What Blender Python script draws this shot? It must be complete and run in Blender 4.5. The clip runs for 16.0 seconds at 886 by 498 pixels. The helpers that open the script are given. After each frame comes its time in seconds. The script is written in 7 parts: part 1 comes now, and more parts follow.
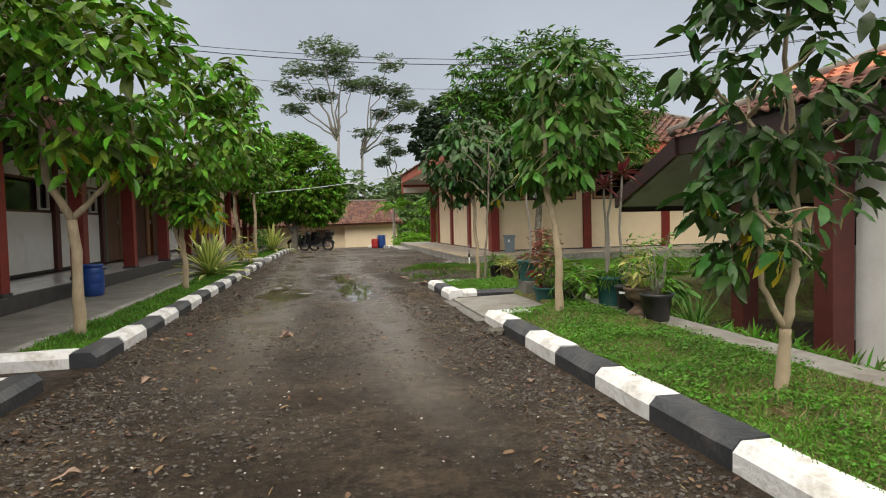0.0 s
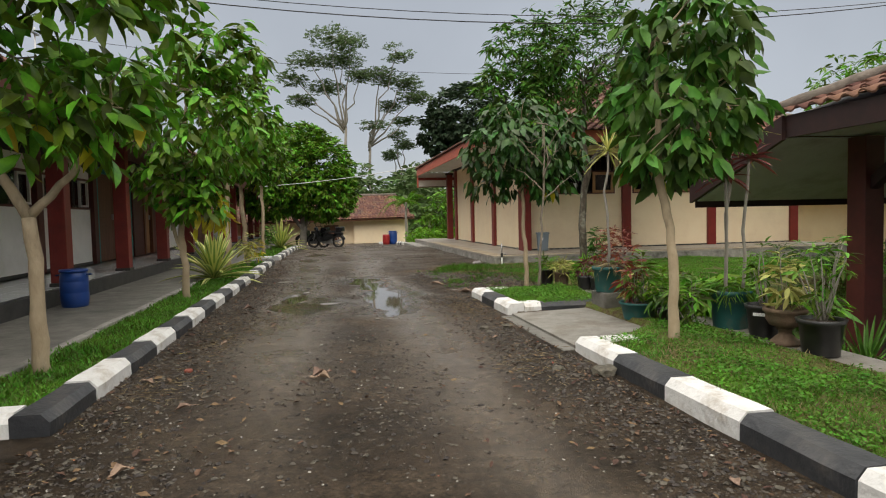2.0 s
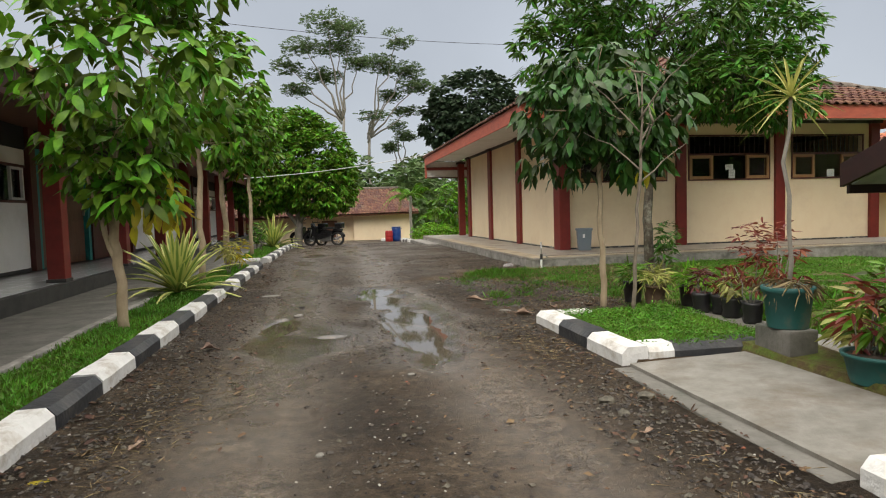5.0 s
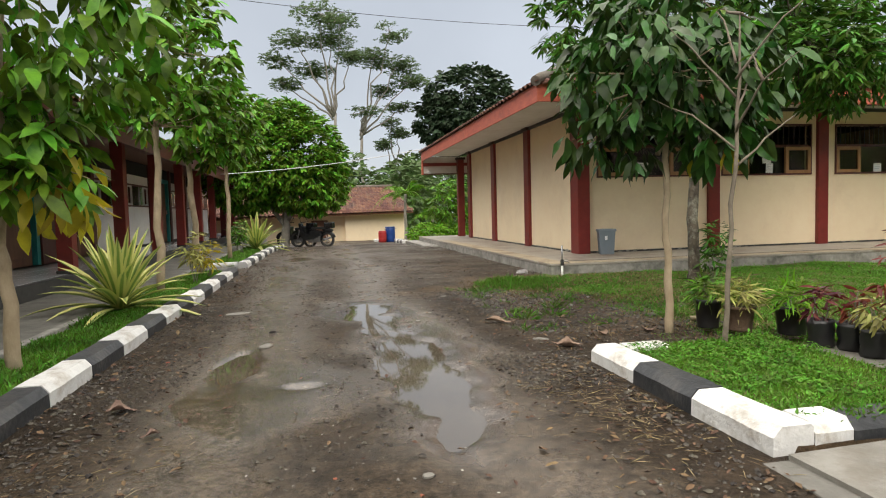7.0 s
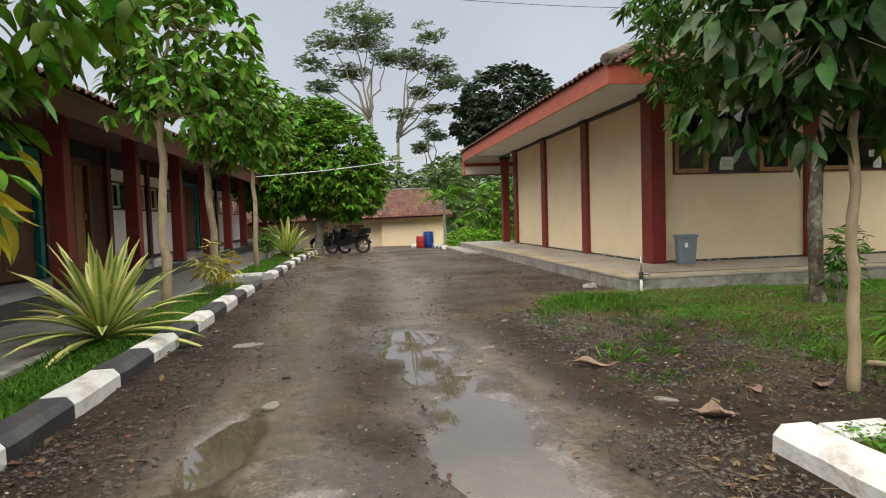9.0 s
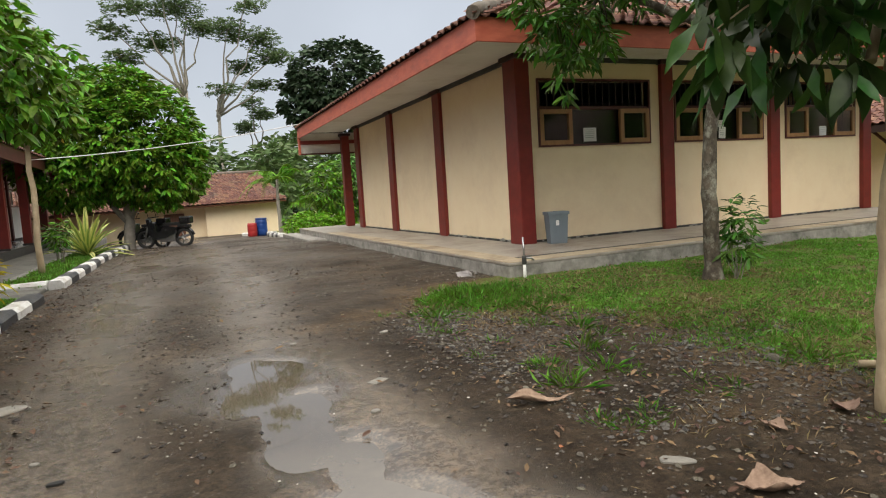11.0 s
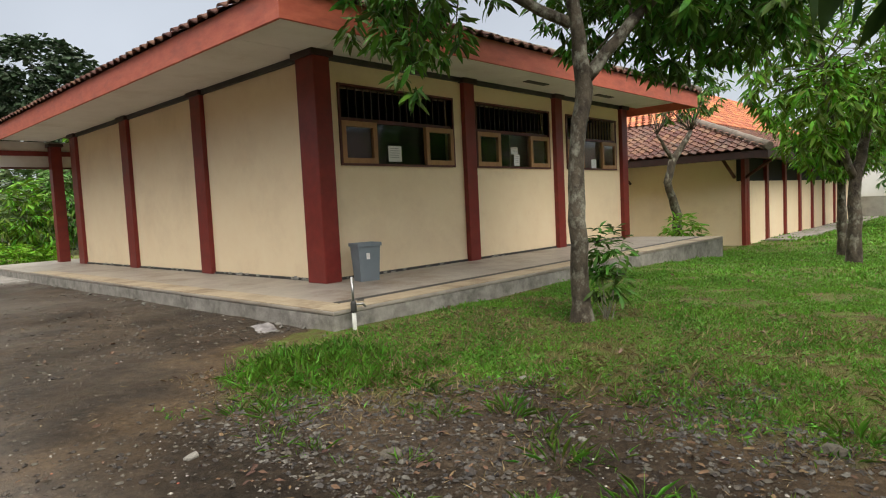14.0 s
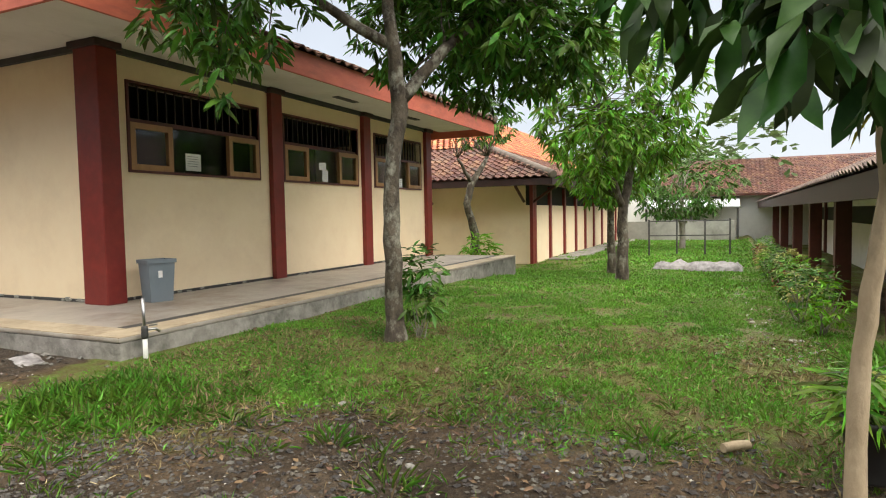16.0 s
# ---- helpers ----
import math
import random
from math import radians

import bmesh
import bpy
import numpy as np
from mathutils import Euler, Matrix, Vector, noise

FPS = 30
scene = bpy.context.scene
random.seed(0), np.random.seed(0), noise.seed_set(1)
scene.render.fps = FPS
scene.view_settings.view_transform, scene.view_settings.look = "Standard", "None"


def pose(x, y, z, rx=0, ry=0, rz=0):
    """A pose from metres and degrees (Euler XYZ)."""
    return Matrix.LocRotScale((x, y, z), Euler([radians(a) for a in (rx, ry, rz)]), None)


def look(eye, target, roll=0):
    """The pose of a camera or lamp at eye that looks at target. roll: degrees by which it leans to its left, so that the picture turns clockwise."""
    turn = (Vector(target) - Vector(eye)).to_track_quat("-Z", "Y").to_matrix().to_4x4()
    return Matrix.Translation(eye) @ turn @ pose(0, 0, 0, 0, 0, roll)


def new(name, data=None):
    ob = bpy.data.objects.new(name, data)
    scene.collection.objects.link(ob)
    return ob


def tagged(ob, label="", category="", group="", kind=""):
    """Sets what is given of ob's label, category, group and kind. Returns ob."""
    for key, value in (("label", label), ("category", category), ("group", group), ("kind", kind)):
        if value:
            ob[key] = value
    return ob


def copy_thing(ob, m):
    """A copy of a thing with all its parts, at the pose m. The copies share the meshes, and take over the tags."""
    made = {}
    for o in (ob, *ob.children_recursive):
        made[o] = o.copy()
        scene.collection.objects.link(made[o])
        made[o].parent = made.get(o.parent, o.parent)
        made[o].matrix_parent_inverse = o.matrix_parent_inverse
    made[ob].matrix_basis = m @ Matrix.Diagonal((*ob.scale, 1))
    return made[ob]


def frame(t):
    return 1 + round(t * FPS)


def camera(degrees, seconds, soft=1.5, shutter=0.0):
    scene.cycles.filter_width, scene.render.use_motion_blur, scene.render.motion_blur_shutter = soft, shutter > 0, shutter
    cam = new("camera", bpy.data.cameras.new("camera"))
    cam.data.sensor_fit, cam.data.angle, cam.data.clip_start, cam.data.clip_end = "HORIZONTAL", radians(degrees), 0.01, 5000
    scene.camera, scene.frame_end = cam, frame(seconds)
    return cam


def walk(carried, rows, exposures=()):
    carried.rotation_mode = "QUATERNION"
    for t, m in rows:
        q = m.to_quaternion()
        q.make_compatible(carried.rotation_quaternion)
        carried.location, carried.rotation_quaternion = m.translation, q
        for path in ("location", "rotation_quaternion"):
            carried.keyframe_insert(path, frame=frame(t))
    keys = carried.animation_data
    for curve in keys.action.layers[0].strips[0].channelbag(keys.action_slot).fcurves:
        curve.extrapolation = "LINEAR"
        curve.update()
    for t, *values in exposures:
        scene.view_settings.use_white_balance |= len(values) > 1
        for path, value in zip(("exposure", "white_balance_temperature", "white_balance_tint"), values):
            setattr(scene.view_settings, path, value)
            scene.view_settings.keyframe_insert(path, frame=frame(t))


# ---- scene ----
cam = camera(70.7, 16.0, soft=1.1)
PATH = [
    (0, (-0.011, -0.011, 1.088), (0.36, 1.952, 1.003), -1.4),
    (0.5, (-0.144, 0.364, 1.131), (0.225, 2.328, 1.038), -1.4),
    (1, (-0.172, 0.817, 1.112), (0.192, 2.781, 1.015), -1.4),
    (1.5, (-0.236, 1.256, 1.111), (0.127, 3.22, 1.013), -1.4),
    (2, (-0.309, 1.673, 1.136), (0.051, 3.638, 1.034), -1.3),
    (2.5, (-0.327, 2.126, 1.119), (0.033, 4.091, 1.019), -1.5),
    (3, (-0.394, 2.55, 1.112), (-0.038, 4.516, 1.009), -1.3),
    (3.5, (-0.367, 2.992, 1.103), (-0.009, 4.957, 0.994), -1.3),
    (4, (-0.333, 3.43, 1.117), (0.029, 5.394, 1.005), -1.3),
    (4.2, (-0.344, 3.651, 1.127), (0.016, 5.614, 1.004), -1.4),
    (6.3, (-0.202, 5.554, 1.091), (0.173, 7.516, 0.984), -1.8),
    (6.5, (-0.175, 5.735, 1.095), (0.204, 7.696, 0.983), -1.5),
    (7, (-0.202, 6.155, 1.089), (0.188, 8.113, 0.97), -1.5),
    (7.5, (-0.151, 6.564, 1.067), (0.248, 8.52, 0.949), -1.6),
    (8, (-0.145, 6.971, 1.056), (0.232, 8.932, 0.943), -1.5),
    (8.2, (-0.166, 7.132, 1.066), (0.138, 9.107, 0.975), -1.2),
    (9.25, (-0.132, 7.91, 1.098), (0.146, 9.89, 0.992), -1.8),
    (10.3, (-0.101, 8.65, 1.123), (0.309, 10.604, 1.007), -2.5),
    (10.5, (-0.094, 8.834, 1.111), (0.41, 10.764, 0.967), -2.6),
    (11, (-0.105, 9.233, 1.1), (0.674, 11.065, 0.914), -3.6),
    (11.5, (-0.036, 9.566, 1.075), (0.852, 11.347, 0.877), -4.4),
    (12, (0.021, 9.948, 1.074), (0.922, 11.723, 0.88), -4.4),
    (12.5, (0.046, 10.317, 1.089), (0.947, 12.091, 0.889), -4.4),
    (13, (0.106, 10.667, 1.056), (1.093, 12.396, 0.873), -3.7),
    (13.5, (0.143, 10.966, 1.054), (1.35, 12.556, 0.922), -2.2),
    (14, (0.129, 11.183, 1.088), (1.587, 12.545, 0.951), -2.8),
    (14.5, (0.219, 11.353, 1.1), (1.816, 12.55, 0.963), -2.9),
    (15, (0.196, 11.412, 1.115), (1.923, 12.413, 0.994), -1.7),
    (15.5, (0.16, 11.369, 1.117), (1.933, 12.288, 1.0), -1.3),
    (16, (0.161, 11.348, 1.107), (1.974, 12.188, 1.0), -1.1),
]
walk(cam, [(t, look(eye, target, roll)) for t, eye, target, roll in PATH],
     exposures=((0.0, -0.1), (1.0, -0.08), (1.5, -0.2), (3.0, -0.26), (4.2, -0.18), (7.0, 0.14), (8.2, 0.05), (10.5, 0.12), (13.0, 0.13), (15.0, 0.34), (16.0, 0.55)))

# ---- world and light: an overcast sky with a soft, weak sun ----
world = bpy.data.worlds.new("sky")
scene.world = world
world.use_nodes = True
wn, wl = world.node_tree.nodes, world.node_tree.links
wn.clear()
w_out = wn.new("ShaderNodeOutputWorld")
w_bg = wn.new("ShaderNodeBackground")
w_bg.inputs["Strength"].default_value = 1.0
w_sky = wn.new("ShaderNodeTexSky")
w_sky.sky_type = "NISHITA"
w_sky.sun_disc = False
w_sky.sun_elevation = radians(43)
w_sky.sun_rotation = radians(200)
w_dim = wn.new("ShaderNodeVectorMath")
w_dim.operation = "SCALE"
w_dim.inputs["Scale"].default_value = 0.1
w_tc = wn.new("ShaderNodeTexCoord")
w_sep = wn.new("ShaderNodeSeparateXYZ")
w_ramp = wn.new("ShaderNodeValToRGB")
w_ramp.color_ramp.elements[0].position = 0.0
w_ramp.color_ramp.elements[0].color = (0.66, 0.69, 0.74, 1)
w_ramp.color_ramp.elements[1].position = 0.9
w_ramp.color_ramp.elements[1].color = (3.2, 3.05, 2.8, 1)
w_mid = w_ramp.color_ramp.elements.new(0.36)
w_mid.color = (0.56, 0.6, 0.66, 1)
w_high = w_ramp.color_ramp.elements.new(0.5)
w_high.color = (1.9, 1.84, 1.72, 1)
w_noise = wn.new("ShaderNodeTexNoise")
w_noise.inputs["Scale"].default_value = 2.2
w_noise.inputs["Detail"].default_value = 5
w_cl = wn.new("ShaderNodeMapRange")
w_cl.inputs["From Min"].default_value = 0.3
w_cl.inputs["From Max"].default_value = 0.7
w_cl.inputs["To Min"].default_value = 0.9
w_cl.inputs["To Max"].default_value = 1.12
w_mul = wn.new("ShaderNodeVectorMath")
w_mul.operation = "SCALE"
w_mix = wn.new("ShaderNodeMix")
w_mix.data_type = "RGBA"
w_mix.inputs["Factor"].default_value = 0.85
wl.new(w_sky.outputs["Color"], w_dim.inputs[0])
wl.new(w_tc.outputs["Generated"], w_sep.inputs[0])
wl.new(w_sep.outputs["Z"], w_ramp.inputs["Fac"])
wl.new(w_tc.outputs["Generated"], w_noise.inputs["Vector"])
wl.new(w_noise.outputs["Fac"], w_cl.inputs["Value"])
wl.new(w_ramp.outputs["Color"], w_mul.inputs[0])
wl.new(w_cl.outputs["Result"], w_mul.inputs["Scale"])
wl.new(w_dim.outputs["Vector"], w_mix.inputs["A"])
wl.new(w_mul.outputs["Vector"], w_mix.inputs["B"])
wl.new(w_mix.outputs["Result"], w_bg.inputs["Color"])
wl.new(w_bg.outputs["Background"], w_out.inputs["Surface"])
sun_data = bpy.data.lights.new("sun", "SUN")
sun_data.energy = 1.6
sun_data.angle = radians(40)
sun_data.color = (1.0, 0.93, 0.82)
sun = new("sun", sun_data)
sun.matrix_world = look((0, 0, 30), (5, 14, 16))

# ---- materials ----
def mat(name, c1, c2=None, scale=8.0, rough=0.7, metal=0.0, bump=0.0, bump_scale=60.0, c3=None, stain=0.0, stain_scale=1.5,
        coord="Object", rand=0.0, trans=0.0, stretch=(1, 1, 1), spec=0.5, island=0.0):
    """A surface with grain between c1 and c2, a larger stain towards c3, and fine relief."""
    m = bpy.data.materials.new(name)
    m.use_nodes = True
    n, l = m.node_tree.nodes, m.node_tree.links
    b = n["Principled BSDF"]
    b.inputs["Roughness"].default_value = rough
    b.inputs["Metallic"].default_value = metal
    b.inputs["Specular IOR Level"].default_value = spec
    tc = n.new("ShaderNodeTexCoord")
    mp = n.new("ShaderNodeMapping")
    mp.inputs["Scale"].default_value = stretch
    l.new(tc.outputs[coord], mp.inputs["Vector"])
    noise_a = n.new("ShaderNodeTexNoise")
    noise_a.inputs["Scale"].default_value = scale
    noise_a.inputs["Detail"].default_value = 6
    noise_a.inputs["Roughness"].default_value = 0.65
    l.new(mp.outputs["Vector"], noise_a.inputs["Vector"])
    ramp = n.new("ShaderNodeValToRGB")
    ramp.color_ramp.elements[0].position, ramp.color_ramp.elements[1].position = 0.32, 0.68
    ramp.color_ramp.elements[0].color = (*c1, 1)
    ramp.color_ramp.elements[1].color = (*(c2 or c1), 1)
    l.new(noise_a.outputs["Fac"], ramp.inputs["Fac"])
    colour = ramp.outputs["Color"]
    if c3:
        noise_b = n.new("ShaderNodeTexNoise")
        noise_b.inputs["Scale"].default_value = stain_scale
        noise_b.inputs["Detail"].default_value = 7
        noise_b.inputs["Roughness"].default_value = 0.7
        l.new(mp.outputs["Vector"], noise_b.inputs["Vector"])
        mr = n.new("ShaderNodeMapRange")
        mr.inputs["From Min"].default_value, mr.inputs["From Max"].default_value = 0.5, 0.72
        mr.inputs["To Max"].default_value = stain
        l.new(noise_b.outputs["Fac"], mr.inputs["Value"])
        mx = n.new("ShaderNodeMix")
        mx.data_type = "RGBA"
        mx.inputs["B"].default_value = (*c3, 1)
        l.new(mr.outputs["Result"], mx.inputs["Factor"])
        l.new(colour, mx.inputs["A"])
        colour = mx.outputs["Result"]
    if rand or island:
        if rand:
            src = n.new("ShaderNodeObjectInfo").outputs["Random"]
        else:
            src = n.new("ShaderNodeNewGeometry").outputs["Random Per Island"]
        k = rand or island
        hv = n.new("ShaderNodeHueSaturation")
        m1 = n.new("ShaderNodeMapRange")
        m1.inputs["To Min"].default_value, m1.inputs["To Max"].default_value = 1 - k, 1 + k
        m2 = n.new("ShaderNodeMapRange")
        m2.inputs["To Min"].default_value, m2.inputs["To Max"].default_value = 0.5 - 0.05 * k, 0.5 + 0.05 * k
        l.new(src, m1.inputs["Value"])
        l.new(src, m2.inputs["Value"])
        l.new(m1.outputs["Result"], hv.inputs["Value"])
        l.new(m2.outputs["Result"], hv.inputs["Hue"])
        l.new(colour, hv.inputs["Color"])
        colour = hv.outputs["Color"]
    l.new(colour, b.inputs["Base Color"])
    if bump:
        noise_c = n.new("ShaderNodeTexNoise")
        noise_c.inputs["Scale"].default_value = bump_scale
        noise_c.inputs["Detail"].default_value = 5
        l.new(mp.outputs["Vector"], noise_c.inputs["Vector"])
        bp = n.new("ShaderNodeBump")
        bp.inputs["Strength"].default_value = bump
        bp.inputs["Distance"].default_value = 0.02
        l.new(noise_c.outputs["Fac"], bp.inputs["Height"])
        l.new(bp.outputs["Normal"], b.inputs["Normal"])
    if trans:
        tr = n.new("ShaderNodeBsdfTranslucent")
        ms = n.new("ShaderNodeMixShader")
        ms.inputs["Fac"].default_value = trans
        l.new(colour, tr.inputs["Color"])
        l.new(b.outputs["BSDF"], ms.inputs[1])
        l.new(tr.outputs["BSDF"], ms.inputs[2])
        l.new(ms.outputs["Shader"], n["Material Output"].inputs["Surface"])
    return m


CREAM = mat("cream_wall_paint", (0.83, 0.67, 0.455), (0.86, 0.715, 0.5), 3, 0.75, bump=0.08, bump_scale=90, c3=(0.6, 0.45, 0.3), stain=0.35, stain_scale=0.9)
WHITE_WALL = mat("white_wall_paint", (0.83, 0.815, 0.78), (0.88, 0.865, 0.83), 3, 0.7, bump=0.08, c3=(0.5, 0.47, 0.42), stain=0.35, stain_scale=1.1)
GREY_WALL = mat("weathered_grey_plaster", (0.27, 0.27, 0.245), (0.38, 0.375, 0.34), 2, 0.85, bump=0.2, c3=(0.13, 0.13, 0.11), stain=0.8, stain_scale=0.8)
RED = mat("dark_red_paint", (0.16, 0.018, 0.014), (0.22, 0.026, 0.02), 5, 0.45, bump=0.06, c3=(0.1, 0.02, 0.017), stain=0.6, stain_scale=3)
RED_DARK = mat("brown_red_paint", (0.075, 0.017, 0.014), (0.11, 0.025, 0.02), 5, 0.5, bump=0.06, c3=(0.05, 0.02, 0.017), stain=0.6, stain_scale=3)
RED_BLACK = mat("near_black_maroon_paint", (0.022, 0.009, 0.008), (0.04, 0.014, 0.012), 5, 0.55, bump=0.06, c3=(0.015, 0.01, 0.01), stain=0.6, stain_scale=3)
FASCIA = mat("faded_red_fascia_paint", (0.40, 0.085, 0.05), (0.52, 0.13, 0.075), 4, 0.6, bump=0.08, c3=(0.25, 0.07, 0.05), stain=0.7, stain_scale=2.2, stretch=(1, 1, 3))
SOFFIT = mat("white_soffit_board", (0.66, 0.64, 0.60), (0.74, 0.72, 0.68), 2, 0.8, bump=0.04, c3=(0.5, 0.45, 0.38), stain=0.5, stain_scale=1.2)
GREY_SOFFIT = mat("grey_soffit_board", (0.55, 0.56, 0.6), (0.62, 0.63, 0.67), 2, 0.75, bump=0.05, c3=(0.2, 0.2, 0.2), stain=0.5)
TILE = mat("weathered_clay_tile", (0.10, 0.045, 0.032), (0.20, 0.085, 0.055), 9, 0.8, bump=0.25, bump_scale=40, c3=(0.06, 0.05, 0.045), stain=0.8, stain_scale=2.0, rand=0.35)
TILE_ALL = mat("weathered_clay_tiles", (0.10, 0.045, 0.032), (0.20, 0.085, 0.055), 9, 0.8, bump=0.25, bump_scale=40, c3=(0.06, 0.05, 0.045), stain=0.8, stain_scale=1.2, island=0.4)
TILE_NEW = mat("orange_clay_tiles", (0.42, 0.13, 0.055), (0.55, 0.2, 0.09), 9, 0.75, bump=0.2, bump_scale=40, c3=(0.2, 0.08, 0.05), stain=0.7, stain_scale=1.5, island=0.3)
TILE_GREY = mat("grey_brown_clay_tiles", (0.14, 0.10, 0.085), (0.24, 0.17, 0.14), 9, 0.8, bump=0.2, bump_scale=40, c3=(0.08, 0.075, 0.07), stain=0.7, stain_scale=1.5, island=0.3)
MORTAR = mat("mossy_ridge_mortar", (0.11, 0.09, 0.075), (0.24, 0.2, 0.165), 6, 0.9, bump=0.5, bump_scale=30, c3=(0.06, 0.07, 0.05), stain=0.8)
CONCRETE = mat("rough_grey_concrete", (0.19, 0.18, 0.165), (0.36, 0.34, 0.31), 7, 0.85, bump=0.6, bump_scale=22, c3=(0.09, 0.09, 0.075), stain=0.95, stain_scale=2.6)
CONCRETE_TOP = mat("worn_cement_floor", (0.27, 0.245, 0.215), (0.38, 0.345, 0.3), 3, 0.45, bump=0.15, c3=(0.15, 0.1, 0.062), stain=1.0, stain_scale=1.1)
EDGE_SCREED = mat("stained_yellowish_cement", (0.34, 0.27, 0.18), (0.46, 0.385, 0.27), 4, 0.5, bump=0.3, bump_scale=30, c3=(0.13, 0.08, 0.045), stain=1.0, stain_scale=1.7)
PAVE = mat("dirty_concrete_pavement", (0.10, 0.095, 0.082), (0.19, 0.18, 0.16), 5, 0.7, bump=0.35, bump_scale=30, c3=(0.05, 0.058, 0.04), stain=0.9, stain_scale=1.6)
SLAB = mat("pale_cement_slab", (0.16, 0.15, 0.13), (0.26, 0.247, 0.22), 6, 0.75, bump=0.3, c3=(0.13, 0.1, 0.07), stain=0.85, stain_scale=2.5)
KERB_WHITE = mat("worn_white_kerb_paint", (0.64, 0.635, 0.62), (0.76, 0.755, 0.74), 9, 0.7, bump=0.5, bump_scale=26, c3=(0.3, 0.24, 0.17), stain=0.75, stain_scale=6.0)
KERB_BLACK = mat("black_kerb_paint", (0.022, 0.024, 0.028), (0.045, 0.047, 0.052), 7, 0.55, bump=0.3, bump_scale=30, c3=(0.11, 0.1, 0.09), stain=0.6, stain_scale=5)
FLOOR_TILE = mat("pale_glazed_floor_tile", (0.62, 0.63, 0.65), (0.7, 0.71, 0.73), 4, 0.12, c3=(0.4, 0.39, 0.37), stain=0.4)
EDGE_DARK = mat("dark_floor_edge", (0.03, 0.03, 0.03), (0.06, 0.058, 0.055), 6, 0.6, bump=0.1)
WOOD = mat("varnished_light_wood", (0.30, 0.155, 0.065), (0.40, 0.22, 0.1), 10, 0.5, stretch=(1, 1, 0.15), bump=0.1)
WOOD_BROWN = mat("brown_wood", (0.12, 0.05, 0.028), (0.18, 0.08, 0.045), 10, 0.5, stretch=(1, 1, 0.15), bump=0.1)
TEAL = mat("teal_paint", (0.02, 0.22, 0.22), (0.03, 0.28, 0.27), 5, 0.5, bump=0.05)
FRAME_WHITE = mat("white_frame_paint", (0.6, 0.6, 0.58), (0.7, 0.7, 0.68), 5, 0.5)
PAPER = mat("white_paper", (0.78, 0.78, 0.78), (0.84, 0.84, 0.84), 20, 0.8)
INK = mat("grey_print", (0.3, 0.3, 0.32), None, 20, 0.8)
# Near-black base colour that stands in for shade in rooms and under eaves.
SHADE_DARK = mat("near_black_painted_shade", (0.018, 0.018, 0.018), (0.03, 0.029, 0.027), 4, 0.9)
BARREL_BLUE = mat("blue_plastic", (0.008, 0.045, 0.22), (0.012, 0.06, 0.27), 6, 0.4, c3=(0.03, 0.06, 0.16), stain=0.5)
BIN_GREY = mat("grey_plastic", (0.16, 0.20, 0.235), (0.2, 0.24, 0.275), 6, 0.5, c3=(0.12, 0.13, 0.14), stain=0.5)
POT_GREEN = mat("dirty_green_plastic", (0.01, 0.075, 0.07), (0.018, 0.11, 0.1), 6, 0.55, c3=(0.12, 0.1, 0.07), stain=0.9, stain_scale=4)
POT_BLACK = mat("black_plastic", (0.012, 0.012, 0.013), (0.024, 0.024, 0.025), 8, 0.35, c3=(0.06, 0.05, 0.04), stain=0.5, stain_scale=5)
POT_CLAY = mat("mossy_brown_clay", (0.10, 0.065, 0.04), (0.17, 0.11, 0.07), 9, 0.8, bump=0.3, c3=(0.05, 0.06, 0.035), stain=0.7, stain_scale=6)
SOIL = mat("dark_soil", (0.03, 0.02, 0.014), (0.07, 0.05, 0.035), 20, 0.95, bump=0.6)
BARK_PALE = mat("pale_smooth_bark", (0.34, 0.26, 0.165), (0.48, 0.385, 0.26), 9, 0.85, bump=0.35, bump_scale=50, c3=(0.13, 0.12, 0.085), stain=0.7, stain_scale=4, stretch=(1, 1, 0.5))
BARK_MANGO = mat("lichen_spotted_grey_bark", (0.022, 0.015, 0.01), (0.125, 0.103, 0.074), 8, 0.9, bump=0.9, bump_scale=26, c3=(0.38, 0.38, 0.31), stain=0.95, stain_scale=7, stretch=(1, 1, 0.75))
BARK_TWIG = mat("brown_grey_twig_bark", (0.14, 0.115, 0.085), (0.24, 0.2, 0.155), 12, 0.9, bump=0.3)
BARK_FAR = mat("grey_bark", (0.22, 0.2, 0.17), (0.34, 0.31, 0.27), 6, 0.9, bump=0.3)
LEAF_YOUNG = mat("fresh_green_leaf", (0.045, 0.115, 0.009), (0.18, 0.345, 0.023), 6, 0.45, island=0.75, trans=0.18, spec=0.28)
LEAF_DEEP = mat("deep_green_leaf", (0.03, 0.085, 0.011), (0.1, 0.21, 0.026), 6, 0.5, island=0.6, trans=0.18, spec=0.28)
LEAF_BROAD = mat("dark_waxy_broad_leaf", (0.016, 0.05, 0.009), (0.055, 0.125, 0.018), 6, 0.42, island=0.6, trans=0.12, spec=0.35)
LEAF_MANGO = mat("mango_green_leaf", (0.026, 0.078, 0.01), (0.12, 0.25, 0.026), 6, 0.5, island=0.65, trans=0.18, spec=0.25)
LEAF_BRIGHT = mat("bright_green_leaf", (0.085, 0.22, 0.01), (0.22, 0.42, 0.024), 4, 0.55, island=0.5, trans=0.34, spec=0.28)
LEAF_LAWN = mat("mixed_new_and_old_leaf", (0.035, 0.105, 0.009), (0.19, 0.36, 0.024), 5, 0.5, island=0.7, trans=0.24, spec=0.25)
LEAF_WEED = mat("small_weed_leaf", (0.055, 0.15, 0.011), (0.13, 0.29, 0.024), 4, 0.55, island=0.5, trans=0.25, spec=0.25)
LEAF_FAR = mat("distant_green_leaf", (0.07, 0.12, 0.04), (0.13, 0.2, 0.065), 4, 0.7, island=0.4, trans=0.25)
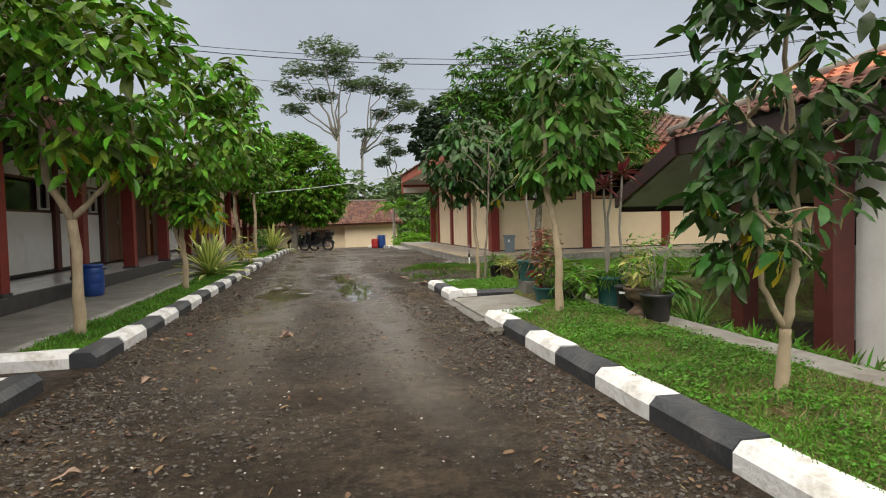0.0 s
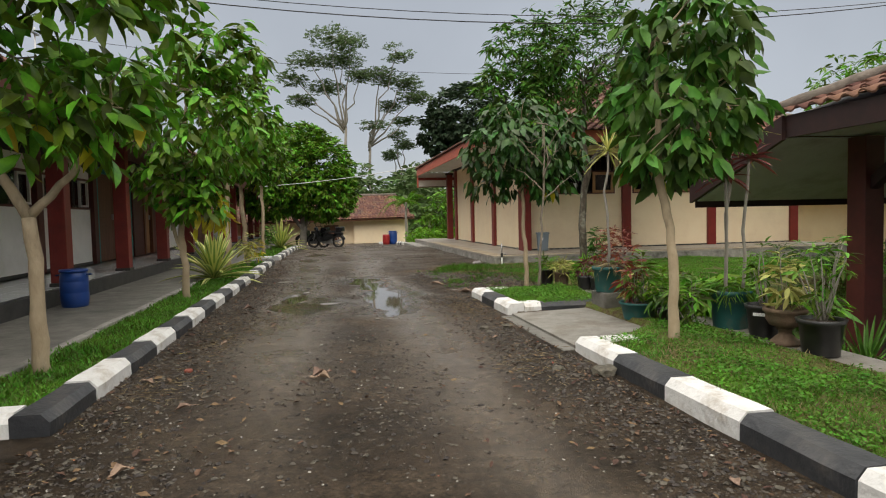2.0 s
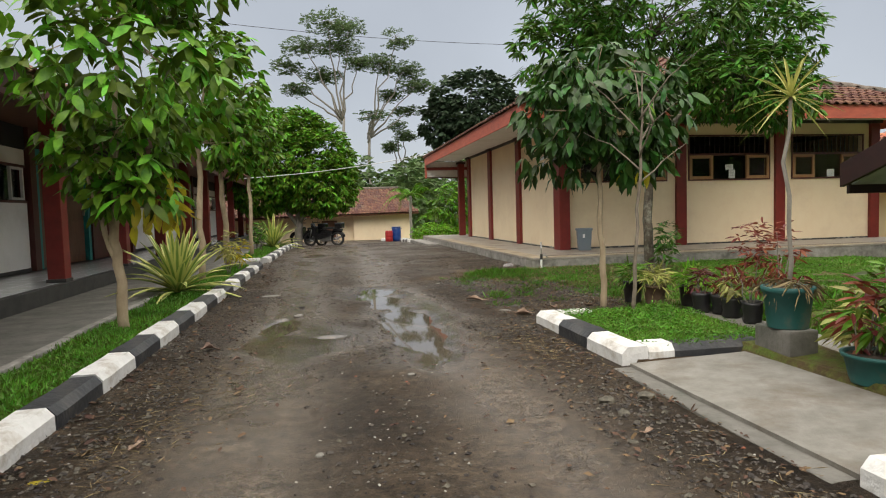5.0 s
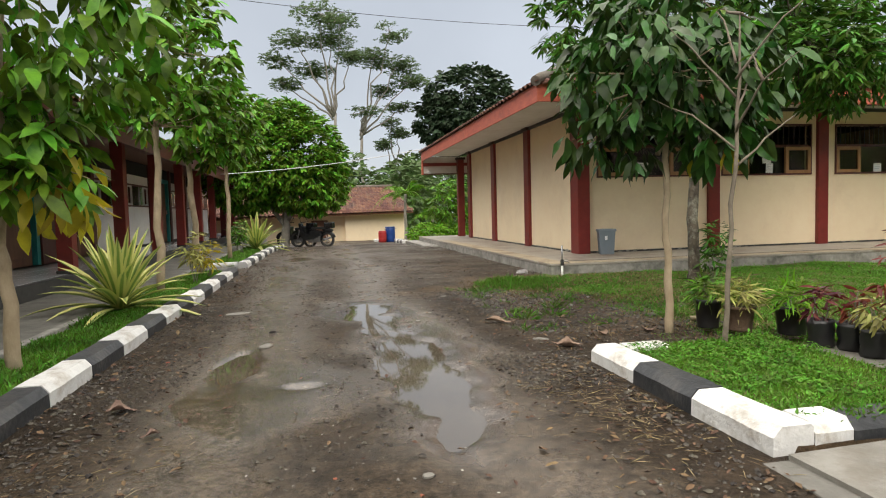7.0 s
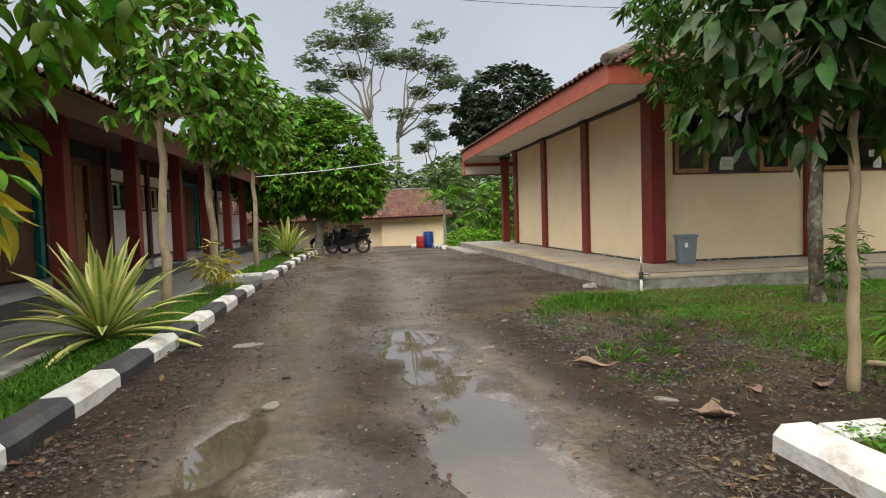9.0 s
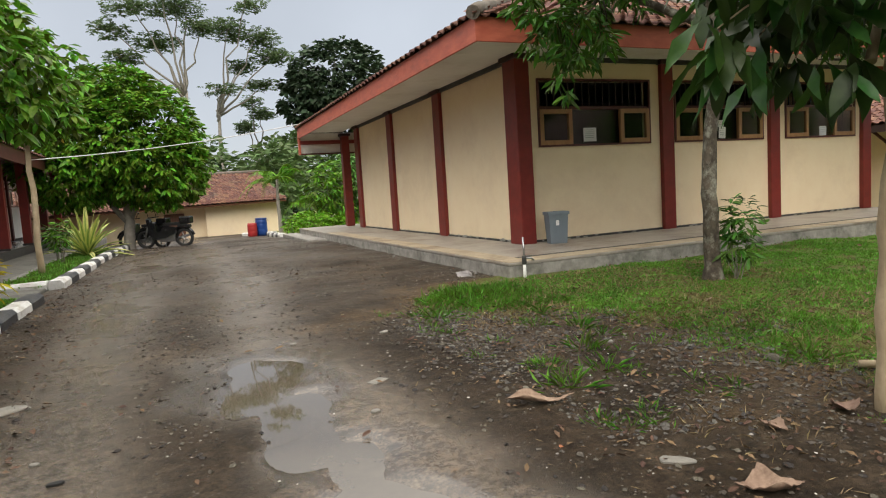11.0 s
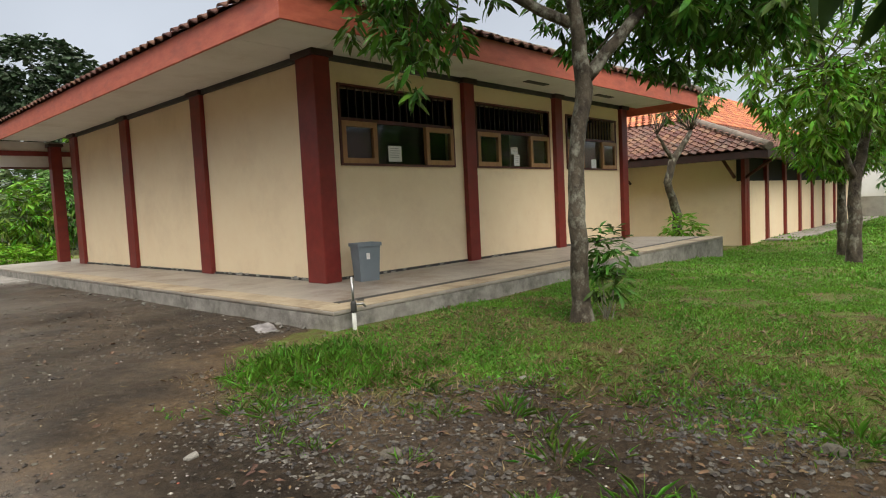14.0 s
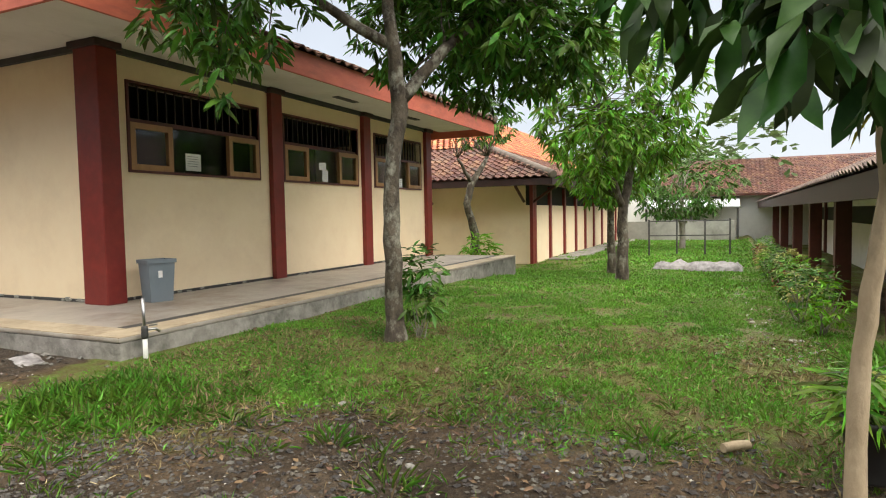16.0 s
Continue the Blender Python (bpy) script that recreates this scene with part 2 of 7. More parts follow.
LEAF_FAR_DARK = mat("distant_dark_leaf", (0.022, 0.045, 0.02), (0.045, 0.075, 0.034), 4, 0.7, island=0.4, trans=0.15)
# Distance haze is mixed into this leaf colour.
LEAF_AIRY = mat("haze_tinted_feathery_leaf", (0.085, 0.13, 0.055), (0.15, 0.21, 0.095), 4, 0.8, island=0.35, trans=0.5, spec=0.2)
LEAF_YELLOW = mat("yellow_leaf", (0.42, 0.36, 0.02), (0.6, 0.5, 0.03), 8, 0.5, island=0.3, trans=0.35)
LEAF_RED = mat("dark_red_leaf", (0.16, 0.03, 0.018), (0.26, 0.06, 0.03), 6, 0.5, island=0.4, trans=0.25)
LEAF_PURPLE = mat("purple_red_leaf", (0.10, 0.016, 0.022), (0.2, 0.04, 0.05), 6, 0.45, island=0.5, trans=0.25)
SPIKE_LEAF = mat("pale_striped_leaf", (0.30, 0.33, 0.08), (0.5, 0.46, 0.14), 6, 0.5, island=0.4, trans=0.25)
GRASS = mat("grass_blade", (0.075, 0.19, 0.016), (0.175, 0.355, 0.034), 2, 0.55, island=0.55, trans=0.3)
STRAW = mat("dry_grass", (0.26, 0.19, 0.10), (0.36, 0.28, 0.16), 6, 0.9, island=0.4)
DRY = mat("dry_brown_leaf", (0.065, 0.035, 0.019), (0.155, 0.088, 0.05), 7, 0.85, island=0.55, bump=0.2)
DRY_PALE = mat("pale_dry_leaf", (0.17, 0.105, 0.075), (0.29, 0.2, 0.145), 26, 0.75, rand=0.25, c3=(0.1, 0.055, 0.035), stain=0.8, stain_scale=14, bump=0.2)
STONE = mat("grey_road_stone", (0.024, 0.0195, 0.0155), (0.085, 0.07, 0.056), 30, 0.75, island=0.7, bump=0.2)
GRAVEL = mat("loose_grey_gravel", (0.035, 0.031, 0.027), (0.1, 0.091, 0.081), 30, 0.75, island=0.75, bump=0.2)
CHIP = mat("pale_stone_chip", (0.2, 0.185, 0.16), (0.38, 0.355, 0.32), 30, 0.8, island=0.4)
BRICK = mat("red_brick_crumb", (0.24, 0.075, 0.042), (0.33, 0.12, 0.07), 20, 0.85, island=0.3)
RUBBER = mat("black_rubber", (0.012, 0.012, 0.012), (0.022, 0.022, 0.022), 20, 0.75)
BIKE_BLACK = mat("black_gloss_plastic", (0.008, 0.008, 0.009), (0.012, 0.012, 0.013), 8, 0.2)
METAL = mat("dull_steel", (0.35, 0.35, 0.36), (0.45, 0.45, 0.46), 12, 0.35, metal=1.0)
PIPE = mat("white_pvc", (0.66, 0.66, 0.63), (0.74, 0.74, 0.71), 8, 0.45, c3=(0.4, 0.38, 0.33), stain=0.5, stain_scale=9)
CABLE = mat("black_cable", (0.02, 0.02, 0.02), None, 8, 0.6)
CABLE_WHITE = mat("white_cable", (0.6, 0.6, 0.6), None, 8, 0.6)
PLASTIC_RED = mat("red_plastic", (0.35, 0.02, 0.02), (0.42, 0.03, 0.03), 8, 0.45)
SHEET = mat("rumpled_grey_white_sheet", (0.1, 0.09, 0.09), (0.36, 0.34, 0.34), 9, 0.7, bump=0.5, bump_scale=14, c3=(0.3, 0.27, 0.23), stain=0.6)
ZINC = mat("pale_zinc_sheet", (0.5, 0.53, 0.56), (0.6, 0.63, 0.66), 5, 0.5, stretch=(8, 1, 1))


def glass_mat():
    m = bpy.data.materials.new("dark_window_glass")
    m.use_nodes = True
    b = m.node_tree.nodes["Principled BSDF"]
    b.inputs["Base Color"].default_value = (0.9, 0.95, 0.95, 1)
    b.inputs["Roughness"].default_value = 0.03
    b.inputs["Transmission Weight"].default_value = 1.0
    b.inputs["IOR"].default_value = 1.3
    return m


def water_mat():
    m = mat("muddy_water", (0.075, 0.06, 0.043), (0.12, 0.098, 0.072), 1.5, 0.03, spec=1.0)
    n, l = m.node_tree.nodes, m.node_tree.links
    n["Principled BSDF"].inputs["IOR"].default_value = 1.6
    wave = n.new("ShaderNodeTexNoise")
    wave.inputs["Scale"].default_value = 9
    bp = n.new("ShaderNodeBump")
    bp.inputs["Strength"].default_value = 0.02
    bp.inputs["Distance"].default_value = 0.01
    l.new(wave.outputs["Fac"], bp.inputs["Height"])
    l.new(bp.outputs["Normal"], n["Principled BSDF"].inputs["Normal"])
    return m


def ground_mat():
    """Wet dirt road that turns to turf where the mesh's grass value is high."""
    m = bpy.data.materials.new("wet_gravelly_earth_and_turf")
    m.use_nodes = True
    n, l = m.node_tree.nodes, m.node_tree.links
    b = n["Principled BSDF"]
    tc = n.new("ShaderNodeTexCoord")

    def tex(scale, detail=6, rough=0.65):
        t = n.new("ShaderNodeTexNoise")
        t.inputs["Scale"].default_value = scale
        t.inputs["Detail"].default_value = detail
        t.inputs["Roughness"].default_value = rough
        l.new(tc.outputs["Object"], t.inputs["Vector"])
        return t.outputs["Fac"]

    def ramp(fac, stops):
        r = n.new("ShaderNodeValToRGB")
        r.color_ramp.elements[0].position, r.color_ramp.elements[0].color = stops[0][0], (*stops[0][1], 1)
        r.color_ramp.elements[1].position, r.color_ramp.elements[1].color = stops[-1][0], (*stops[-1][1], 1)
        for p, c in stops[1:-1]:
            r.color_ramp.elements.new(p).color = (*c, 1)
        l.new(fac, r.inputs["Fac"])
        return r.outputs["Color"]

    def mix(a, c, fac, kind="MIX"):
        x = n.new("ShaderNodeMix")
        x.data_type, x.blend_type = "RGBA", kind
        l.new(a, x.inputs["A"])
        l.new(c, x.inputs["B"])
        if isinstance(fac, float):
            x.inputs["Factor"].default_value = fac
        else:
            l.new(fac, x.inputs["Factor"])
        return x.outputs["Result"]

    earth = ramp(tex(1.1), [(0.3, (0.02, 0.0138, 0.009)), (0.5, (0.056, 0.041, 0.0275)), (0.7, (0.13, 0.098, 0.068))])
    lane = n.new("ShaderNodeAttribute")
    lane.attribute_name = "track"
    smooth_mud = ramp(tex(2.3), [(0.3, (0.066, 0.051, 0.037)), (0.7, (0.145, 0.113, 0.082))])
    earth = mix(earth, smooth_mud, lane.outputs["Fac"])
    grain = ramp(tex(55, 4, 0.8), [(0.35, (0.35, 0.34, 0.33)), (0.55, (0.95, 0.94, 0.92)), (0.75, (1.7, 1.66, 1.6))])
    earth = mix(earth, grain, 0.75, "MULTIPLY")
    speck = n.new("ShaderNodeTexVoronoi")
    speck.inputs["Scale"].default_value = 30
    l.new(tc.outputs["Object"], speck.inputs["Vector"])
    coarse = ramp(tex(14, 5, 0.75), [(0.38, (0.3, 0.29, 0.28)), (0.62, (1.5, 1.46, 1.4))])
    earth = mix(earth, coarse, 0.7, "MULTIPLY")
    stones = ramp(speck.outputs["Distance"], [(0.16, (1, 1, 1)), (0.3, (0, 0, 0))])
    pale = ramp(speck.outputs["Color"], [(0.25, (0.014, 0.012, 0.01)), (0.55, (0.06, 0.05, 0.04)), (0.8, (0.21, 0.185, 0.155))])
    here = ramp(tex(3.2, 6, 0.7), [(0.42, (0, 0, 0)), (0.62, (0.85, 0.85, 0.85))])
    earth = mix(earth, pale, mix(stones, here, 1.0, "MULTIPLY"))
    rust = ramp(tex(1.7, 5, 0.6), [(0.5, (0, 0, 0)), (0.68, (0.4, 0.4, 0.4))])
    litter = ramp(tex(38, 5, 0.8), [(0.4, (0.028, 0.016, 0.009)), (0.7, (0.12, 0.075, 0.042))])
    earth = mix(earth, litter, rust)
    turf = ramp(tex(7), [(0.36, (0.11, 0.075, 0.037)), (0.47, (0.14, 0.135, 0.04)), (0.6, (0.13, 0.2, 0.034)), (0.75, (0.175, 0.26, 0.042))])
    turf = mix(turf, grain, 0.5, "MULTIPLY")
    at = n.new("ShaderNodeAttribute")
    at.attribute_name = "grass"
    between = ramp(at.outputs["Fac"], [(0.03, (0, 0, 0)), (0.2, (0.75, 0.75, 0.75)), (0.6, (0.75, 0.75, 0.75)), (0.85, (0, 0, 0))])
    patch = ramp(tex(2.6, 7, 0.7), [(0.36, (0, 0, 0)), (0.54, (1, 1, 1))])
    dead = ramp(tex(24, 6, 0.8), [(0.35, (0.055, 0.036, 0.02)), (0.55, (0.14, 0.092, 0.05)), (0.72, (0.25, 0.185, 0.105))])
    earth = mix(earth, dead, mix(between, patch, 1.0, "MULTIPLY"))
    edge = n.new("ShaderNodeMath")
    edge.operation = "ADD"
    l.new(at.outputs["Fac"], edge.inputs[0])
    sh = n.new("ShaderNodeMapRange")
    sh.inputs["To Min"].default_value, sh.inputs["To Max"].default_value = -0.45, 0.45
    l.new(tex(5), sh.inputs["Value"])
    l.new(sh.outputs["Result"], edge.inputs[1])
    cl = n.new("ShaderNodeMapRange")
    cl.inputs["From Min"].default_value, cl.inputs["From Max"].default_value = 0.4, 0.62
    l.new(edge.outputs["Value"], cl.inputs["Value"])
    l.new(mix(earth, turf, cl.outputs["Result"]), b.inputs["Base Color"])
    wet = n.new("ShaderNodeAttribute")
    wet.attribute_name = "wet"
    dry = n.new("ShaderNodeMapRange")
    dry.inputs["From Min"].default_value, dry.inputs["From Max"].default_value = 0.35, 0.7
    dry.inputs["To Min"].default_value, dry.inputs["To Max"].default_value = 0.42, 0.85
    l.new(tex(0.9), dry.inputs["Value"])
    rr = n.new("ShaderNodeMath")
    rr.operation = "SUBTRACT"
    rr.use_clamp = True
    l.new(dry.outputs["Result"], rr.inputs[0])
    l.new(wet.outputs["Fac"], rr.inputs[1])
    l.new(rr.outputs["Value"], b.inputs["Roughness"])
    gloss = n.new("ShaderNodeMapRange")
    gloss.inputs["From Max"].default_value = 0.5
    gloss.inputs["To Min"].default_value, gloss.inputs["To Max"].default_value = 0.16, 0.95
    l.new(wet.outputs["Fac"], gloss.inputs["Value"])
    l.new(gloss.outputs["Result"], b.inputs["Specular IOR Level"])
    bp = n.new("ShaderNodeBump")
    flat = n.new("ShaderNodeMapRange")
    flat.inputs["From Max"].default_value = 0.5
    flat.inputs["To Min"].default_value, flat.inputs["To Max"].default_value = 1.0, 0.12
    l.new(wet.outputs["Fac"], flat.inputs["Value"])
    l.new(flat.outputs["Result"], bp.inputs["Strength"])
    bp.inputs["Distance"].default_value = 0.024
    l.new(tex(70, 5, 0.75), bp.inputs["Height"])
    l.new(bp.outputs["Normal"], b.inputs["Normal"])
    return m


GLASS, WATER, GROUND = glass_mat(), water_mat(), ground_mat()

# ---- mesh helpers ----
def part(name, bm, material, parent=None, label=""):
    """Links a bmesh as one mesh object, under a thing or a part where one is given."""
    me = bpy.data.meshes.new(name)
    bm.to_mesh(me)
    bm.free()
    me.materials.append(material)
    ob = new(name, me)
    if parent:
        ob.parent = parent
    if label:
        ob["label"] = label
    return ob


def thing(name, label, category, at=(0, 0, 0), rz=0.0, group="", kind=""):
    ob = new(name)
    ob.empty_display_size = 0.1
    ob.matrix_basis = pose(*at, 0, 0, rz)
    return tagged(ob, label, category, group, kind)


def box(x0, x1, y0, y1, z0, z1, bevel=0.0, bm=None):
    bm = bm or bmesh.new()
    m = Matrix.LocRotScale(((x0 + x1) / 2, (y0 + y1) / 2, (z0 + z1) / 2), None, (abs(x1 - x0), abs(y1 - y0), abs(z1 - z0)))
    r = bmesh.ops.create_cube(bm, size=1, matrix=m)
    if bevel:
        edges = {e for v in r["verts"] for e in v.link_edges}
        bmesh.ops.bevel(bm, geom=list(edges), offset=bevel, segments=2, affect="EDGES", profile=0.6)
    return bm


def poly(points, thick, bm=None):
    """A slab: the polygon of points, thickened along its normal backwards."""
    bm = bm or bmesh.new()
    f = bm.faces.new([bm.verts.new(p) for p in points])
    f.normal_update()
    n = f.normal.copy()
    r = bmesh.ops.extrude_face_region(bm, geom=[f])
    for v in [g for g in r["geom"] if isinstance(g, bmesh.types.BMVert)]:
        v.co -= n * thick
    bmesh.ops.recalc_face_normals(bm, faces=bm.faces[:])
    return bm


def lathe(profile, seg=20, bm=None, at=(0, 0, 0)):
    """A turned shape from (radius, height) pairs."""
    bm = bm or bmesh.new()
    rings = []
    for r, z in profile:
        rings.append([bm.verts.new((at[0] + r * math.cos(a), at[1] + r * math.sin(a), at[2] + z)) for a in (2 * math.pi * i / seg for i in range(seg))])
    for a, b in zip(rings, rings[1:]):
        for i in range(seg):
            bm.faces.new((a[i], a[(i + 1) % seg], b[(i + 1) % seg], b[i])).smooth = True
    bm.faces.new(rings[0][::-1])
    bm.faces.new(rings[-1])
    return bm


def tube(points, radii, seg=8, bm=None):
    """A tapered pipe along points."""
    bm = bm or bmesh.new()
    pts = [Vector(p) for p in points]
    rings = []
    for i, p in enumerate(pts):
        d = (pts[min(i + 1, len(pts) - 1)] - pts[max(i - 1, 0)]).normalized()
        side = d.cross(Vector((0.31, 0.95, 0.05))).normalized()
        up = d.cross(side)
        rings.append([bm.verts.new(p + float(radii[i]) * (math.cos(a) * side + math.sin(a) * up)) for a in (2 * math.pi * k / seg for k in range(seg))])
    for a, b in zip(rings, rings[1:]):
        for k in range(seg):
            bm.faces.new((a[k], a[(k + 1) % seg], b[(k + 1) % seg], b[k])).smooth = True
    bm.faces.new(rings[0])
    bm.faces.new(rings[-1][::-1])
    bmesh.ops.recalc_face_normals(bm, faces=bm.faces[:])
    return bm


def mesh_np(name, verts, faces, material, parent=None, label="", smooth=True):
    """One mesh from arrays: verts (n, 3) and faces (m, k)."""
    me = bpy.data.meshes.new(name)
    n, m, k = len(verts), len(faces), faces.shape[1]
    me.vertices.add(n)
    me.vertices.foreach_set("co", np.ascontiguousarray(verts, dtype=np.float32).ravel())
    me.loops.add(m * k)
    me.loops.foreach_set("vertex_index", np.ascontiguousarray(faces, dtype=np.int32).ravel())
    me.polygons.add(m)
    me.polygons.foreach_set("loop_start", np.arange(0, m * k, k, dtype=np.int32))
    me.polygons.foreach_set("use_smooth", np.full(m, smooth))
    me.update(calc_edges=True)
    me.validate()
    me.materials.append(material)
    ob = new(name, me)
    if parent:
        ob.parent = parent
    if label:
        ob["label"] = label
    return ob


def value_noise(x, y, scale, seed):
    """Smooth noise from 0 to 1 on arrays."""
    rng = np.random.RandomState(seed)
    table = rng.rand(256, 256)
    u, v = (0.8 * x + 0.6 * y) * scale + 77.3, (0.8 * y - 0.6 * x) * scale + 31.7
    i, j = np.floor(u).astype(int), np.floor(v).astype(int)
    a, b = u - i, v - j
    a, b = a * a * (3 - 2 * a), b * b * (3 - 2 * b)
    g = lambda p, q: table[p % 256, q % 256]
    return (g(i, j) * (1 - a) + g(i + 1, j) * a) * (1 - b) + (g(i, j + 1) * (1 - a) + g(i + 1, j + 1) * a) * b


def smooth(e0, e1, x):
    t = np.clip((x - e0) / (e1 - e0), 0, 1)
    return t * t * (3 - 2 * t)


# ---- ground ----
PUDDLES = [(-0.82, 10.8, 0.15, 0.72, 0.1), (0.3, 13.2, 0.27, 0.6, 0.12), (0.47, 10.6, 0.27, 1.6, 0.02), (0.36, 12.2, 0.2, 0.6, 0.1), (-0.3, 10.15, 0.14, 0.06, 0.0)]


def in_right_verge(x, y):
    bed = (y > 6.4) & (y < 8.46) & (x > np.where(y < 7.0, 2.0 + 1.15 * (y - 6.47), 2.58))
    return (x > 1.76) & (x < 3.02) & (((y > -6) & (y < 6.42)) | ((y > 8.44) & (y < 10.16)) | bed)


def in_left_verge(x, y):
    return (x < -1.93) & (x > -2.58) & (y > 5.4) & ((y < 18.4) | (y > 19.8)) & (y < 31)


def low_terrace(x, y):
    """How far a place lies on the lower ground beside the far row of rooms."""
    return smooth(3.5, 4.3, x) * (1 - smooth(8.6, 9.9, y)) + smooth(6.5, 8.5, x) * smooth(8.6, 9.9, y) * (1 - smooth(10.0, 10.7, y))


def grass_value(x, y):
    edge = 2.75 - 1.1 * np.exp(-((y - 14.5) / 0.75) ** 2) + 0.55 * np.exp(-((y - 12.6) / 0.8) ** 2) + 0.4 * smooth(11.6, 10.3, y)
    lawn = smooth(-1.1, 1.5, x - edge - 0.9 * (value_noise(x, y, 1.3, 5) - 0.5) - 0.6 * (value_noise(x, y, 4.0, 15) - 0.5)) * (y > 9.0) * (1 - smooth(15.9, 16.1, y) * (x < 4.0))
    lawn = np.where((y > 16) & (x < 3.6), 0.0, lawn)
    verge = in_right_verge(x, y) | in_left_verge(x, y)
    rest = (x > 3.0) & (x < 3.9) & (y < 9.5)
    far = (x < -6) | (x > 16) | (y > 46) | ((y > 29) & (x > 3.6)) | (y < -8)
    g = np.maximum(lawn, np.where(verge, 0.95, 0.0))
    return np.maximum(g, np.where(far, 1.0, np.where(rest, 0.8, 0.0)))


def water_depth(x, y):
    d = np.zeros_like(x)
    warp = 0.5 * (value_noise(x, y, 3.2, 8) - 0.5) + 0.25 * (value_noise(x, y, 9, 9) - 0.5)
    for px, py, rx, ry, tilt in PUDDLES:
        u = (x - px) - tilt * (y - py)
        r = np.sqrt((u / rx) ** 2 + ((y - py) / ry) ** 2) + warp
        d = np.maximum(d, smooth(1.25, 0.45, r))
    return d


def sheen(x, y):
    """Soaked mud round the standing water."""
    s = np.zeros_like(x)
    for px, py, rx, ry in ((0.5, 10.6, 0.62, 2.3), (-0.35, 10.0, 0.8, 0.8), (0.3, 13.1, 0.6, 1.1)):
        s = np.maximum(s, smooth(1.2, 0.5, np.sqrt(((x - px) / rx) ** 2 + ((y - py) / ry) ** 2) + 0.7 * (value_noise(x, y, 2.4, 71) - 0.5)))
    return s


def ground_height(x, y):
    road = 0.014 * (value_noise(x, y, 0.9, 1) - 0.5) + 0.010 * (value_noise(x, y, 3.1, 2) - 0.5) + 0.006 * (value_noise(x, y, 11, 3) - 0.5) * (1 - 0.7 * sheen(x, y))
    z = 0.009 + road - 0.04 * water_depth(x, y)
    z = z - 0.42 * smooth(24, 42, y) - 0.6 * smooth(42, 70, y)
    z = np.where(in_right_verge(x, y), 0.10 + 0.03 * value_noise(x, y, 4, 4), z)
    z = np.where(in_left_verge(x, y), 0.05 + 0.03 * value_noise(x, y, 4, 4) - 0.42 * smooth(24, 42, y), z)
    z = z - 0.75 * low_terrace(x, y) - 0.3 * smooth(8.5, 15, x) * smooth(10.2, 10.9, y)
    z = z + 0.06 * grass_value(x, y) * (value_noise(x, y, 1.1, 6) - 0.4) * (x > 3.4) * (y > 10.5)
    return z


def axis(stops):
    out = []
    for a, b, s in stops:
        out.append(np.arange(a, b - 1e-6, s))
    return np.concatenate(out + [[stops[-1][1]]])


gx = axis([(-900, -300, 150), (-300, -60, 40), (-60, -8, 6), (-8, -2.7, 0.5), (-2.7, 4.4, 0.05), (4.4, 16, 0.2), (16, 40, 3), (40, 300, 40), (300, 900, 150)])
gy = axis([(-900, -300, 150), (-300, -40, 40), (-40, -6, 4), (-6, 1, 0.2), (1, 16, 0.05), (16, 32, 0.12), (32, 60, 1), (60, 300, 30), (300, 900, 150)])
GX, GY = np.meshgrid(gx, gy)
GZ = ground_height(GX, GY)
nx, ny = len(gx), len(gy)
idx = np.arange(nx * ny).reshape(ny, nx)
faces = np.stack([idx[:-1, :-1], idx[:-1, 1:], idx[1:, 1:], idx[1:, :-1]], -1).reshape(-1, 4)
ground = mesh_np("ground", np.stack([GX, GY, GZ], -1).reshape(-1, 3), faces, GROUND)
tagged(ground, "wet dark earth road with gravel merging into green lawn", "ground", kind="structure")
def track_value(x, y):
    """Where wheels have pressed the mud smooth."""
    w = 0.35 * (value_noise(x, y * 0.25, 1.2, 61) - 0.5)
    t = np.exp(-((x - 0.62 + w) / 0.36) ** 2) + np.exp(-((x + 0.72 + w) / 0.38) ** 2)
    return np.clip(t * (0.35 + 1.1 * value_noise(x, y * 0.4, 1.3, 62)) * smooth(3.0, 8.0, y + 3 * value_noise(x, y, 0.5, 63)) + 0.5 * smooth(14, 20, y) * value_noise(x, y, 0.8, 64), 0, 1) * (grass_value(x, y) < 0.3)


for key, field in (("track", track_value(GX, GY)), ("grass", grass_value(GX, GY)), ("wet", np.clip(0.7 * water_depth(GX, GY) + 0.36 * track_value(GX, GY) + 0.34 * sheen(GX, GY), 0, 0.72))):
    at = ground.data.attributes.new(key, "FLOAT", "POINT")
    at.data.foreach_set("value", field.astype(np.float32).ravel())

WATER_Z = -0.0065
for k, (px, py, rx, ry, tilt) in enumerate(PUDDLES):
    bm = bmesh.new()
    rim = []
    for i in range(40):
        a = 2 * math.pi * i / 40
        yy = 1.9 * ry * math.sin(a)
        rim.append(bm.verts.new((1.9 * rx * math.cos(a) + tilt * yy, yy, 0)))
    bm.faces.new(rim)
    ob = part("puddle", bm, WATER)
    ob.location = (px, py, WATER_Z - 0.0006 * k)
    tagged(ob, "shallow muddy rain puddle mirroring the grey sky", "puddle", "puddles on the road")

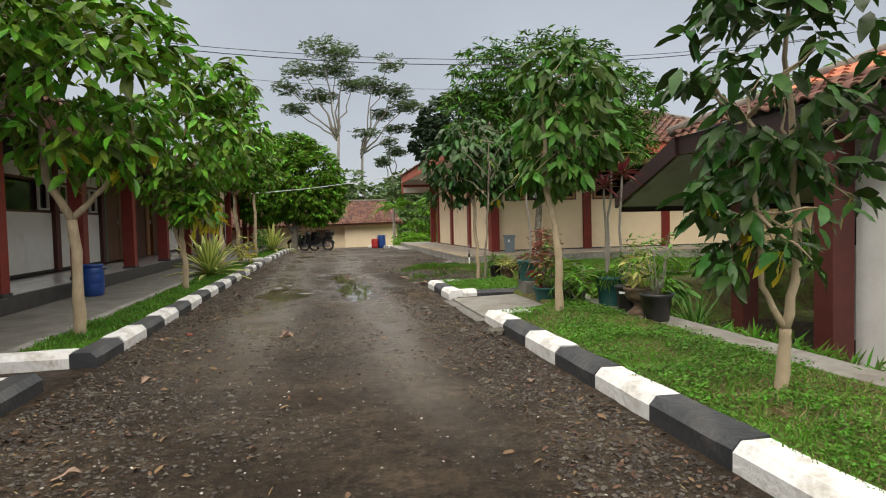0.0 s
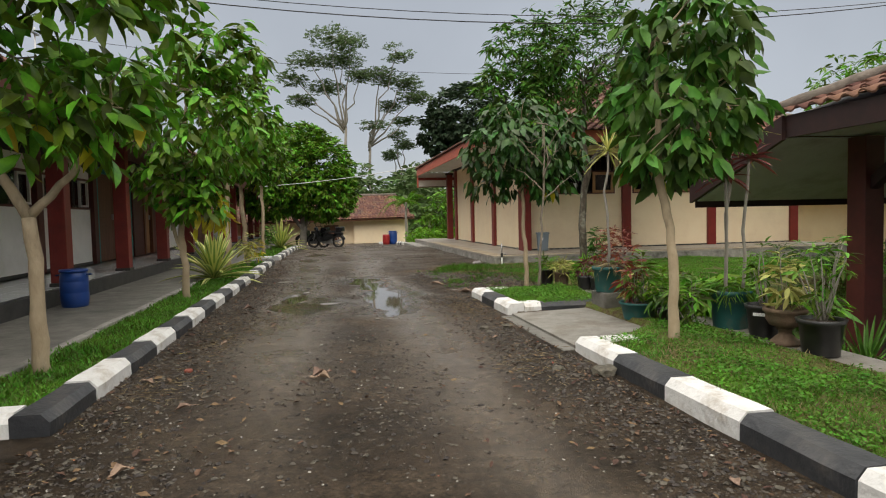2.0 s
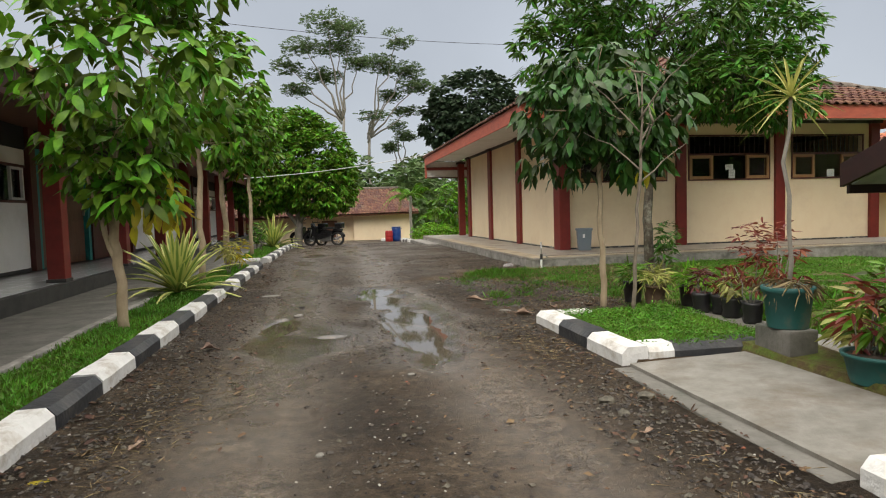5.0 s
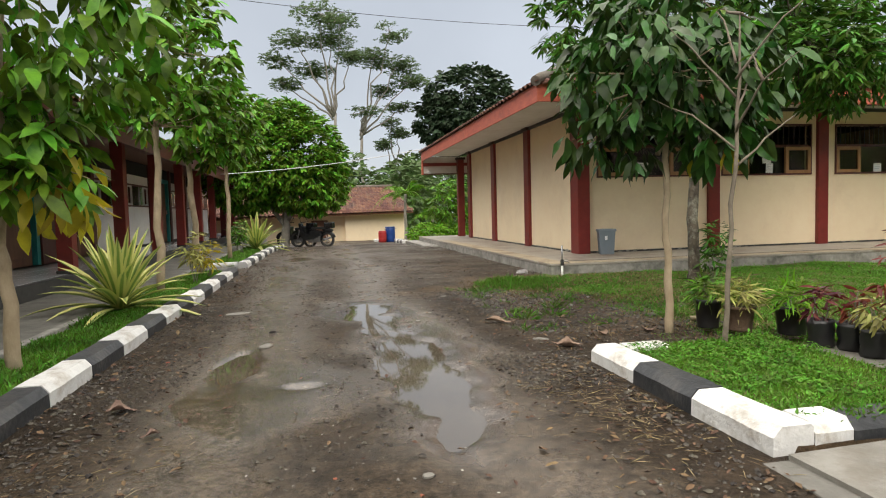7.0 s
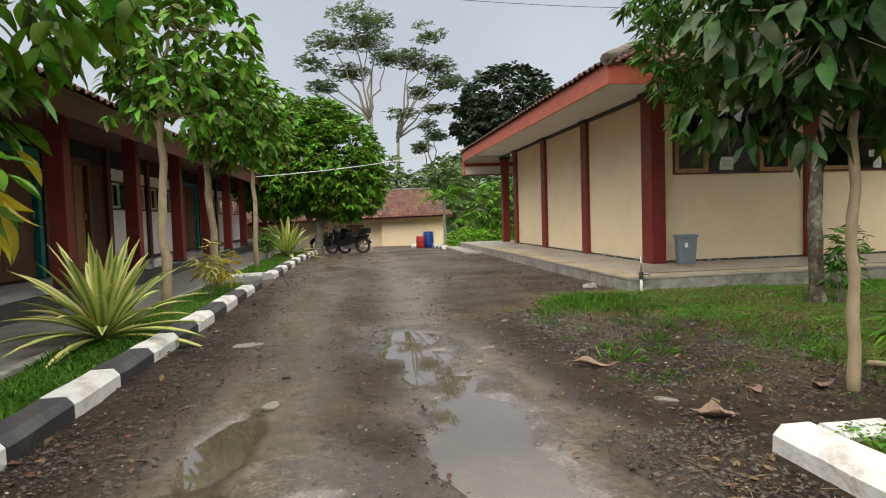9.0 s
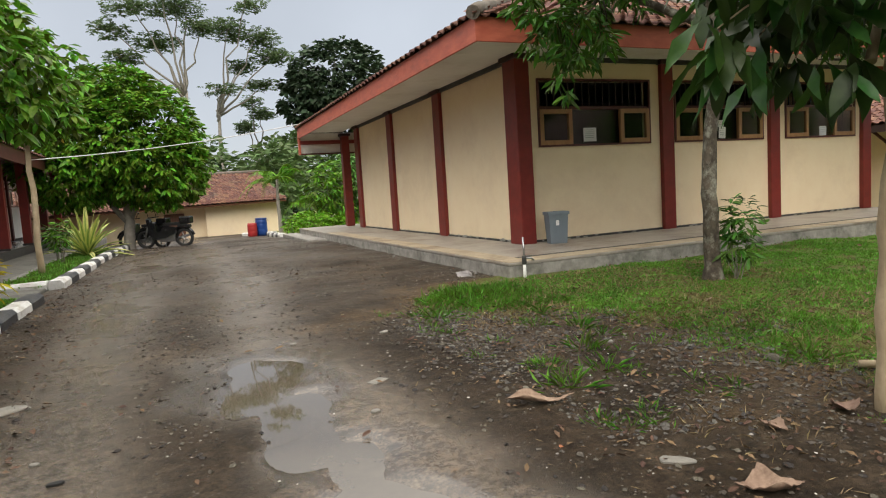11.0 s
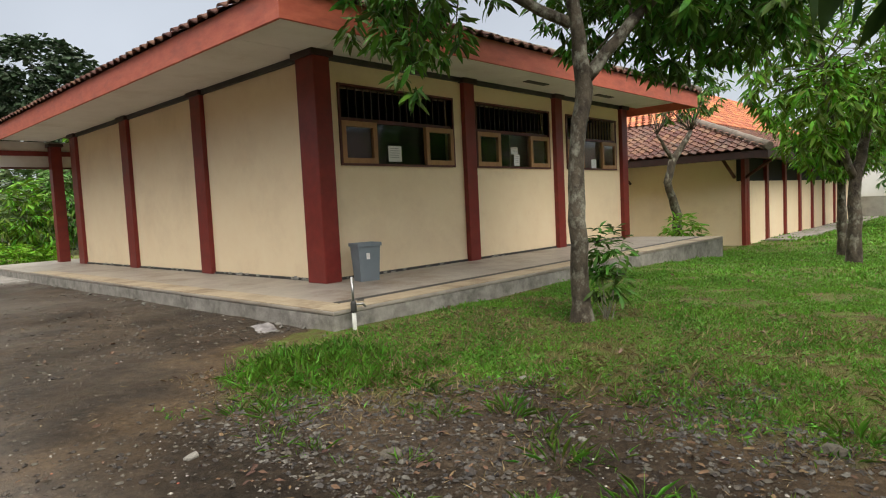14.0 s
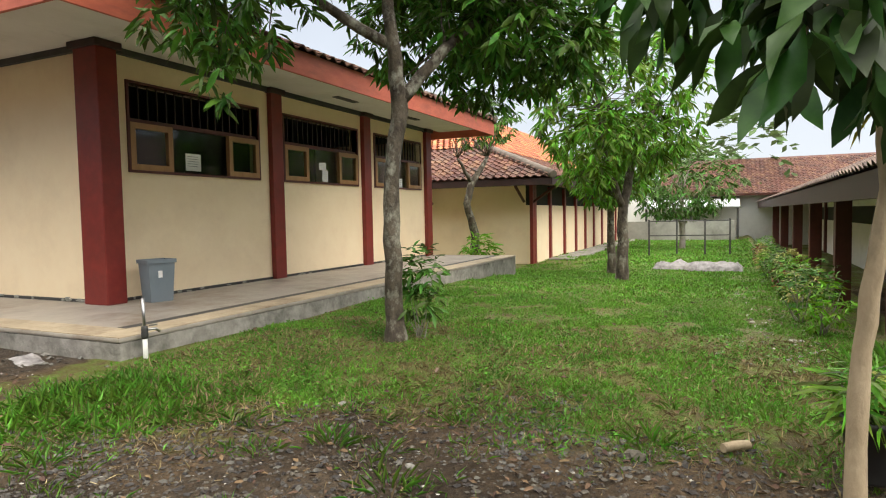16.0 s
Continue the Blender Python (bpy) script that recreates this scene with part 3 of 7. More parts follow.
# ---- kerbs ----
def kerb_stone(length, width=0.2, height=0.137, hang=0.06):
    """One kerb stone along +y with a chamfered top, its front face at x = 0 and its back at -width."""
    bm = bmesh.new()
    profile = [(0.0, -hang), (0.0, height - 0.045), (-0.045, height), (-width + 0.015, height), (-width, height - 0.015), (-width, -hang)]
    steps = 4
    rings = [[bm.verts.new((x, length * s / steps, z)) for x, z in profile] for s in range(steps + 1)]
    for a, b in zip(rings, rings[1:]):
        for i in range(len(profile)):
            j = (i + 1) % len(profile)
            bm.faces.new((a[i], a[j], b[j], b[i]))
    bm.faces.new(rings[0][::-1])
    bm.faces.new(rings[-1])
    for v in bm.verts:
        v.co += Vector((noise.noise(v.co * 6), 0, noise.noise(v.co * 5 + Vector((3, 1, 2))))) * 0.009
    bmesh.ops.recalc_face_normals(bm, faces=bm.faces[:])
    me = bpy.data.meshes.new("kerb_stone")
    bm.to_mesh(me)
    bm.free()
    return me


def kerb_run(kerb, start, end, white_first, mirror, heading=0.0, along=0.69):
    """A row of kerb stones from start to end, painted white and black in turn."""
    s, e = Vector((*start, 0)), Vector((*end, 0))
    total, turn = (e - s).length, math.degrees(math.atan2(e.y - s.y, e.x - s.x)) - 90
    count = max(1, round(total / along))
    step = total / count
    whites = [kerb_stone(step - 0.004) for _ in range(2)]
    blacks = [kerb_stone(step - 0.004) for _ in range(2)]
    for me in whites:
        me.materials.append(KERB_WHITE)
    for me in blacks:
        me.materials.append(KERB_BLACK)
    for i in range(count):
        p = s + (e - s) * (i / count)
        me = (whites if (i % 2 == 0) == white_first else blacks)[(i // 2) % 2]
        ob = new("kerb_stone", me)
        ob.parent = kerb
        z = float(ground_height(np.array([0.0]), np.array([p.y]))[0]) if p.y > 24 else 0.0
        ob.matrix_basis = pose(p.x, p.y, z + random.uniform(-0.006, 0.006), 0, 0, turn + random.uniform(-0.5, 0.5)) @ (Matrix.Diagonal((-1, 1, 1, 1)) if mirror else Matrix())


kerb_r = thing("kerb", "black and white painted concrete kerb beside the verge", "kerb", kind="structure")
kerb_run(kerb_r, (1.65, -5.27), (1.65, 6.46), True, True)
kerb_run(kerb_r, (1.85, 6.46), (2.12, 6.46), True, True, along=0.4)
kerb_run(kerb_r, (1.65, 8.42), (1.65, 10.22), True, True, along=0.6)
kerb_run(kerb_r, (2.05, 8.42), (1.85, 8.42), True, True, along=0.4)
kerb_run(kerb_r, (2.72, 8.42), (2.05, 8.42), False, True, along=0.7)
kerb_run(kerb_r, (1.85, 10.22), (2.15, 10.22), True, True, along=0.35)
kerb_l = thing("kerb", "black and white painted kerb along the green strip", "kerb", kind="structure")
kerb_run(kerb_l, (-1.8, 5.28), (-1.7, 18.4), False, False, along=0.7)
kerb_run(kerb_l, (-1.99, 5.28), (-2.64, 5.28), True, True, along=0.65)
kerb_run(kerb_l, (-1.68, 19.8), (-1.45, 31.0), True, False, along=0.7)
kerb_run(kerb_l, (-1.9, 19.8), (-2.5, 19.8), True, True, along=0.6)
kerb_run(kerb_l, (-1.9, 1.2), (-1.9, 4.6), False, False, along=0.68)
kerb_run(kerb_l, (-2.1, 4.6), (-2.6, 4.6), True, False, along=0.5)
kerb_f = thing("kerb", "low black and white kerb round the planted end of the lane", "kerb", kind="structure")
kerb_run(kerb_f, (3.05, 30.4), (3.05, 33.4), True, True, along=0.5)
kerb_run(kerb_f, (3.6, 36.0), (2.6, 38.5), True, True, along=0.5)

# ---- paved surfaces ----
tagged(part("pavement", box(-3.86, -2.56, 5.0, 36, -0.5, 0.10, 0.012), PAVE), "stained concrete walkway along the veranda", "pavement", kind="structure")
tagged(part("pavement", box(-9, -2.6, -6, 5.0, -0.3, 0.02, 0.01), PAVE), "mossy concrete apron between the kerbs", "pavement", kind="structure")
tagged(part("pavement", poly([(1.69, 6.5, 0.04), (2.05, 6.5, 0.055), (2.62, 6.98, 0.065), (2.62, 8.38, 0.065), (1.69, 8.38, 0.04)], 0.12), SLAB), "pale cement slab between two kerb ends", "pavement", kind="structure")
tagged(part("pavement", box(3.0, 3.42, -6, 9.95, -0.7, 0.085, 0.012), SLAB), "narrow pale cement path at the edge of the verge", "pavement", kind="structure")
ramp_ob = part("pavement", box(1.56, 1.7, 6.5, 8.38, -0.1, 0.018, 0.012), PAVE)
tagged(ramp_ob, "rough concrete lip at the slab's road edge", "pavement", kind="structure")
tagged(part("pavement", box(-2.6, -1.9, 18.45, 19.75, -0.2, 0.06, 0.015), PAVE), "dark concrete crossing between the grass strips", "pavement", kind="structure")

bm = bmesh.new()
for i in range(44):
    box(-2.63 + random.uniform(-0.008, 0.008), -2.545 + random.uniform(-0.012, 0.008), 5.45 + 0.7 * i, 6.147 + 0.7 * i, -0.2, 0.118 + random.uniform(-0.008, 0.006), 0.014, bm=bm)
tagged(part("trim", bm, CONCRETE), "rough stained concrete edging of the walkway", "trim", kind="structure")

# ---- the classroom block with cream walls ----
AX0, AX1, AY0, AY1, AZ0, AZ1 = 4.86, 13.05, 17.65, 26.75, 0.2, 3.05
plinth = thing("plinth", "rough grey concrete plinth with a worn cement top", "plinth", kind="structure")
part("core", box(3.46, 13.25, 15.66, 29.0, -0.6, 0.16, 0.01), CONCRETE, plinth)
part("cement_top", box(3.455, 13.255, 15.655, 29.005, 0.162, 0.2, 0.012), CONCRETE_TOP, plinth, "yellowish worn cement screed")
part("core", box(3.0, 3.455, 25.2, 29.4, -0.6, 0.05, 0.02), CONCRETE, plinth, "low rough concrete step")
part("joint", box(3.8, 13.2, 15.99, 16.12, 0.196, 0.2025), EDGE_DARK, plinth, "dark drain groove in the screed")
part("edge_screed", box(3.462, 13.25, 15.662, 15.98, 0.199, 0.2065, 0.003), EDGE_SCREED, plinth, "yellowish cement edging along the lawn")
part("edge_screed", box(3.462, 3.78, 15.99, 25.2, 0.199, 0.2065, 0.003), EDGE_SCREED, plinth, "yellowish cement edging along the lane")
WINS = [(5.23, 7.38), (7.97, 10.04), (10.68, 12.62)]
WZ0, WZ1 = 1.705, 2.7
bm = bmesh.new()
box(AX0, AX1, AY0, AY0 + 0.15, AZ0 + 0.02, WZ0, bm=bm)
box(AX0, AX1, AY0, AY0 + 0.15, WZ1, AZ1 + 0.02, bm=bm)
for a, b in ((AX0, WINS[0][0]), (WINS[0][1], WINS[1][0]), (WINS[1][1], WINS[2][0]), (WINS[2][1], AX1)):
    box(a, b, AY0, AY0 + 0.15, WZ0, WZ1, bm=bm)
tagged(part("wall_south", bm, CREAM), "smooth cream painted wall with high windows", "wall", kind="structure")
tagged(part("wall_west", box(AX0, AX0 + 0.15, AY0 + 0.15, AY1, AZ0 + 0.02, AZ1 + 0.02), CREAM), "blank cream painted wall between red posts", "wall", kind="structure")
tagged(part("wall_east", box(AX1 - 0.15, AX1, AY0 + 0.15, AY1, AZ0 + 0.02, AZ1 + 0.02), CREAM), "cream painted end wall", "wall", kind="structure")
tagged(part("wall_north", box(AX0 + 0.15, AX1 - 0.15, AY1 - 0.15, AY1, AZ0 + 0.02, AZ1 + 0.02), CREAM), "cream painted veranda wall", "wall", kind="structure")
# Room surfaces are coloured near-black to read as unlit depth behind the glass.
tagged(part("floor", box(AX0 + 0.15, AX1 - 0.15, AY0 + 0.15, AY1 - 0.15, 0.2, 0.24), SHADE_DARK), "classroom floor coloured near-black for the room's shade", "floor", kind="structure")
# Unseen ceiling, added to stop light leaking in from the roof.
tagged(part("ceiling", box(AX0 + 0.15, AX1 - 0.15, AY0 + 0.15, AY0 + 3.0, 2.8, 2.84), SHADE_DARK), "unseen near-black classroom ceiling added to keep light out", "ceiling", kind="structure")
tagged(part("wall_inner", box(AX0 + 0.16, AX1 - 0.16, AY0 + 3.0, AY0 + 3.1, 0.24, AZ1), SHADE_DARK), "inner wall behind the windows coloured near-black for shade", "wall", kind="structure")
tagged(part("trim", box(AX0 - 0.012, AX1 + 0.012, AY0 - 0.012, AY1, AZ0 - 0.01, AZ0 + 0.035), EDGE_DARK), "dark chipped joint at the foot of the wall", "trim", kind="structure")
bm = bmesh.new()
for i in range(70):
    size, low = random.uniform(0.02, 0.09), AZ0 + random.uniform(0.0, 0.02)
    if i < 42:
        y = 17.95 + 8.6 * random.random() ** 1.6
        box(AX0 - 0.03, AX0 - 0.013, y, y + size, low, low + random.uniform(0.012, 0.04), 0.004, bm=bm)
    else:
        x = 5.1 + 7.6 * random.random()
        box(x, x + size, AY0 - 0.03, AY0 - 0.013, low, low + random.uniform(0.01, 0.03), 0.004, bm=bm)
tagged(part("trim", bm, GREY_WALL), "broken grey-white plaster crumbs along the wall foot", "trim", kind="structure")


def red_post(x0, x1, y0, y1, z0, z1, label="square dark red painted concrete post", cap=True):
    p = thing("post", label, "post", ((x0 + x1) / 2, (y0 + y1) / 2, z0), group="red posts of the cream block", kind="structure")
    w, d, h = (x1 - x0) / 2, (y1 - y0) / 2, z1 - z0
    part("shaft", box(-w, w, -d, d, 0, h, 0.012), RED, p)
    if cap:
        part("capital", box(-w - 0.04, w + 0.04, -d - 0.04, d + 0.04, h - 0.075, h + 0.002, 0.008), RED_BLACK, p)
    return p


red_post(4.73, 4.975, 17.47, 17.85, AZ0, AZ1 + 0.006, "broad dark red corner post with a dark cap")
for x in (7.74, 10.31, 12.93):
    red_post(x - 0.125, x + 0.125, AY0 - 0.08, AY0 + 0.02, AZ0, AZ1 + 0.004)
for y in (20.7, 23.65, 26.55):
    red_post(AX0 - 0.07, AX0 + 0.02, y - 0.17, y + 0.17, AZ0, AZ1 + 0.004)
red_post(4.75, 4.98, 27.95, 28.18, AZ0, 3.0, "free-standing dark red porch post")
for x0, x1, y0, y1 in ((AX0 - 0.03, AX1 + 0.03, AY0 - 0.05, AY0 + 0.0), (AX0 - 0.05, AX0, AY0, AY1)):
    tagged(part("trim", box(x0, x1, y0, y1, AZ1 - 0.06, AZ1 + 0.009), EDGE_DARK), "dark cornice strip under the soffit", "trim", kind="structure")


def classroom_window(x0, x1, k):
    w = thing(f"window_{k}", "wide dark window with two light wooden casements", "window", (x0, AY0, WZ0), kind="structure")
    W, H = x1 - x0, WZ1 - WZ0
    lip = 0.025
    bm = box(0, W, -lip, 0.1, -0.03, 0.0)
    box(0, W, -lip, 0.1, H, H + 0.03, bm=bm)
    box(-0.03, 0, -lip, 0.1, -0.03, H + 0.03, bm=bm)
    box(W, W + 0.03, -lip, 0.1, -0.03, H + 0.03, bm=bm)
    part("window_frame", bm, RED_DARK, w)
    part("transom", box(0, W, 0.02, 0.08, 0.55, 0.6), RED_DARK, w)
    part("pane", box(0.62, W - 0.62, 0.055, 0.06, 0, 0.55), GLASS, w, "dark fixed glass pane")
    for a in (0.0, W - 0.6):
        c = part("casement", box(0.0, 0.6, -0.03, 0.03, 0, 0.07, 0.004), WOOD, w, "light varnished wooden casement")
        c.location = (a, 0, 0)
        for b in ((0, 0.07, 0.07, 0.55), (0.53, 0.6, 0.07, 0.55)):
            part("stile", box(b[0], b[1], -0.03, 0.03, b[2], b[3] - 0.07, 0.004), WOOD, c)
        part("rail", box(0, 0.6, -0.03, 0.03, 0.48, 0.55, 0.004), WOOD, c)
        part("pane", box(0.07, 0.53, -0.004, 0.002, 0.07, 0.48), GLASS, c)
    n = 16
    for i in range(n):
        x = (i + 0.5) * W / n
        part("grille_bar", box(x - 0.007, x + 0.007, 0.07, 0.085, 0.6, H), RED_BLACK, w)
    return w


for k, (a, b) in enumerate(WINS):
    classroom_window(a, b, k + 1)


def notice(x, z, w, h, tilt, lines):
    p = part("notice", box(-w / 2, w / 2, -0.002, 0.002, 0, h), PAPER)
    p.matrix_basis = pose(x, AY0 + 0.048, z, 0, tilt, 0)
    tagged(p, "white printed paper notice stuck on the window glass", "notice", "paper notices")
    for i in range(lines):
        part("print_line", box(-w * 0.38, w * random.uniform(0.2, 0.38), -0.0035, -0.002, h * (0.82 - 0.7 * i / lines), h * (0.85 - 0.7 * i / lines)), INK, p)


notice(6.21, 1.745, 0.25, 0.22, 0, 5)
notice(9.1, 1.725, 0.16, 0.2, 3, 4)
notice(9.04, 1.925, 0.2, 0.12, -3, 3)
notice(11.78, 1.715, 0.2, 0.18, 0, 3)

# ---- pantile roofs ----
def tile_mesh(w, l):
    """One S-shaped pantile lying in x and y, its lower end at y = 0 and raised."""
    bm = bmesh.new()
    rows = []
    n = 6
    for y, lift in ((0.0, 0.028), (l, 0.0)):
        rows.append([bm.verts.new((w * (i / n - 0.5) * 1.06, y, lift + 0.026 * math.sin(2 * math.pi * i / n))) for i in range(n + 1)])
    low = [bm.verts.new((v.co.x, 0.0, v.co.z - 0.02)) for v in rows[0]]
    for i in range(n):
        bm.faces.new((rows[0][i], rows[0][i + 1], rows[1][i + 1], rows[1][i])).smooth = True
        bm.faces.new((low[i], low[i + 1], rows[0][i + 1], rows[0][i]))
    me = bpy.data.meshes.new("roof_tile")
    bm.to_mesh(me)
    bm.free()
    return me


def tile_plane(roof, eave_a, eave_b, up, rows, inset_a, inset_b, material, single=0, single_mat=None, w=0.22, l=0.24):
    """Lays pantiles from the eave line a-b upwards along up; the rows shorten by inset metres at each end a row. single: how many
    of the lowest tiles are pieces of their own."""
    a, b = Vector(eave_a), Vector(eave_b)
    along = (b - a).normalized()
    upv = Vector(up).normalized()
    normal = along.cross(upv).normalized()
    if normal.z < 0:
        normal = -normal
    xaxis = upv.cross(normal)
    rot = Matrix((xaxis, upv, normal)).transposed()
    me = tile_mesh(w, l * 1.12)
    base = np.array([v.co for v in me.vertices])
    fcs = np.array([p.vertices for p in me.polygons])
    R = np.array(rot)
    if single:
        me.materials.append(single_mat or material)
    verts, faces_out, made = [], [], 0
    length = (b - a).length
    for r in range(rows):
        s0, s1 = inset_a * r, length - inset_b * r
        count = int((s1 - s0) / w)
        for i in range(count):
            p = a + along * (s0 + (i + 0.5) * w) + upv * (r * l) + normal * random.uniform(-0.006, 0.006)
            jitter = Matrix.Rotation(random.uniform(-0.03, 0.03), 3, "Z")
            if made < single:
                ob = new("roof_tile", me)
                ob.parent = roof
                ob.matrix_basis = Matrix.Translation(p) @ (rot @ jitter).to_4x4()
                made += 1
            else:
                faces_out.append(fcs + len(verts) * len(base))
                verts.append(base @ (R @ np.array(jitter)).T + np.array(p))
    if verts:
        mesh_np("roof_tiles", np.concatenate(verts), np.concatenate(faces_out), material, roof, smooth=False)["kind"] = "stuff"


EX0, EX1, EY0, EY1 = 3.49, 13.62, 16.25, 28.25
EZ = 2.9
roof_a = thing("roof", "low hipped roof of weathered clay pantiles with red fascia", "roof", kind="structure")
RISE = math.tan(radians(27))
half = 5.0
# fascia boards
FH = 0.3
part("fascia", box(EX0, EX1, EY0, EY0 + 0.035, EZ, EZ + FH, 0.004), FASCIA, roof_a)
part("fascia", box(EX0, EX0 + 0.035, EY0 + 0.036, EY1, EZ, EZ + FH, 0.004), FASCIA, roof_a)
part("fascia", box(EX1 - 0.035, EX1, EY0 + 0.036, EY1, EZ, EZ + FH, 0.004), FASCIA, roof_a)
# gable panel closing the porch end
part("porch_panel", box(EX0 + 0.06, 12.0, EY1 - 0.06, EY1, 2.46, EZ + 0.15), SOFFIT, roof_a, "white board panel at the porch end")
part("porch_beam", box(EX0 + 0.04, 12.0, EY1 - 0.12, EY1 - 0.062, 2.72, 2.83), RED, roof_a)
part("fascia", box(EX0, EX0 + 0.055, EY1 - 0.12, EY1 + 0.02, 2.42, EZ - 0.001, 0.004), FASCIA, roof_a)
part("fascia", box(EX0 + 0.056, 12.0, EY1 - 0.1, EY1 + 0.02, 2.42, 2.458, 0.004), RED_DARK, roof_a)
# soffit boards with joints
for i in range(9):
    y0 = EY0 + 0.04 + i * 1.38
    part("soffit_board", box(EX0 + 0.036, AX0 - 0.052, y0, min(y0 + 1.374, EY1 - 0.13), EZ + 0.16, EZ + 0.18), SOFFIT, roof_a)
for i in range(8):
    x0 = AX0 - 0.046 + i * 1.22
    part("soffit_board", box(x0, min(x0 + 1.214, EX1 - 0.04), EY0 + 0.04, AY0 - 0.052, EZ + 0.16, EZ + 0.18), SOFFIT, roof_a)
# Solid dark strips painted for the shade inside open vent slots.
for x in (9.0, 11.3):
    part("vent_slot", box(x - 0.3, x + 0.3, AY0 - 0.55, AY0 - 0.43, EZ + 0.148, EZ + 0.1605), EDGE_DARK, roof_a, "solid dark strip for the shade inside a soffit slot")
# hipped slopes under the tiles
top_z = EZ + FH + half * RISE
ridge_a, ridge_b = (EX0 + half, (EY0 + EY1) / 2, top_z), (EX1 - half, (EY0 + EY1) / 2, top_z)
deck = bmesh.new()
hz = EZ + FH - 0.03
c = [(EX0, EY0, hz), (EX1, EY0, hz), (EX1, EY1, hz), (EX0, EY1, hz)]
sv = [deck.verts.new(p) for p in c]
r0, r1 = deck.verts.new((ridge_a[0], ridge_a[1], top_z - 0.06)), deck.verts.new((ridge_b[0], ridge_b[1], top_z - 0.06))
for f in ((sv[0], sv[1], r1, r0), (sv[1], sv[2], r1), (sv[2], sv[3], r0, r1), (sv[3], sv[0], r0), (sv[3], sv[2], sv[1], sv[0])):
    deck.faces.new(f)
part("roof_deck", deck, WOOD_BROWN, roof_a)
cosr = math.cos(math.atan(RISE))
rows_n = int(half / cosr / 0.24)
ins = 0.24 * cosr
run_y = (EY1 - EY0) / 2
sl = math.atan2(top_z - EZ - FH, run_y)
rows_s = int(math.hypot(run_y, top_z - EZ - FH) / 0.24)
tile_plane(roof_a, (EX0 - 0.05, EY0 - 0.06, EZ + FH), (EX1 + 0.05, EY0 - 0.06, EZ + FH), (0, math.cos(sl), math.sin(sl)), rows_s, half / rows_s, half / rows_s, TILE_ALL, 200, TILE)
tile_plane(roof_a, (EX0 - 0.06, EY1, EZ + FH), (EX0 - 0.06, EY0 - 0.02, EZ + FH), (cosr, 0, math.sin(math.atan(RISE))), rows_n, ins * run_y / half, ins * run_y / half, TILE_ALL, 100, TILE)
tile_plane(roof_a, (EX1 + 0.06, EY0, EZ + FH), (EX1 + 0.06, EY1, EZ + FH), (-cosr, 0, math.sin(math.atan(RISE))), rows_n, ins * run_y / half, ins * run_y / half, TILE_ALL)
for (p, q) in (((EX0 - 0.04, EY0 - 0.04, EZ + FH + 0.03), ridge_a), ((EX1 + 0.04, EY0 - 0.04, EZ + FH + 0.03), ridge_b), (ridge_a, ridge_b), ((EX0, EY1, EZ + FH), ridge_a), ((EX1, EY1, EZ + FH), ridge_b)):
    P, Q = Vector(p), Vector(q)
    n = max(2, int((Q - P).length / 0.3))
    part("ridge_cap", tube([P.lerp(Q, i / n) + Vector((0, 0, 0.02 * (i % 2))) for i in range(n + 1)], [0.09] * (n + 1), 8), MORTAR, roof_a)

# ---- the white rooms with a veranda beside the lane ----
LX, LCOL, LZ = -5.3, -3.8, 0.3
LY0, LY1 = -4.0, 40.0
veranda = thing("floor", "pale glossy tiled veranda floor with a dark edge", "floor", kind="structure")
part("riser", box(-9.0, LCOL - 0.0, LY0, LY1, -0.6, LZ - 0.012), EDGE_DARK, veranda, "dark painted riser")
part("edge_strip", box(LCOL - 0.12, LCOL + 0.012, LY0, LY1, LZ - 0.2, LZ + 0.001, 0.006), EDGE_DARK, veranda)
tile_me = bpy.data.meshes.new("floor_tile")
bm = box(-0.198, 0.198, -0.198, 0.198, -0.012, 0.0, 0.003)
bm.to_mesh(tile_me)
bm.free()
tile_me.materials.append(FLOOR_TILE)
for i in range(3):
    for j in range(70):
        ob = new("floor_tile", tile_me)
        ob.parent = veranda
        ob.location = (LCOL - 0.33 - 0.4 * i, 6.0 + 0.4 * j, LZ)
part("floor_bed", box(LX, LCOL - 0.125, LY0, 5.79, LZ - 0.011, LZ - 0.002), FLOOR_TILE, veranda)


def left_panel(y0, y1, k, flip):
    """A white wall bay with a dark window band and one small pale casement."""
    bm = box(LX - 0.15, LX, y0, y1, LZ + 0.06, 1.46)
    box(LX - 0.15, LX, y0, y1, 2.1, 2.36, bm=bm)
    tagged(part("wall_lane", bm, WHITE_WALL), "white painted wall bay under a dark window band", "wall", kind="structure")
    w = thing(f"window_{k}", "dark strip window with a small pale casement", "window", (LX, y0, 1.46), kind="structure")
    W = y1 - y0
    bm = box(-0.09, 0.01, 0, W, 0, 0.04)
    box(-0.09, 0.01, 0, W, 0.6, 0.64, bm=bm)
    part("window_frame", bm, RED_DARK, w)
    part("pane", box(-0.06, -0.055, 0, W, 0.04, 0.6), GLASS, w)
    for s in (0.12, W - 0.57):
        bm = box(-0.02, 0.025, s, s + 0.45, 0.05, 0.09)
        box(-0.02, 0.025, s, s + 0.45, 0.55, 0.59, bm=bm)
        box(-0.02, 0.025, s, s + 0.04, 0.09, 0.55, bm=bm)
        box(-0.02, 0.025, s + 0.41, s + 0.45, 0.09, 0.55, bm=bm)
        part("casement", bm, FRAME_WHITE, w, "pale painted casement frame")
    tagged(part("trim", box(LX, LX + 0.012, y0, y1, LZ + 0.001, LZ + 0.06), EDGE_DARK), "dark skirting", "trim", kind="structure")


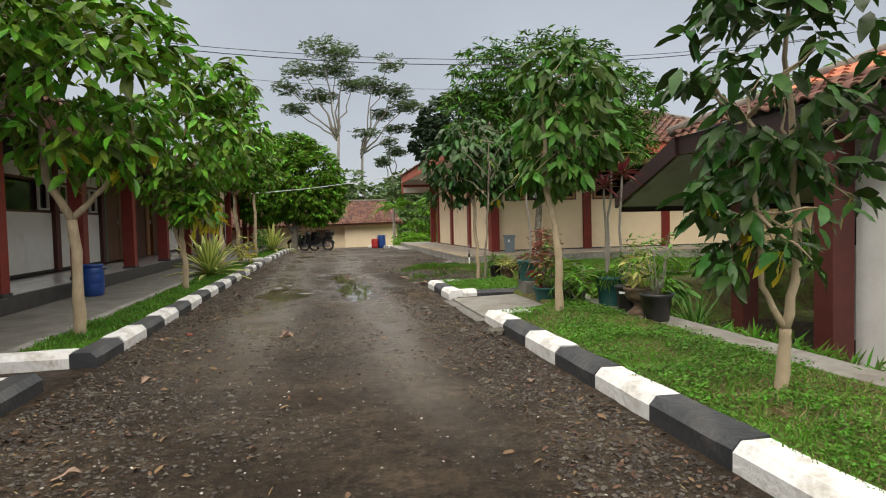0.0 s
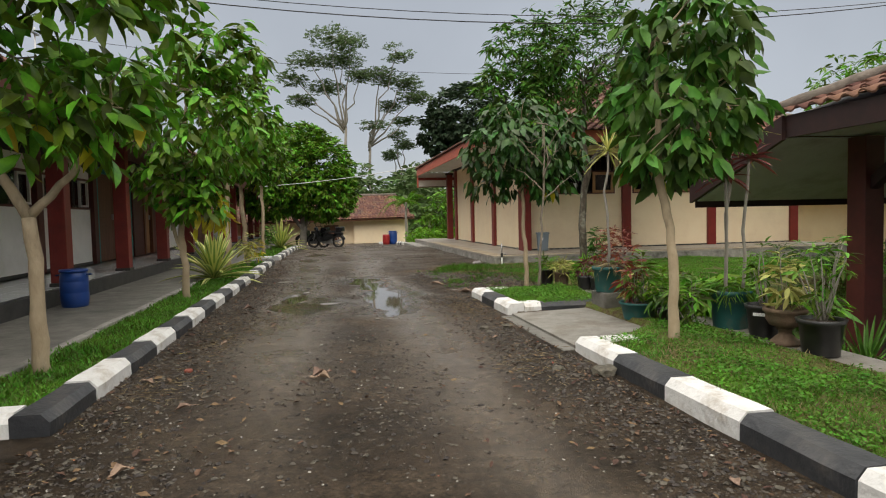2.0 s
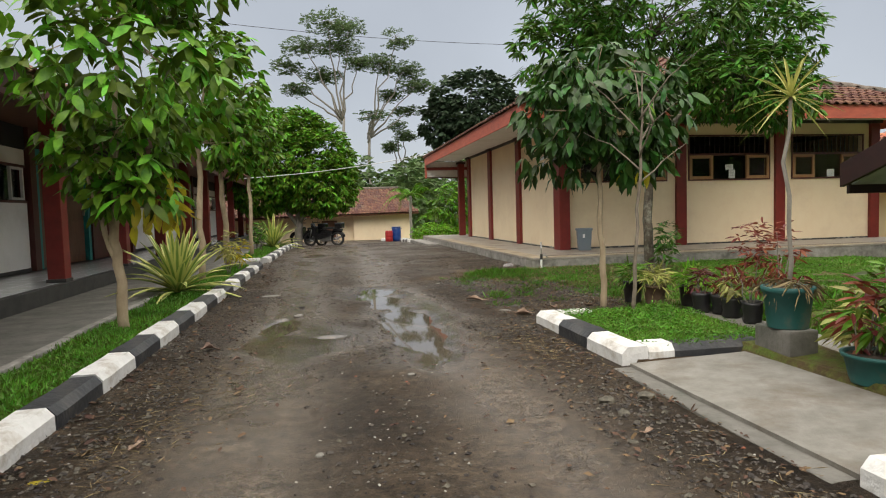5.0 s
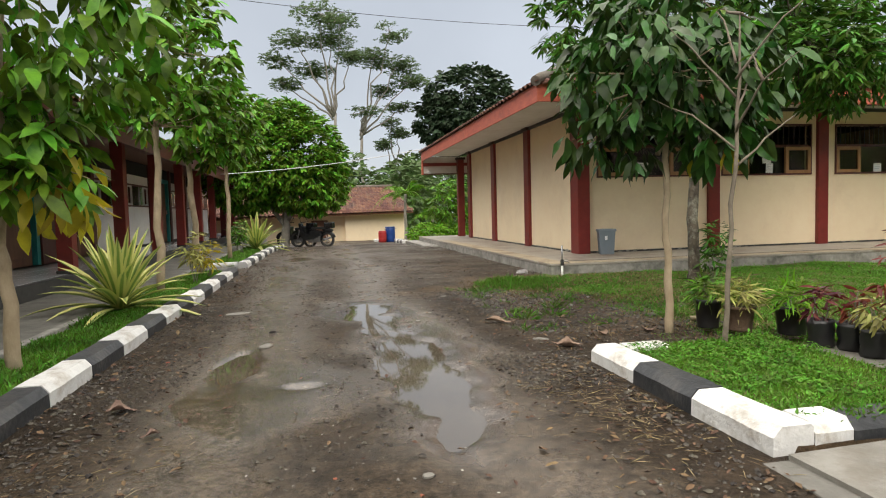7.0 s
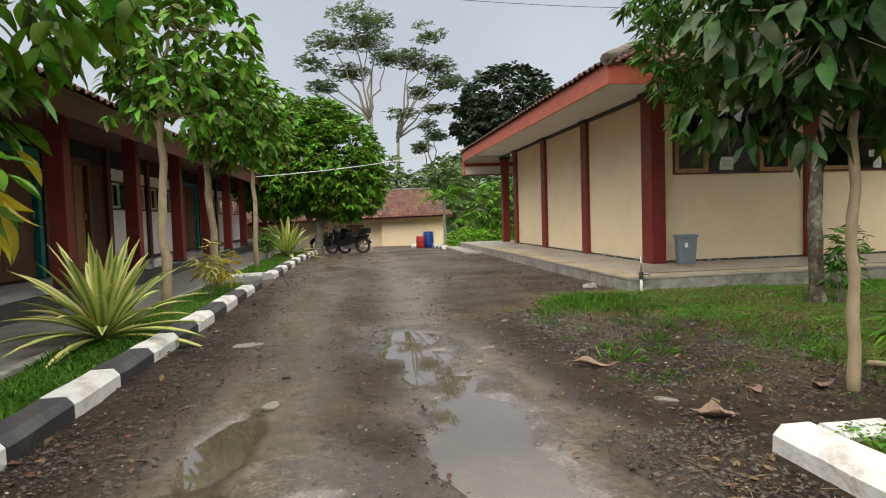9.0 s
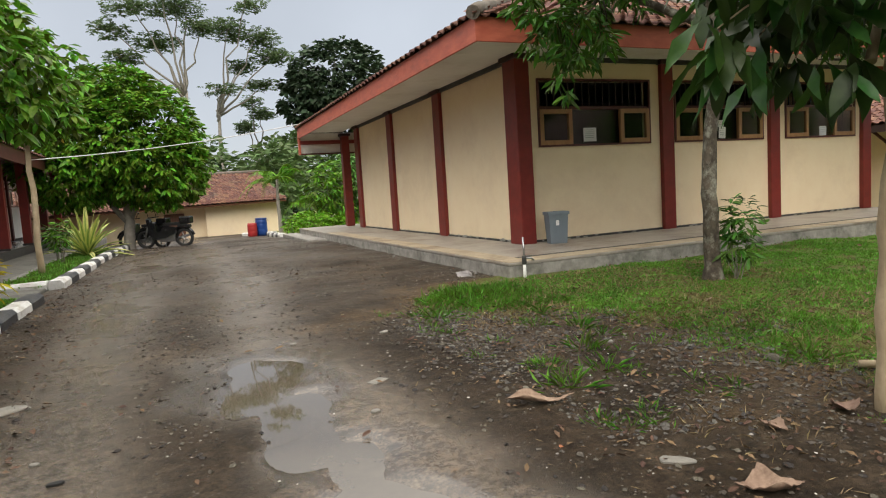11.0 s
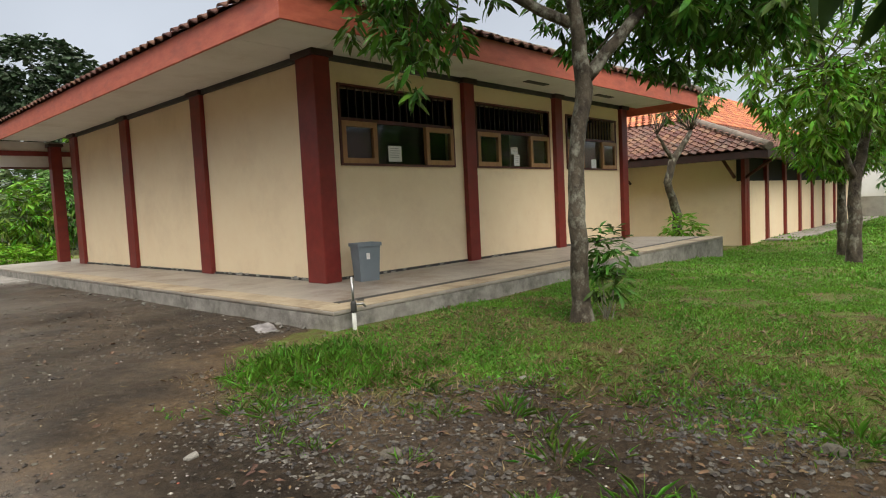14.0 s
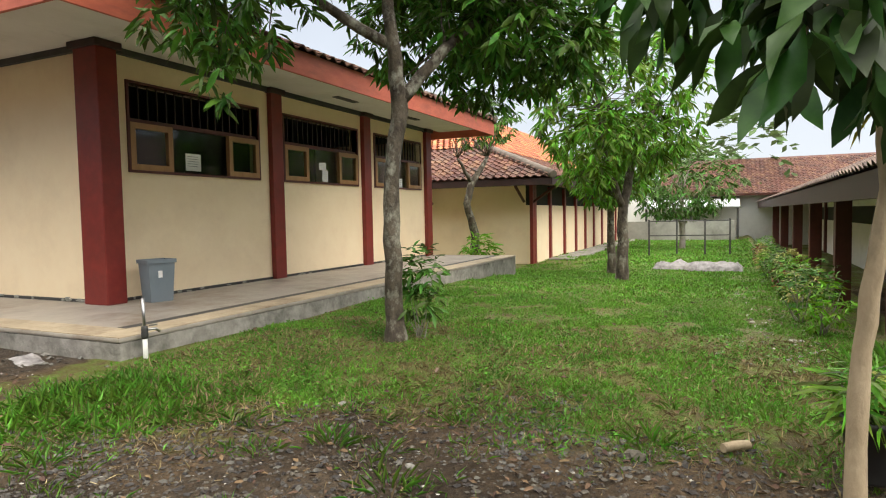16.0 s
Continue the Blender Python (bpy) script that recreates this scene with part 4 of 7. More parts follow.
def left_door(y0, y1, k, frame_mat, leaf_mat, label):
    d = thing(f"door_{k}", label, "door", (LX, y0, LZ + 0.002), kind="structure")
    W = y1 - y0
    bm = box(-0.12, 0.03, 0, 0.14, 0, 2.0, 0.004)
    box(-0.12, 0.03, W - 0.14, W, 0, 2.0, 0.004, bm=bm)
    box(-0.12, 0.03, 0, W, 2.0, 2.12, 0.004, bm=bm)
    part("door_frame", bm, frame_mat, d)
    n = 2 if W > 1.3 else 1
    for i in range(n):
        a, b = 0.15 + i * (W - 0.3) / n, 0.15 + (i + 1) * (W - 0.3) / n - 0.01
        leaf = part("door_leaf", box(-0.1, -0.055, a, b, 0.005, 1.99, 0.004), leaf_mat, d)
        for z0, z1 in ((0.15, 0.85), (1.0, 1.85)):
            part("door_panel", box(-0.055, -0.04, a + 0.1, b - 0.1, z0, z1, 0.008), leaf_mat, leaf)
        part("door_handle", box(-0.04, 0.0, b - 0.09, b - 0.06, 0.95, 1.08, 0.006), METAL, leaf, "small steel handle")


k = 4
for y0, y1, kind in ((-3.9, -1.35, "p"), (-1.15, 1.4, "p"), (1.6, 4.1, "p"), (4.3, 6.9, "p"), (7.1, 10.85, "p"), (11.1, 13.58, "p"), (13.82, 16.2, "p"), (16.5, 19.0, "t"), (20.1, 21.0, "w"), (21.95, 24.3, "p"),
                     (24.55, 26.9, "p"), (27.1, 29.5, "t"), (29.75, 32.2, "p"), (32.4, 34.8, "p"), (35.0, 37.4, "p")):
    if kind == "p":
        left_panel(y0, y1, k, k % 2)
    elif kind == "t":
        left_door(y0, y1, k, TEAL, WOOD_BROWN, "teal framed double door with dark brown leaves")
    else:
        left_door(y0, y1, k, WOOD_BROWN, WOOD, "plain light wooden door in a dark frame")
    k += 1
bm = box(LX - 0.15, LX, 19.0, 20.1, LZ, 2.36)
box(LX - 0.15, LX, 21.0, 21.95, LZ, 2.36, bm=bm)
tagged(part("wall_lane", bm, RED_DARK), "dark red painted wall beside the doors", "wall", kind="structure")
# Upper wall and back wall are coloured near-black to stand for veranda shade.
tagged(part("wall_lane", box(LX - 0.15, LX, LY0, LY1, 2.36, 2.75), SHADE_DARK), "upper veranda wall coloured near-black for shade under the eaves", "wall", kind="structure")
tagged(part("wall_back", box(-9.0, -8.85, LY0, LY1, LZ, 2.9), SHADE_DARK), "back wall of the rooms coloured near-black for indoor shade", "wall", kind="structure")
tagged(part("ceiling", box(-9.0, LCOL + 0.42, LY0, LY1, 2.76, 2.8), WOOD_BROWN), "dark boarded veranda ceiling", "ceiling", kind="structure")
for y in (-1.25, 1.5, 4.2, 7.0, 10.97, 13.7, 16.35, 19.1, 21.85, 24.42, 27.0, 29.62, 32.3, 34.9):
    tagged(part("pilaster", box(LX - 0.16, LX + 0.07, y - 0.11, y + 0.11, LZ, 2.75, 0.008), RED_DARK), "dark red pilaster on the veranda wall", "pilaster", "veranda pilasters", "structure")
col = thing("column", "square dark red veranda column", "column", (LCOL - 0.16, 8.45, LZ), group="veranda columns", kind="structure")
part("shaft", box(-0.11, 0.11, -0.11, 0.11, 0, 2.3, 0.01), RED, col)
part("footing", box(-0.125, 0.125, -0.125, 0.125, 0, 0.05, 0.006), EDGE_DARK, col)
for y in (-2.5, 0.3, 3.0, 5.75, 11.15, 13.85, 16.6, 19.35, 22.1, 24.8, 27.5, 30.2, 32.9, 35.6):
    copy_thing(col, pose(LCOL - 0.16, y, LZ))
roof_l = thing("roof", "long pantiled veranda roof with a dark red eave board", "roof", kind="structure")
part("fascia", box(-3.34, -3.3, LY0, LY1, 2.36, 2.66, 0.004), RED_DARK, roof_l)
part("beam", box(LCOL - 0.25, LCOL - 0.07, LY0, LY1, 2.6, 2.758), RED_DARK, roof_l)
part("roof_deck", poly([(-3.3, LY0, 2.63), (-3.3, LY1, 2.63), (-7.2, LY1, 4.7), (-7.2, LY0, 4.7)], -0.04), WOOD_BROWN, roof_l)
sl = math.atan2(2.07, 3.9)
tile_plane(roof_l, (-3.24, LY1, 2.68), (-3.24, LY0, 2.68), (-math.cos(sl), 0, math.sin(sl)), 18, 0, 0, TILE_ALL, 0)

# ---- the low rooms on the lower terrace ----
RZ = -0.75
row = thing("floor", "pale tiled floor on the lower terrace", "floor", kind="structure")
part("slab", box(5.35, 45, -5, 9.95, -1.2, RZ), FLOOR_TILE, row)
tagged(part("wall_low_rooms", box(5.45, 5.6, -5, 5.6, RZ, 2.3), WHITE_WALL), "plain off-white end wall", "wall", kind="structure")
tagged(part("wall_low_rooms", box(7.2, 45, 7.6, 7.75, RZ, 0.62), WHITE_WALL), "white lower wall of the long row of rooms", "wall", kind="structure")
tagged(part("wall_low_rooms", box(7.2, 45, 7.6, 7.75, 1.15, 2.4), WHITE_WALL), "white upper wall of the long row of rooms", "wall", kind="structure")
# Solid near-black strip stands for the unlit rooms behind the row's windows.
tagged(part("wall_low_rooms", box(7.2, 45, 7.62, 7.73, 0.62, 1.15), SHADE_DARK), "window band of the long row, near-black for shade inside", "wall", kind="structure")
for x in [8.6 + 5.5 * i for i in range(7)]:
    tagged(part("pilaster", box(x - 0.12, x + 0.12, 7.56, 7.85, RZ, 2.2, 0.008), RED_DARK), "dark red pilaster of the long row", "pilaster", "row pilasters", "structure")
rcol = thing("column", "square dark red column on the lower terrace", "column", (5.95, 8.05, RZ), group="terrace columns", kind="structure")
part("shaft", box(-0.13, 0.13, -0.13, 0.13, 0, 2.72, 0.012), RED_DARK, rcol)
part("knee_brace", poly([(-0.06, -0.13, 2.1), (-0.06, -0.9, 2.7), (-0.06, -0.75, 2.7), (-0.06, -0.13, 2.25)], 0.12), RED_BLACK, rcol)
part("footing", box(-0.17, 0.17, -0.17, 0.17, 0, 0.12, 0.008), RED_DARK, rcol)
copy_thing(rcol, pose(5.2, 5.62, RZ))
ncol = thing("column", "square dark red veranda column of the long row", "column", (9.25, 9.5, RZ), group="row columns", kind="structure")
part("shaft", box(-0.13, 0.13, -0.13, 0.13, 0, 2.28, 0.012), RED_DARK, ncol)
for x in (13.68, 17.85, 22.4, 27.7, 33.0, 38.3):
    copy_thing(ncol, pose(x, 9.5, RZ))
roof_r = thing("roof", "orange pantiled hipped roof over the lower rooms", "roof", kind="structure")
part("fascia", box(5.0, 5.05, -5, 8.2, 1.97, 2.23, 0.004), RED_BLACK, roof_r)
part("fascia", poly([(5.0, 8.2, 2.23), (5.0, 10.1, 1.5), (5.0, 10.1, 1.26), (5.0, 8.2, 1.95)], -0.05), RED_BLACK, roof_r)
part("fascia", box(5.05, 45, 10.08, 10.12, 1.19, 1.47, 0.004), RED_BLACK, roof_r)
part("soffit_board", poly([(5.06, 8.25, 1.99), (45, 8.25, 1.99), (45, 10.07, 1.3), (5.06, 10.07, 1.3)], 0.02), GREY_SOFFIT, roof_r, "grey sloping soffit")
part("soffit_board", box(5.06, 7.2, -5, 8.24, 2.0, 2.03), GREY_SOFFIT, roof_r, "grey flat soffit")
peak = 4.3
deck = bmesh.new()
dv = [deck.verts.new(p) for p in ((5.0, -5, 2.2), (5.0, 8.2, 2.2), (5.0, 10.1, 1.46), (45, 10.1, 1.46), (45, 3.2, peak), (10.0, 3.2, peak), (45, -5, 2.2), (45, 8.2, 2.2))]
for f in ((0, 1, 5), (1, 2, 3, 7), (1, 7, 4, 5), (0, 5, 4, 6)):
    deck.faces.new([dv[i] for i in f])
part("roof_deck", deck, WOOD_BROWN, roof_r)
wsl = math.atan2(peak - 2.2, 5.0)
tile_plane(roof_r, (4.93, 8.2, 2.26), (4.93, -5.0, 2.26), (math.cos(wsl), 0, math.sin(wsl)), 22, 0.23, 0.36, TILE_NEW, 180, TILE)
nsl = math.atan2(0.74, 1.9)
tile_plane(roof_r, (45, 10.16, 1.5), (5.02, 10.16, 1.5), (0, -math.cos(nsl), math.sin(nsl)), 8, 0, 0, TILE_GREY, 0)
msl = math.atan2(peak - 2.2, 5.0)
tile_plane(roof_r, (45, 8.25, 2.25), (5.2, 8.25, 2.25), (0, -math.cos(msl), math.sin(msl)), 21, 0, 0.225, TILE_GREY, 0)
P, Q = Vector((4.92, 8.3, 2.3)), Vector((10.0, 3.2, peak + 0.07))
part("ridge_cap", tube([P.lerp(Q, i / 26) + Vector((0, 0, 0.015 * (i % 2))) for i in range(27)], [0.07] * 27, 8), MORTAR, roof_r, "grey mortared hip cap")
part("ridge_cap", tube([(10.0, 3.2, peak + 0.05), (45, 3.2, peak + 0.05)], [0.1, 0.1], 8), MORTAR, roof_r)

# ---- the long cream block behind the lawn ----
BX, BY, BZ = 16.75, 16.35, -0.3
bm = box(BX, 32, BY, BY + 0.15, BZ - 0.2, 1.35)
box(BX, BX + 0.15, BY + 0.15, 26, BZ - 0.2, 2.0, bm=bm)
tagged(part("wall_lawn", bm, CREAM), "cream wall of the long block behind the lawn", "wall", kind="structure")
# Solid near-black sheet paints the shade of the gap below the eaves.
tagged(part("wall_lawn", box(BX, 32, BY + 0.03, BY + 0.15, 1.35, 2.05), SHADE_DARK), "near-black sheet for the shaded gap under the eaves", "wall", kind="structure")
for x in (15.6 + 1.2, 17.0, 18.65, 20.4, 22.05, 23.6, 25.2, 26.9, 28.6, 30.3):
    tagged(part("pilaster", box(x - 0.09, x + 0.09, BY - 0.06, BY + 0.03, BZ - 0.1, 1.9, 0.006), RED), "dark red post on the long block", "pilaster", "posts of the long block", "structure")
tagged(part("pavement", box(BX + 1.5, 32, BY - 0.8, BY - 0.07, -0.6, -0.22, 0.01), CONCRETE), "low concrete walk beside the long block", "pavement", kind="structure")
roof_b = thing("roof", "weathered pantiled hipped roof with a raised orange middle", "roof", kind="structure")
EBX, EBY, EBZ = BX - 0.95, BY - 0.85, 1.95
part("fascia", box(EBX, 33, EBY, EBY + 0.04, EBZ - 0.1, EBZ + 0.08, 0.004), RED_BLACK, roof_b)
part("fascia", box(EBX, EBX + 0.04, EBY + 0.041, 27, EBZ - 0.1, EBZ + 0.08, 0.004), RED_BLACK, roof_b)
part("soffit_board", box(EBX + 0.041, 33, EBY + 0.041, BY - 0.07, EBZ - 0.02, EBZ + 0.01), WOOD_BROWN, roof_b)
part("soffit_board", box(EBX + 0.041, BX - 0.01, BY - 0.069, 27, EBZ - 0.02, EBZ + 0.01), WOOD_BROWN, roof_b)
for y in (BY + 0.2, BY + 3):
    part("bracket", tube([(BX, y, 1.45), (EBX + 0.1, y, 1.9)], [0.04, 0.04], 6), RED_DARK, roof_b)
part("bracket", tube([(BX + 0.05, BY, 1.4), (BX + 0.05, EBY + 0.1, 1.9)], [0.04, 0.04], 6), RED_DARK, roof_b)
deck = bmesh.new()
dv = [deck.verts.new(p) for p in ((EBX, EBY, 2.0), (33, EBY, 2.0), (33, EBY + 3.4, 3.35), (EBX + 3.4, EBY + 3.4, 3.35), (EBX, 27, 2.0), (EBX + 3.4, 27, 3.35))]
for f in ((0, 1, 2, 3), (0, 3, 5, 4)):
    deck.faces.new([dv[i] for i in f])
part("roof_deck", deck, WOOD_BROWN, roof_b)
bsl = math.atan2(1.35, 3.4)
ins_b = 0.24 * math.cos(bsl)
tile_plane(roof_b, (EBX - 0.05, EBY - 0.05, 2.06), (33, EBY - 0.05, 2.06), (0, math.cos(bsl), math.sin(bsl)), 15, ins_b, 0, TILE_ALL, 0)
tile_plane(roof_b, (EBX - 0.05, 27, 2.06), (EBX - 0.05, EBY - 0.05, 2.06), (math.cos(bsl), 0, math.sin(bsl)), 15, 0, ins_b, TILE_ALL, 0)
P, Q = Vector((EBX - 0.05, EBY - 0.05, 2.1)), Vector((EBX + 3.4, EBY + 3.4, 3.45))
part("ridge_cap", tube([P.lerp(Q, i / 16) for i in range(17)], [0.1 + 0.01 * (i % 2) for i in range(17)], 8), MORTAR, roof_b)
ub = math.atan2(2.0, 2.6)
ux, uy, uz = EBX + 2.9, EBY + 2.9, 3.2
deck = bmesh.new()
dv = [deck.verts.new(p) for p in ((ux, uy, uz), (33, uy, uz), (33, uy + 2.6, uz + 2), (ux + 4.6, uy + 2.6, uz + 2), (ux, uy + 5.2, uz), (33, uy + 5.2, uz))]
for f in ((0, 1, 2, 3), (0, 3, 4), (3, 2, 5, 4)):
    deck.faces.new([dv[i] for i in f])
part("roof_deck", deck, WOOD_BROWN, roof_b)
tile_plane(roof_b, (ux, uy - 0.05, uz + 0.05), (33, uy - 0.05, uz + 0.05), (0, math.cos(ub), math.sin(ub)), 13, 0.35, 0, TILE_NEW, 0)
wb = math.atan2(2.0, 4.6)
tile_plane(roof_b, (ux - 0.05, uy + 5.2, uz + 0.05), (ux - 0.05, uy, uz + 0.05), (math.cos(wb), 0, math.sin(wb)), 20, 0.125, 0.125, TILE_NEW, 0)

# ---- the end of the lawn ----
tagged(part("wall_boundary", box(31.9, 32.1, 11.2, 16.3, -0.8, 0.62), GREY_WALL), "grey-white boundary wall at the end of the lawn", "wall", kind="structure")
far_shed = thing("house", "low house with a brown pantiled roof and zinc lean-to", "house")
part("wall", box(37, 46, 2, 20, -0.8, 2.0), WHITE_WALL, far_shed)
part("roof", poly([(36.2, 1.0, 1.85), (36.2, 15.0, 1.85), (41, 15.0, 4.0), (41, 1.0, 4.0)], 0.1), TILE_ALL, far_shed)
tile_plane(far_shed, (36.15, 15.0, 1.95), (36.15, 1.0, 1.95), (math.cos(0.42), 0, math.sin(0.42)), 21, 0, 0, TILE_ALL, 0)
part("lean_to", poly([(33.2, 11.0, 1.25), (33.2, 15.5, 1.25), (37, 15.5, 1.75), (37, 11.0, 1.75)], 0.04), ZINC, far_shed, "pale zinc sheet roof")
for y in (11.1, 13.2, 15.3):
    part("post", box(33.3, 33.4, y - 0.05, y + 0.05, -0.8, 1.22), EDGE_DARK, far_shed)


def fence(points):
    f = thing("fence", "thin dark metal rail fence on the lawn", "fence")
    for (x, y) in points:
        part("fence_post", box(x - 0.025, x + 0.025, y - 0.025, y + 0.025, -0.4, 0.85), EDGE_DARK, f)
    for a, b in zip(points, points[1:]):
        for z in (0.35, 0.8):
            part("rail", tube([(a[0], a[1], z), (b[0], b[1], z)], [0.018, 0.018], 6), EDGE_DARK, f)


fence([(20.6, 13.7), (20.8, 12.9), (21.0, 12.1), (21.2, 11.4)])
bm = bmesh.new()
n1, n2 = 26, 14
vs = [[bm.verts.new((i / (n1 - 1) - 0.5, j / (n2 - 1) - 0.5, 0)) for j in range(n2)] for i in range(n1)]
for i in range(n1 - 1):
    for j in range(n2 - 1):
        bm.faces.new((vs[i][j], vs[i + 1][j], vs[i + 1][j + 1], vs[i][j + 1])).smooth = True
for v in bm.verts:
    x, y = v.co.x, v.co.y
    edge_d = max(abs(x), abs(y)) * 2
    v.co = Vector((x * 1.3, y * 2.1, 0.06 + 0.1 * noise.noise(Vector((x * 5, y * 7, 1))) + 0.15 * abs(noise.noise(Vector((x * 13, y * 17, 4)))) - 0.2 * max(0, edge_d - 0.85) / 0.15))
ob = part("tarpaulin", bm, SHEET)
ob.matrix_basis = pose(16.3, 12.1, -0.28, 0, 0, 0)
tagged(ob, "rumpled dirty grey-white plastic tarpaulin on the lawn", "tarpaulin")

# ---- the shed at the end of the lane ----
shed = thing("shed", "low cream shed with an old brown-red pantiled roof", "shed", (0, 0, -0.42))
part("wall", box(-6, 1.3, 42.0, 46, -0.3, 1.45), CREAM, shed, "stained cream plaster wall")
part("wall", box(1.302, 4.75, 41.6, 46, -0.3, 1.55), CREAM, shed, "cream plaster wall of the nearer half")
part("door", box(-0.55, 0.35, 41.93, 41.998, 0.1, 1.2), WOOD_BROWN, shed, "dark wooden shutter")
part("shelf_board", box(-0.5, 0.3, 41.9, 41.93, 0.75, 0.82), WOOD, shed)
part("roof_deck", poly([(-7, 41.0, 1.38), (5.1, 41.0, 1.55), (4.4, 45, 3.1), (-7, 45, 3.05)], 0.06), WOOD_BROWN, shed)
tile_plane(shed, (-7, 40.95, 1.45), (5.15, 40.95, 1.62), (0, math.cos(0.37), math.sin(0.37)), 18, 0, 0.04, TILE_ALL, 120, TILE)
part("ridge_cap", tube([(-7, 45, 3.12), (4.4, 45, 3.18)], [0.11, 0.1], 8), MORTAR, shed)
part("lean_wall", box(-9.5, -6.1, 38, 44, -0.3, 2.2), BRICK, shed, "bare red brick wall")


def drum(name, at, r, h, material, label, category, lid=True):
    d = thing(name, label, category, at)
    prof = [(r * 0.86, 0), (r * 0.93, 0.02), (r * 0.98, h * 0.2), (r * 1.0, h * 0.36), (r * 0.97, h * 0.38), (r * 1.0, h * 0.41), (r * 1.0, h * 0.66), (r * 0.97, h * 0.68), (r * 1.0, h * 0.71), (r * 0.95, h * 0.88), (r * 0.9, h * 0.9), (r * 0.9, h * 0.94)]
    part("body", lathe(prof, 28), material, d)
    if lid:
        part("lid", lathe([(r * 0.99, h * 0.93), (r * 1.0, h * 0.94), (r * 1.0, h * 0.985), (r * 0.95, h), (r * 0.8, h * 0.99), (0.01, h * 0.99)], 28), material, d)
        for s in (-1, 1):
            part("handle", tube([(s * r * 0.98, -0.05, h * 0.86), (s * r * 1.2, -0.03, h * 0.85), (s * r * 1.2, 0.03, h * 0.85), (s * r * 0.98, 0.05, h * 0.86)], [0.01] * 4, 6), material, d)
    return d


drum("barrel", (-3.52, 10.35, 0.10), 0.165, 0.48, BARREL_BLUE, "small blue plastic lidded barrel on the walkway", "barrel")
gz = float(ground_height(np.array([2.7]), np.array([36.6]))[0])
drum("barrel", (3.25, 36.6, gz), 0.24, 0.75, BARREL_BLUE, "blue plastic drum beside the shed", "barrel")
drum("bucket", (2.85, 36.4, gz), 0.2, 0.6, PLASTIC_RED, "red plastic tub beside the shed", "bucket", False)

# ---- bin and tap at the plinth ----
binny = thing("litter_bin", "square grey plastic litter bin against the cream wall", "litter bin", (5.2, 17.26, 0.2), -14)
bm = bmesh.new()
lo, hi, hgt = 0.14, 0.17, 0.43
for (a, z) in ((lo, 0), (hi, hgt), (hi - 0.012, hgt), (lo - 0.01, 0.02)):
    for sx, sy in ((-1, -1), (1, -1), (1, 1), (-1, 1)):
        bm.verts.new((a * sx, a * 0.85 * sy, z))
bm.verts.ensure_lookup_table()
for base in (0, 4, 8):
    for i in range(4):
        bm.faces.new([bm.verts[base + i], bm.verts[base + (i + 1) % 4], bm.verts[base + 4 + (i + 1) % 4], bm.verts[base + 4 + i]])
bm.faces.new([bm.verts[i] for i in (3, 2, 1, 0)])
bm.faces.new([bm.verts[i] for i in (12, 13, 14, 15)])
bmesh.ops.recalc_face_normals(bm, faces=bm.faces[:])
part("body", bm, BIN_GREY, binny)
bm = box(-0.185, 0.185, -0.16, -0.145, 0.395, 0.435, 0.004)
box(-0.185, 0.185, 0.145, 0.16, 0.395, 0.435, 0.004, bm=bm)
box(-0.185, -0.168, -0.145, 0.145, 0.395, 0.435, 0.004, bm=bm)
box(0.168, 0.185, -0.145, 0.145, 0.395, 0.435, 0.004, bm=bm)
part("rim", bm, BIN_GREY, binny)
binny.scale = (0.9, 0.84, 1.1)
part("sticker", box(-0.05, 0.0, -0.149, -0.14, 0.25, 0.32), PAPER, binny, "small pale sticker")
tap = thing("garden_tap", "garden tap on a white upright water pipe", "tap", (3.61, 15.56, 0.0))
part("pipe", tube([(0, 0, -0.1), (0, 0, 0.2)], [0.019, 0.019], 12), PIPE, tap)
part("pipe", tube([(0, 0, 0.2), (0.003, 0.01, 0.5)], [0.012, 0.012], 10), METAL, tap)
part("elbow", lathe([(0.024, 0.18), (0.027, 0.2), (0.027, 0.26), (0.022, 0.28)], 12), EDGE_DARK, tap)
part("spout", tube([(0, 0, 0.25), (0.08, -0.03, 0.25), (0.11, -0.04, 0.22)], [0.012, 0.012, 0.01], 8), METAL, tap)
part("lever", box(0.03, 0.1, -0.03, -0.01, 0.275, 0.285, 0.002), METAL, tap)

# ---- foliage ----
def leaf_shape(width, droop, fold, wavy=0.0):
    """A pointed leaf along +x, one long, folded along its midrib and bent down."""
    rows = [(0.0, 0.02), (0.22, 0.62), (0.5, 1.0), (0.78, 0.66), (1.0, 0.02)]
    v = []
    for i, (x, w) in enumerate(rows):
        z = -droop * x * x
        h = 0.5 * width * w
        wav = wavy * (1 if i % 2 else -1) * w
        v += [(x, h, z + fold * h + wav), (x, 0, z), (x, -h, z + fold * h - wav)]
    f = []
    for i in range(4):
        a = 3 * i
        f += [(a, a + 1, a + 4), (a, a + 4, a + 3), (a + 1, a + 2, a + 5), (a + 1, a + 5, a + 4)]
    return np.array(v), np.array(f)


def simple_leaf(width, droop):
    v = np.array([(0, 0, 0), (0.5, 0.5 * width, -0.25 * droop), (1, 0, -droop), (0.5, -0.5 * width, -0.25 * droop)])
    return v, np.array([(0, 1, 2), (0, 2, 3)])


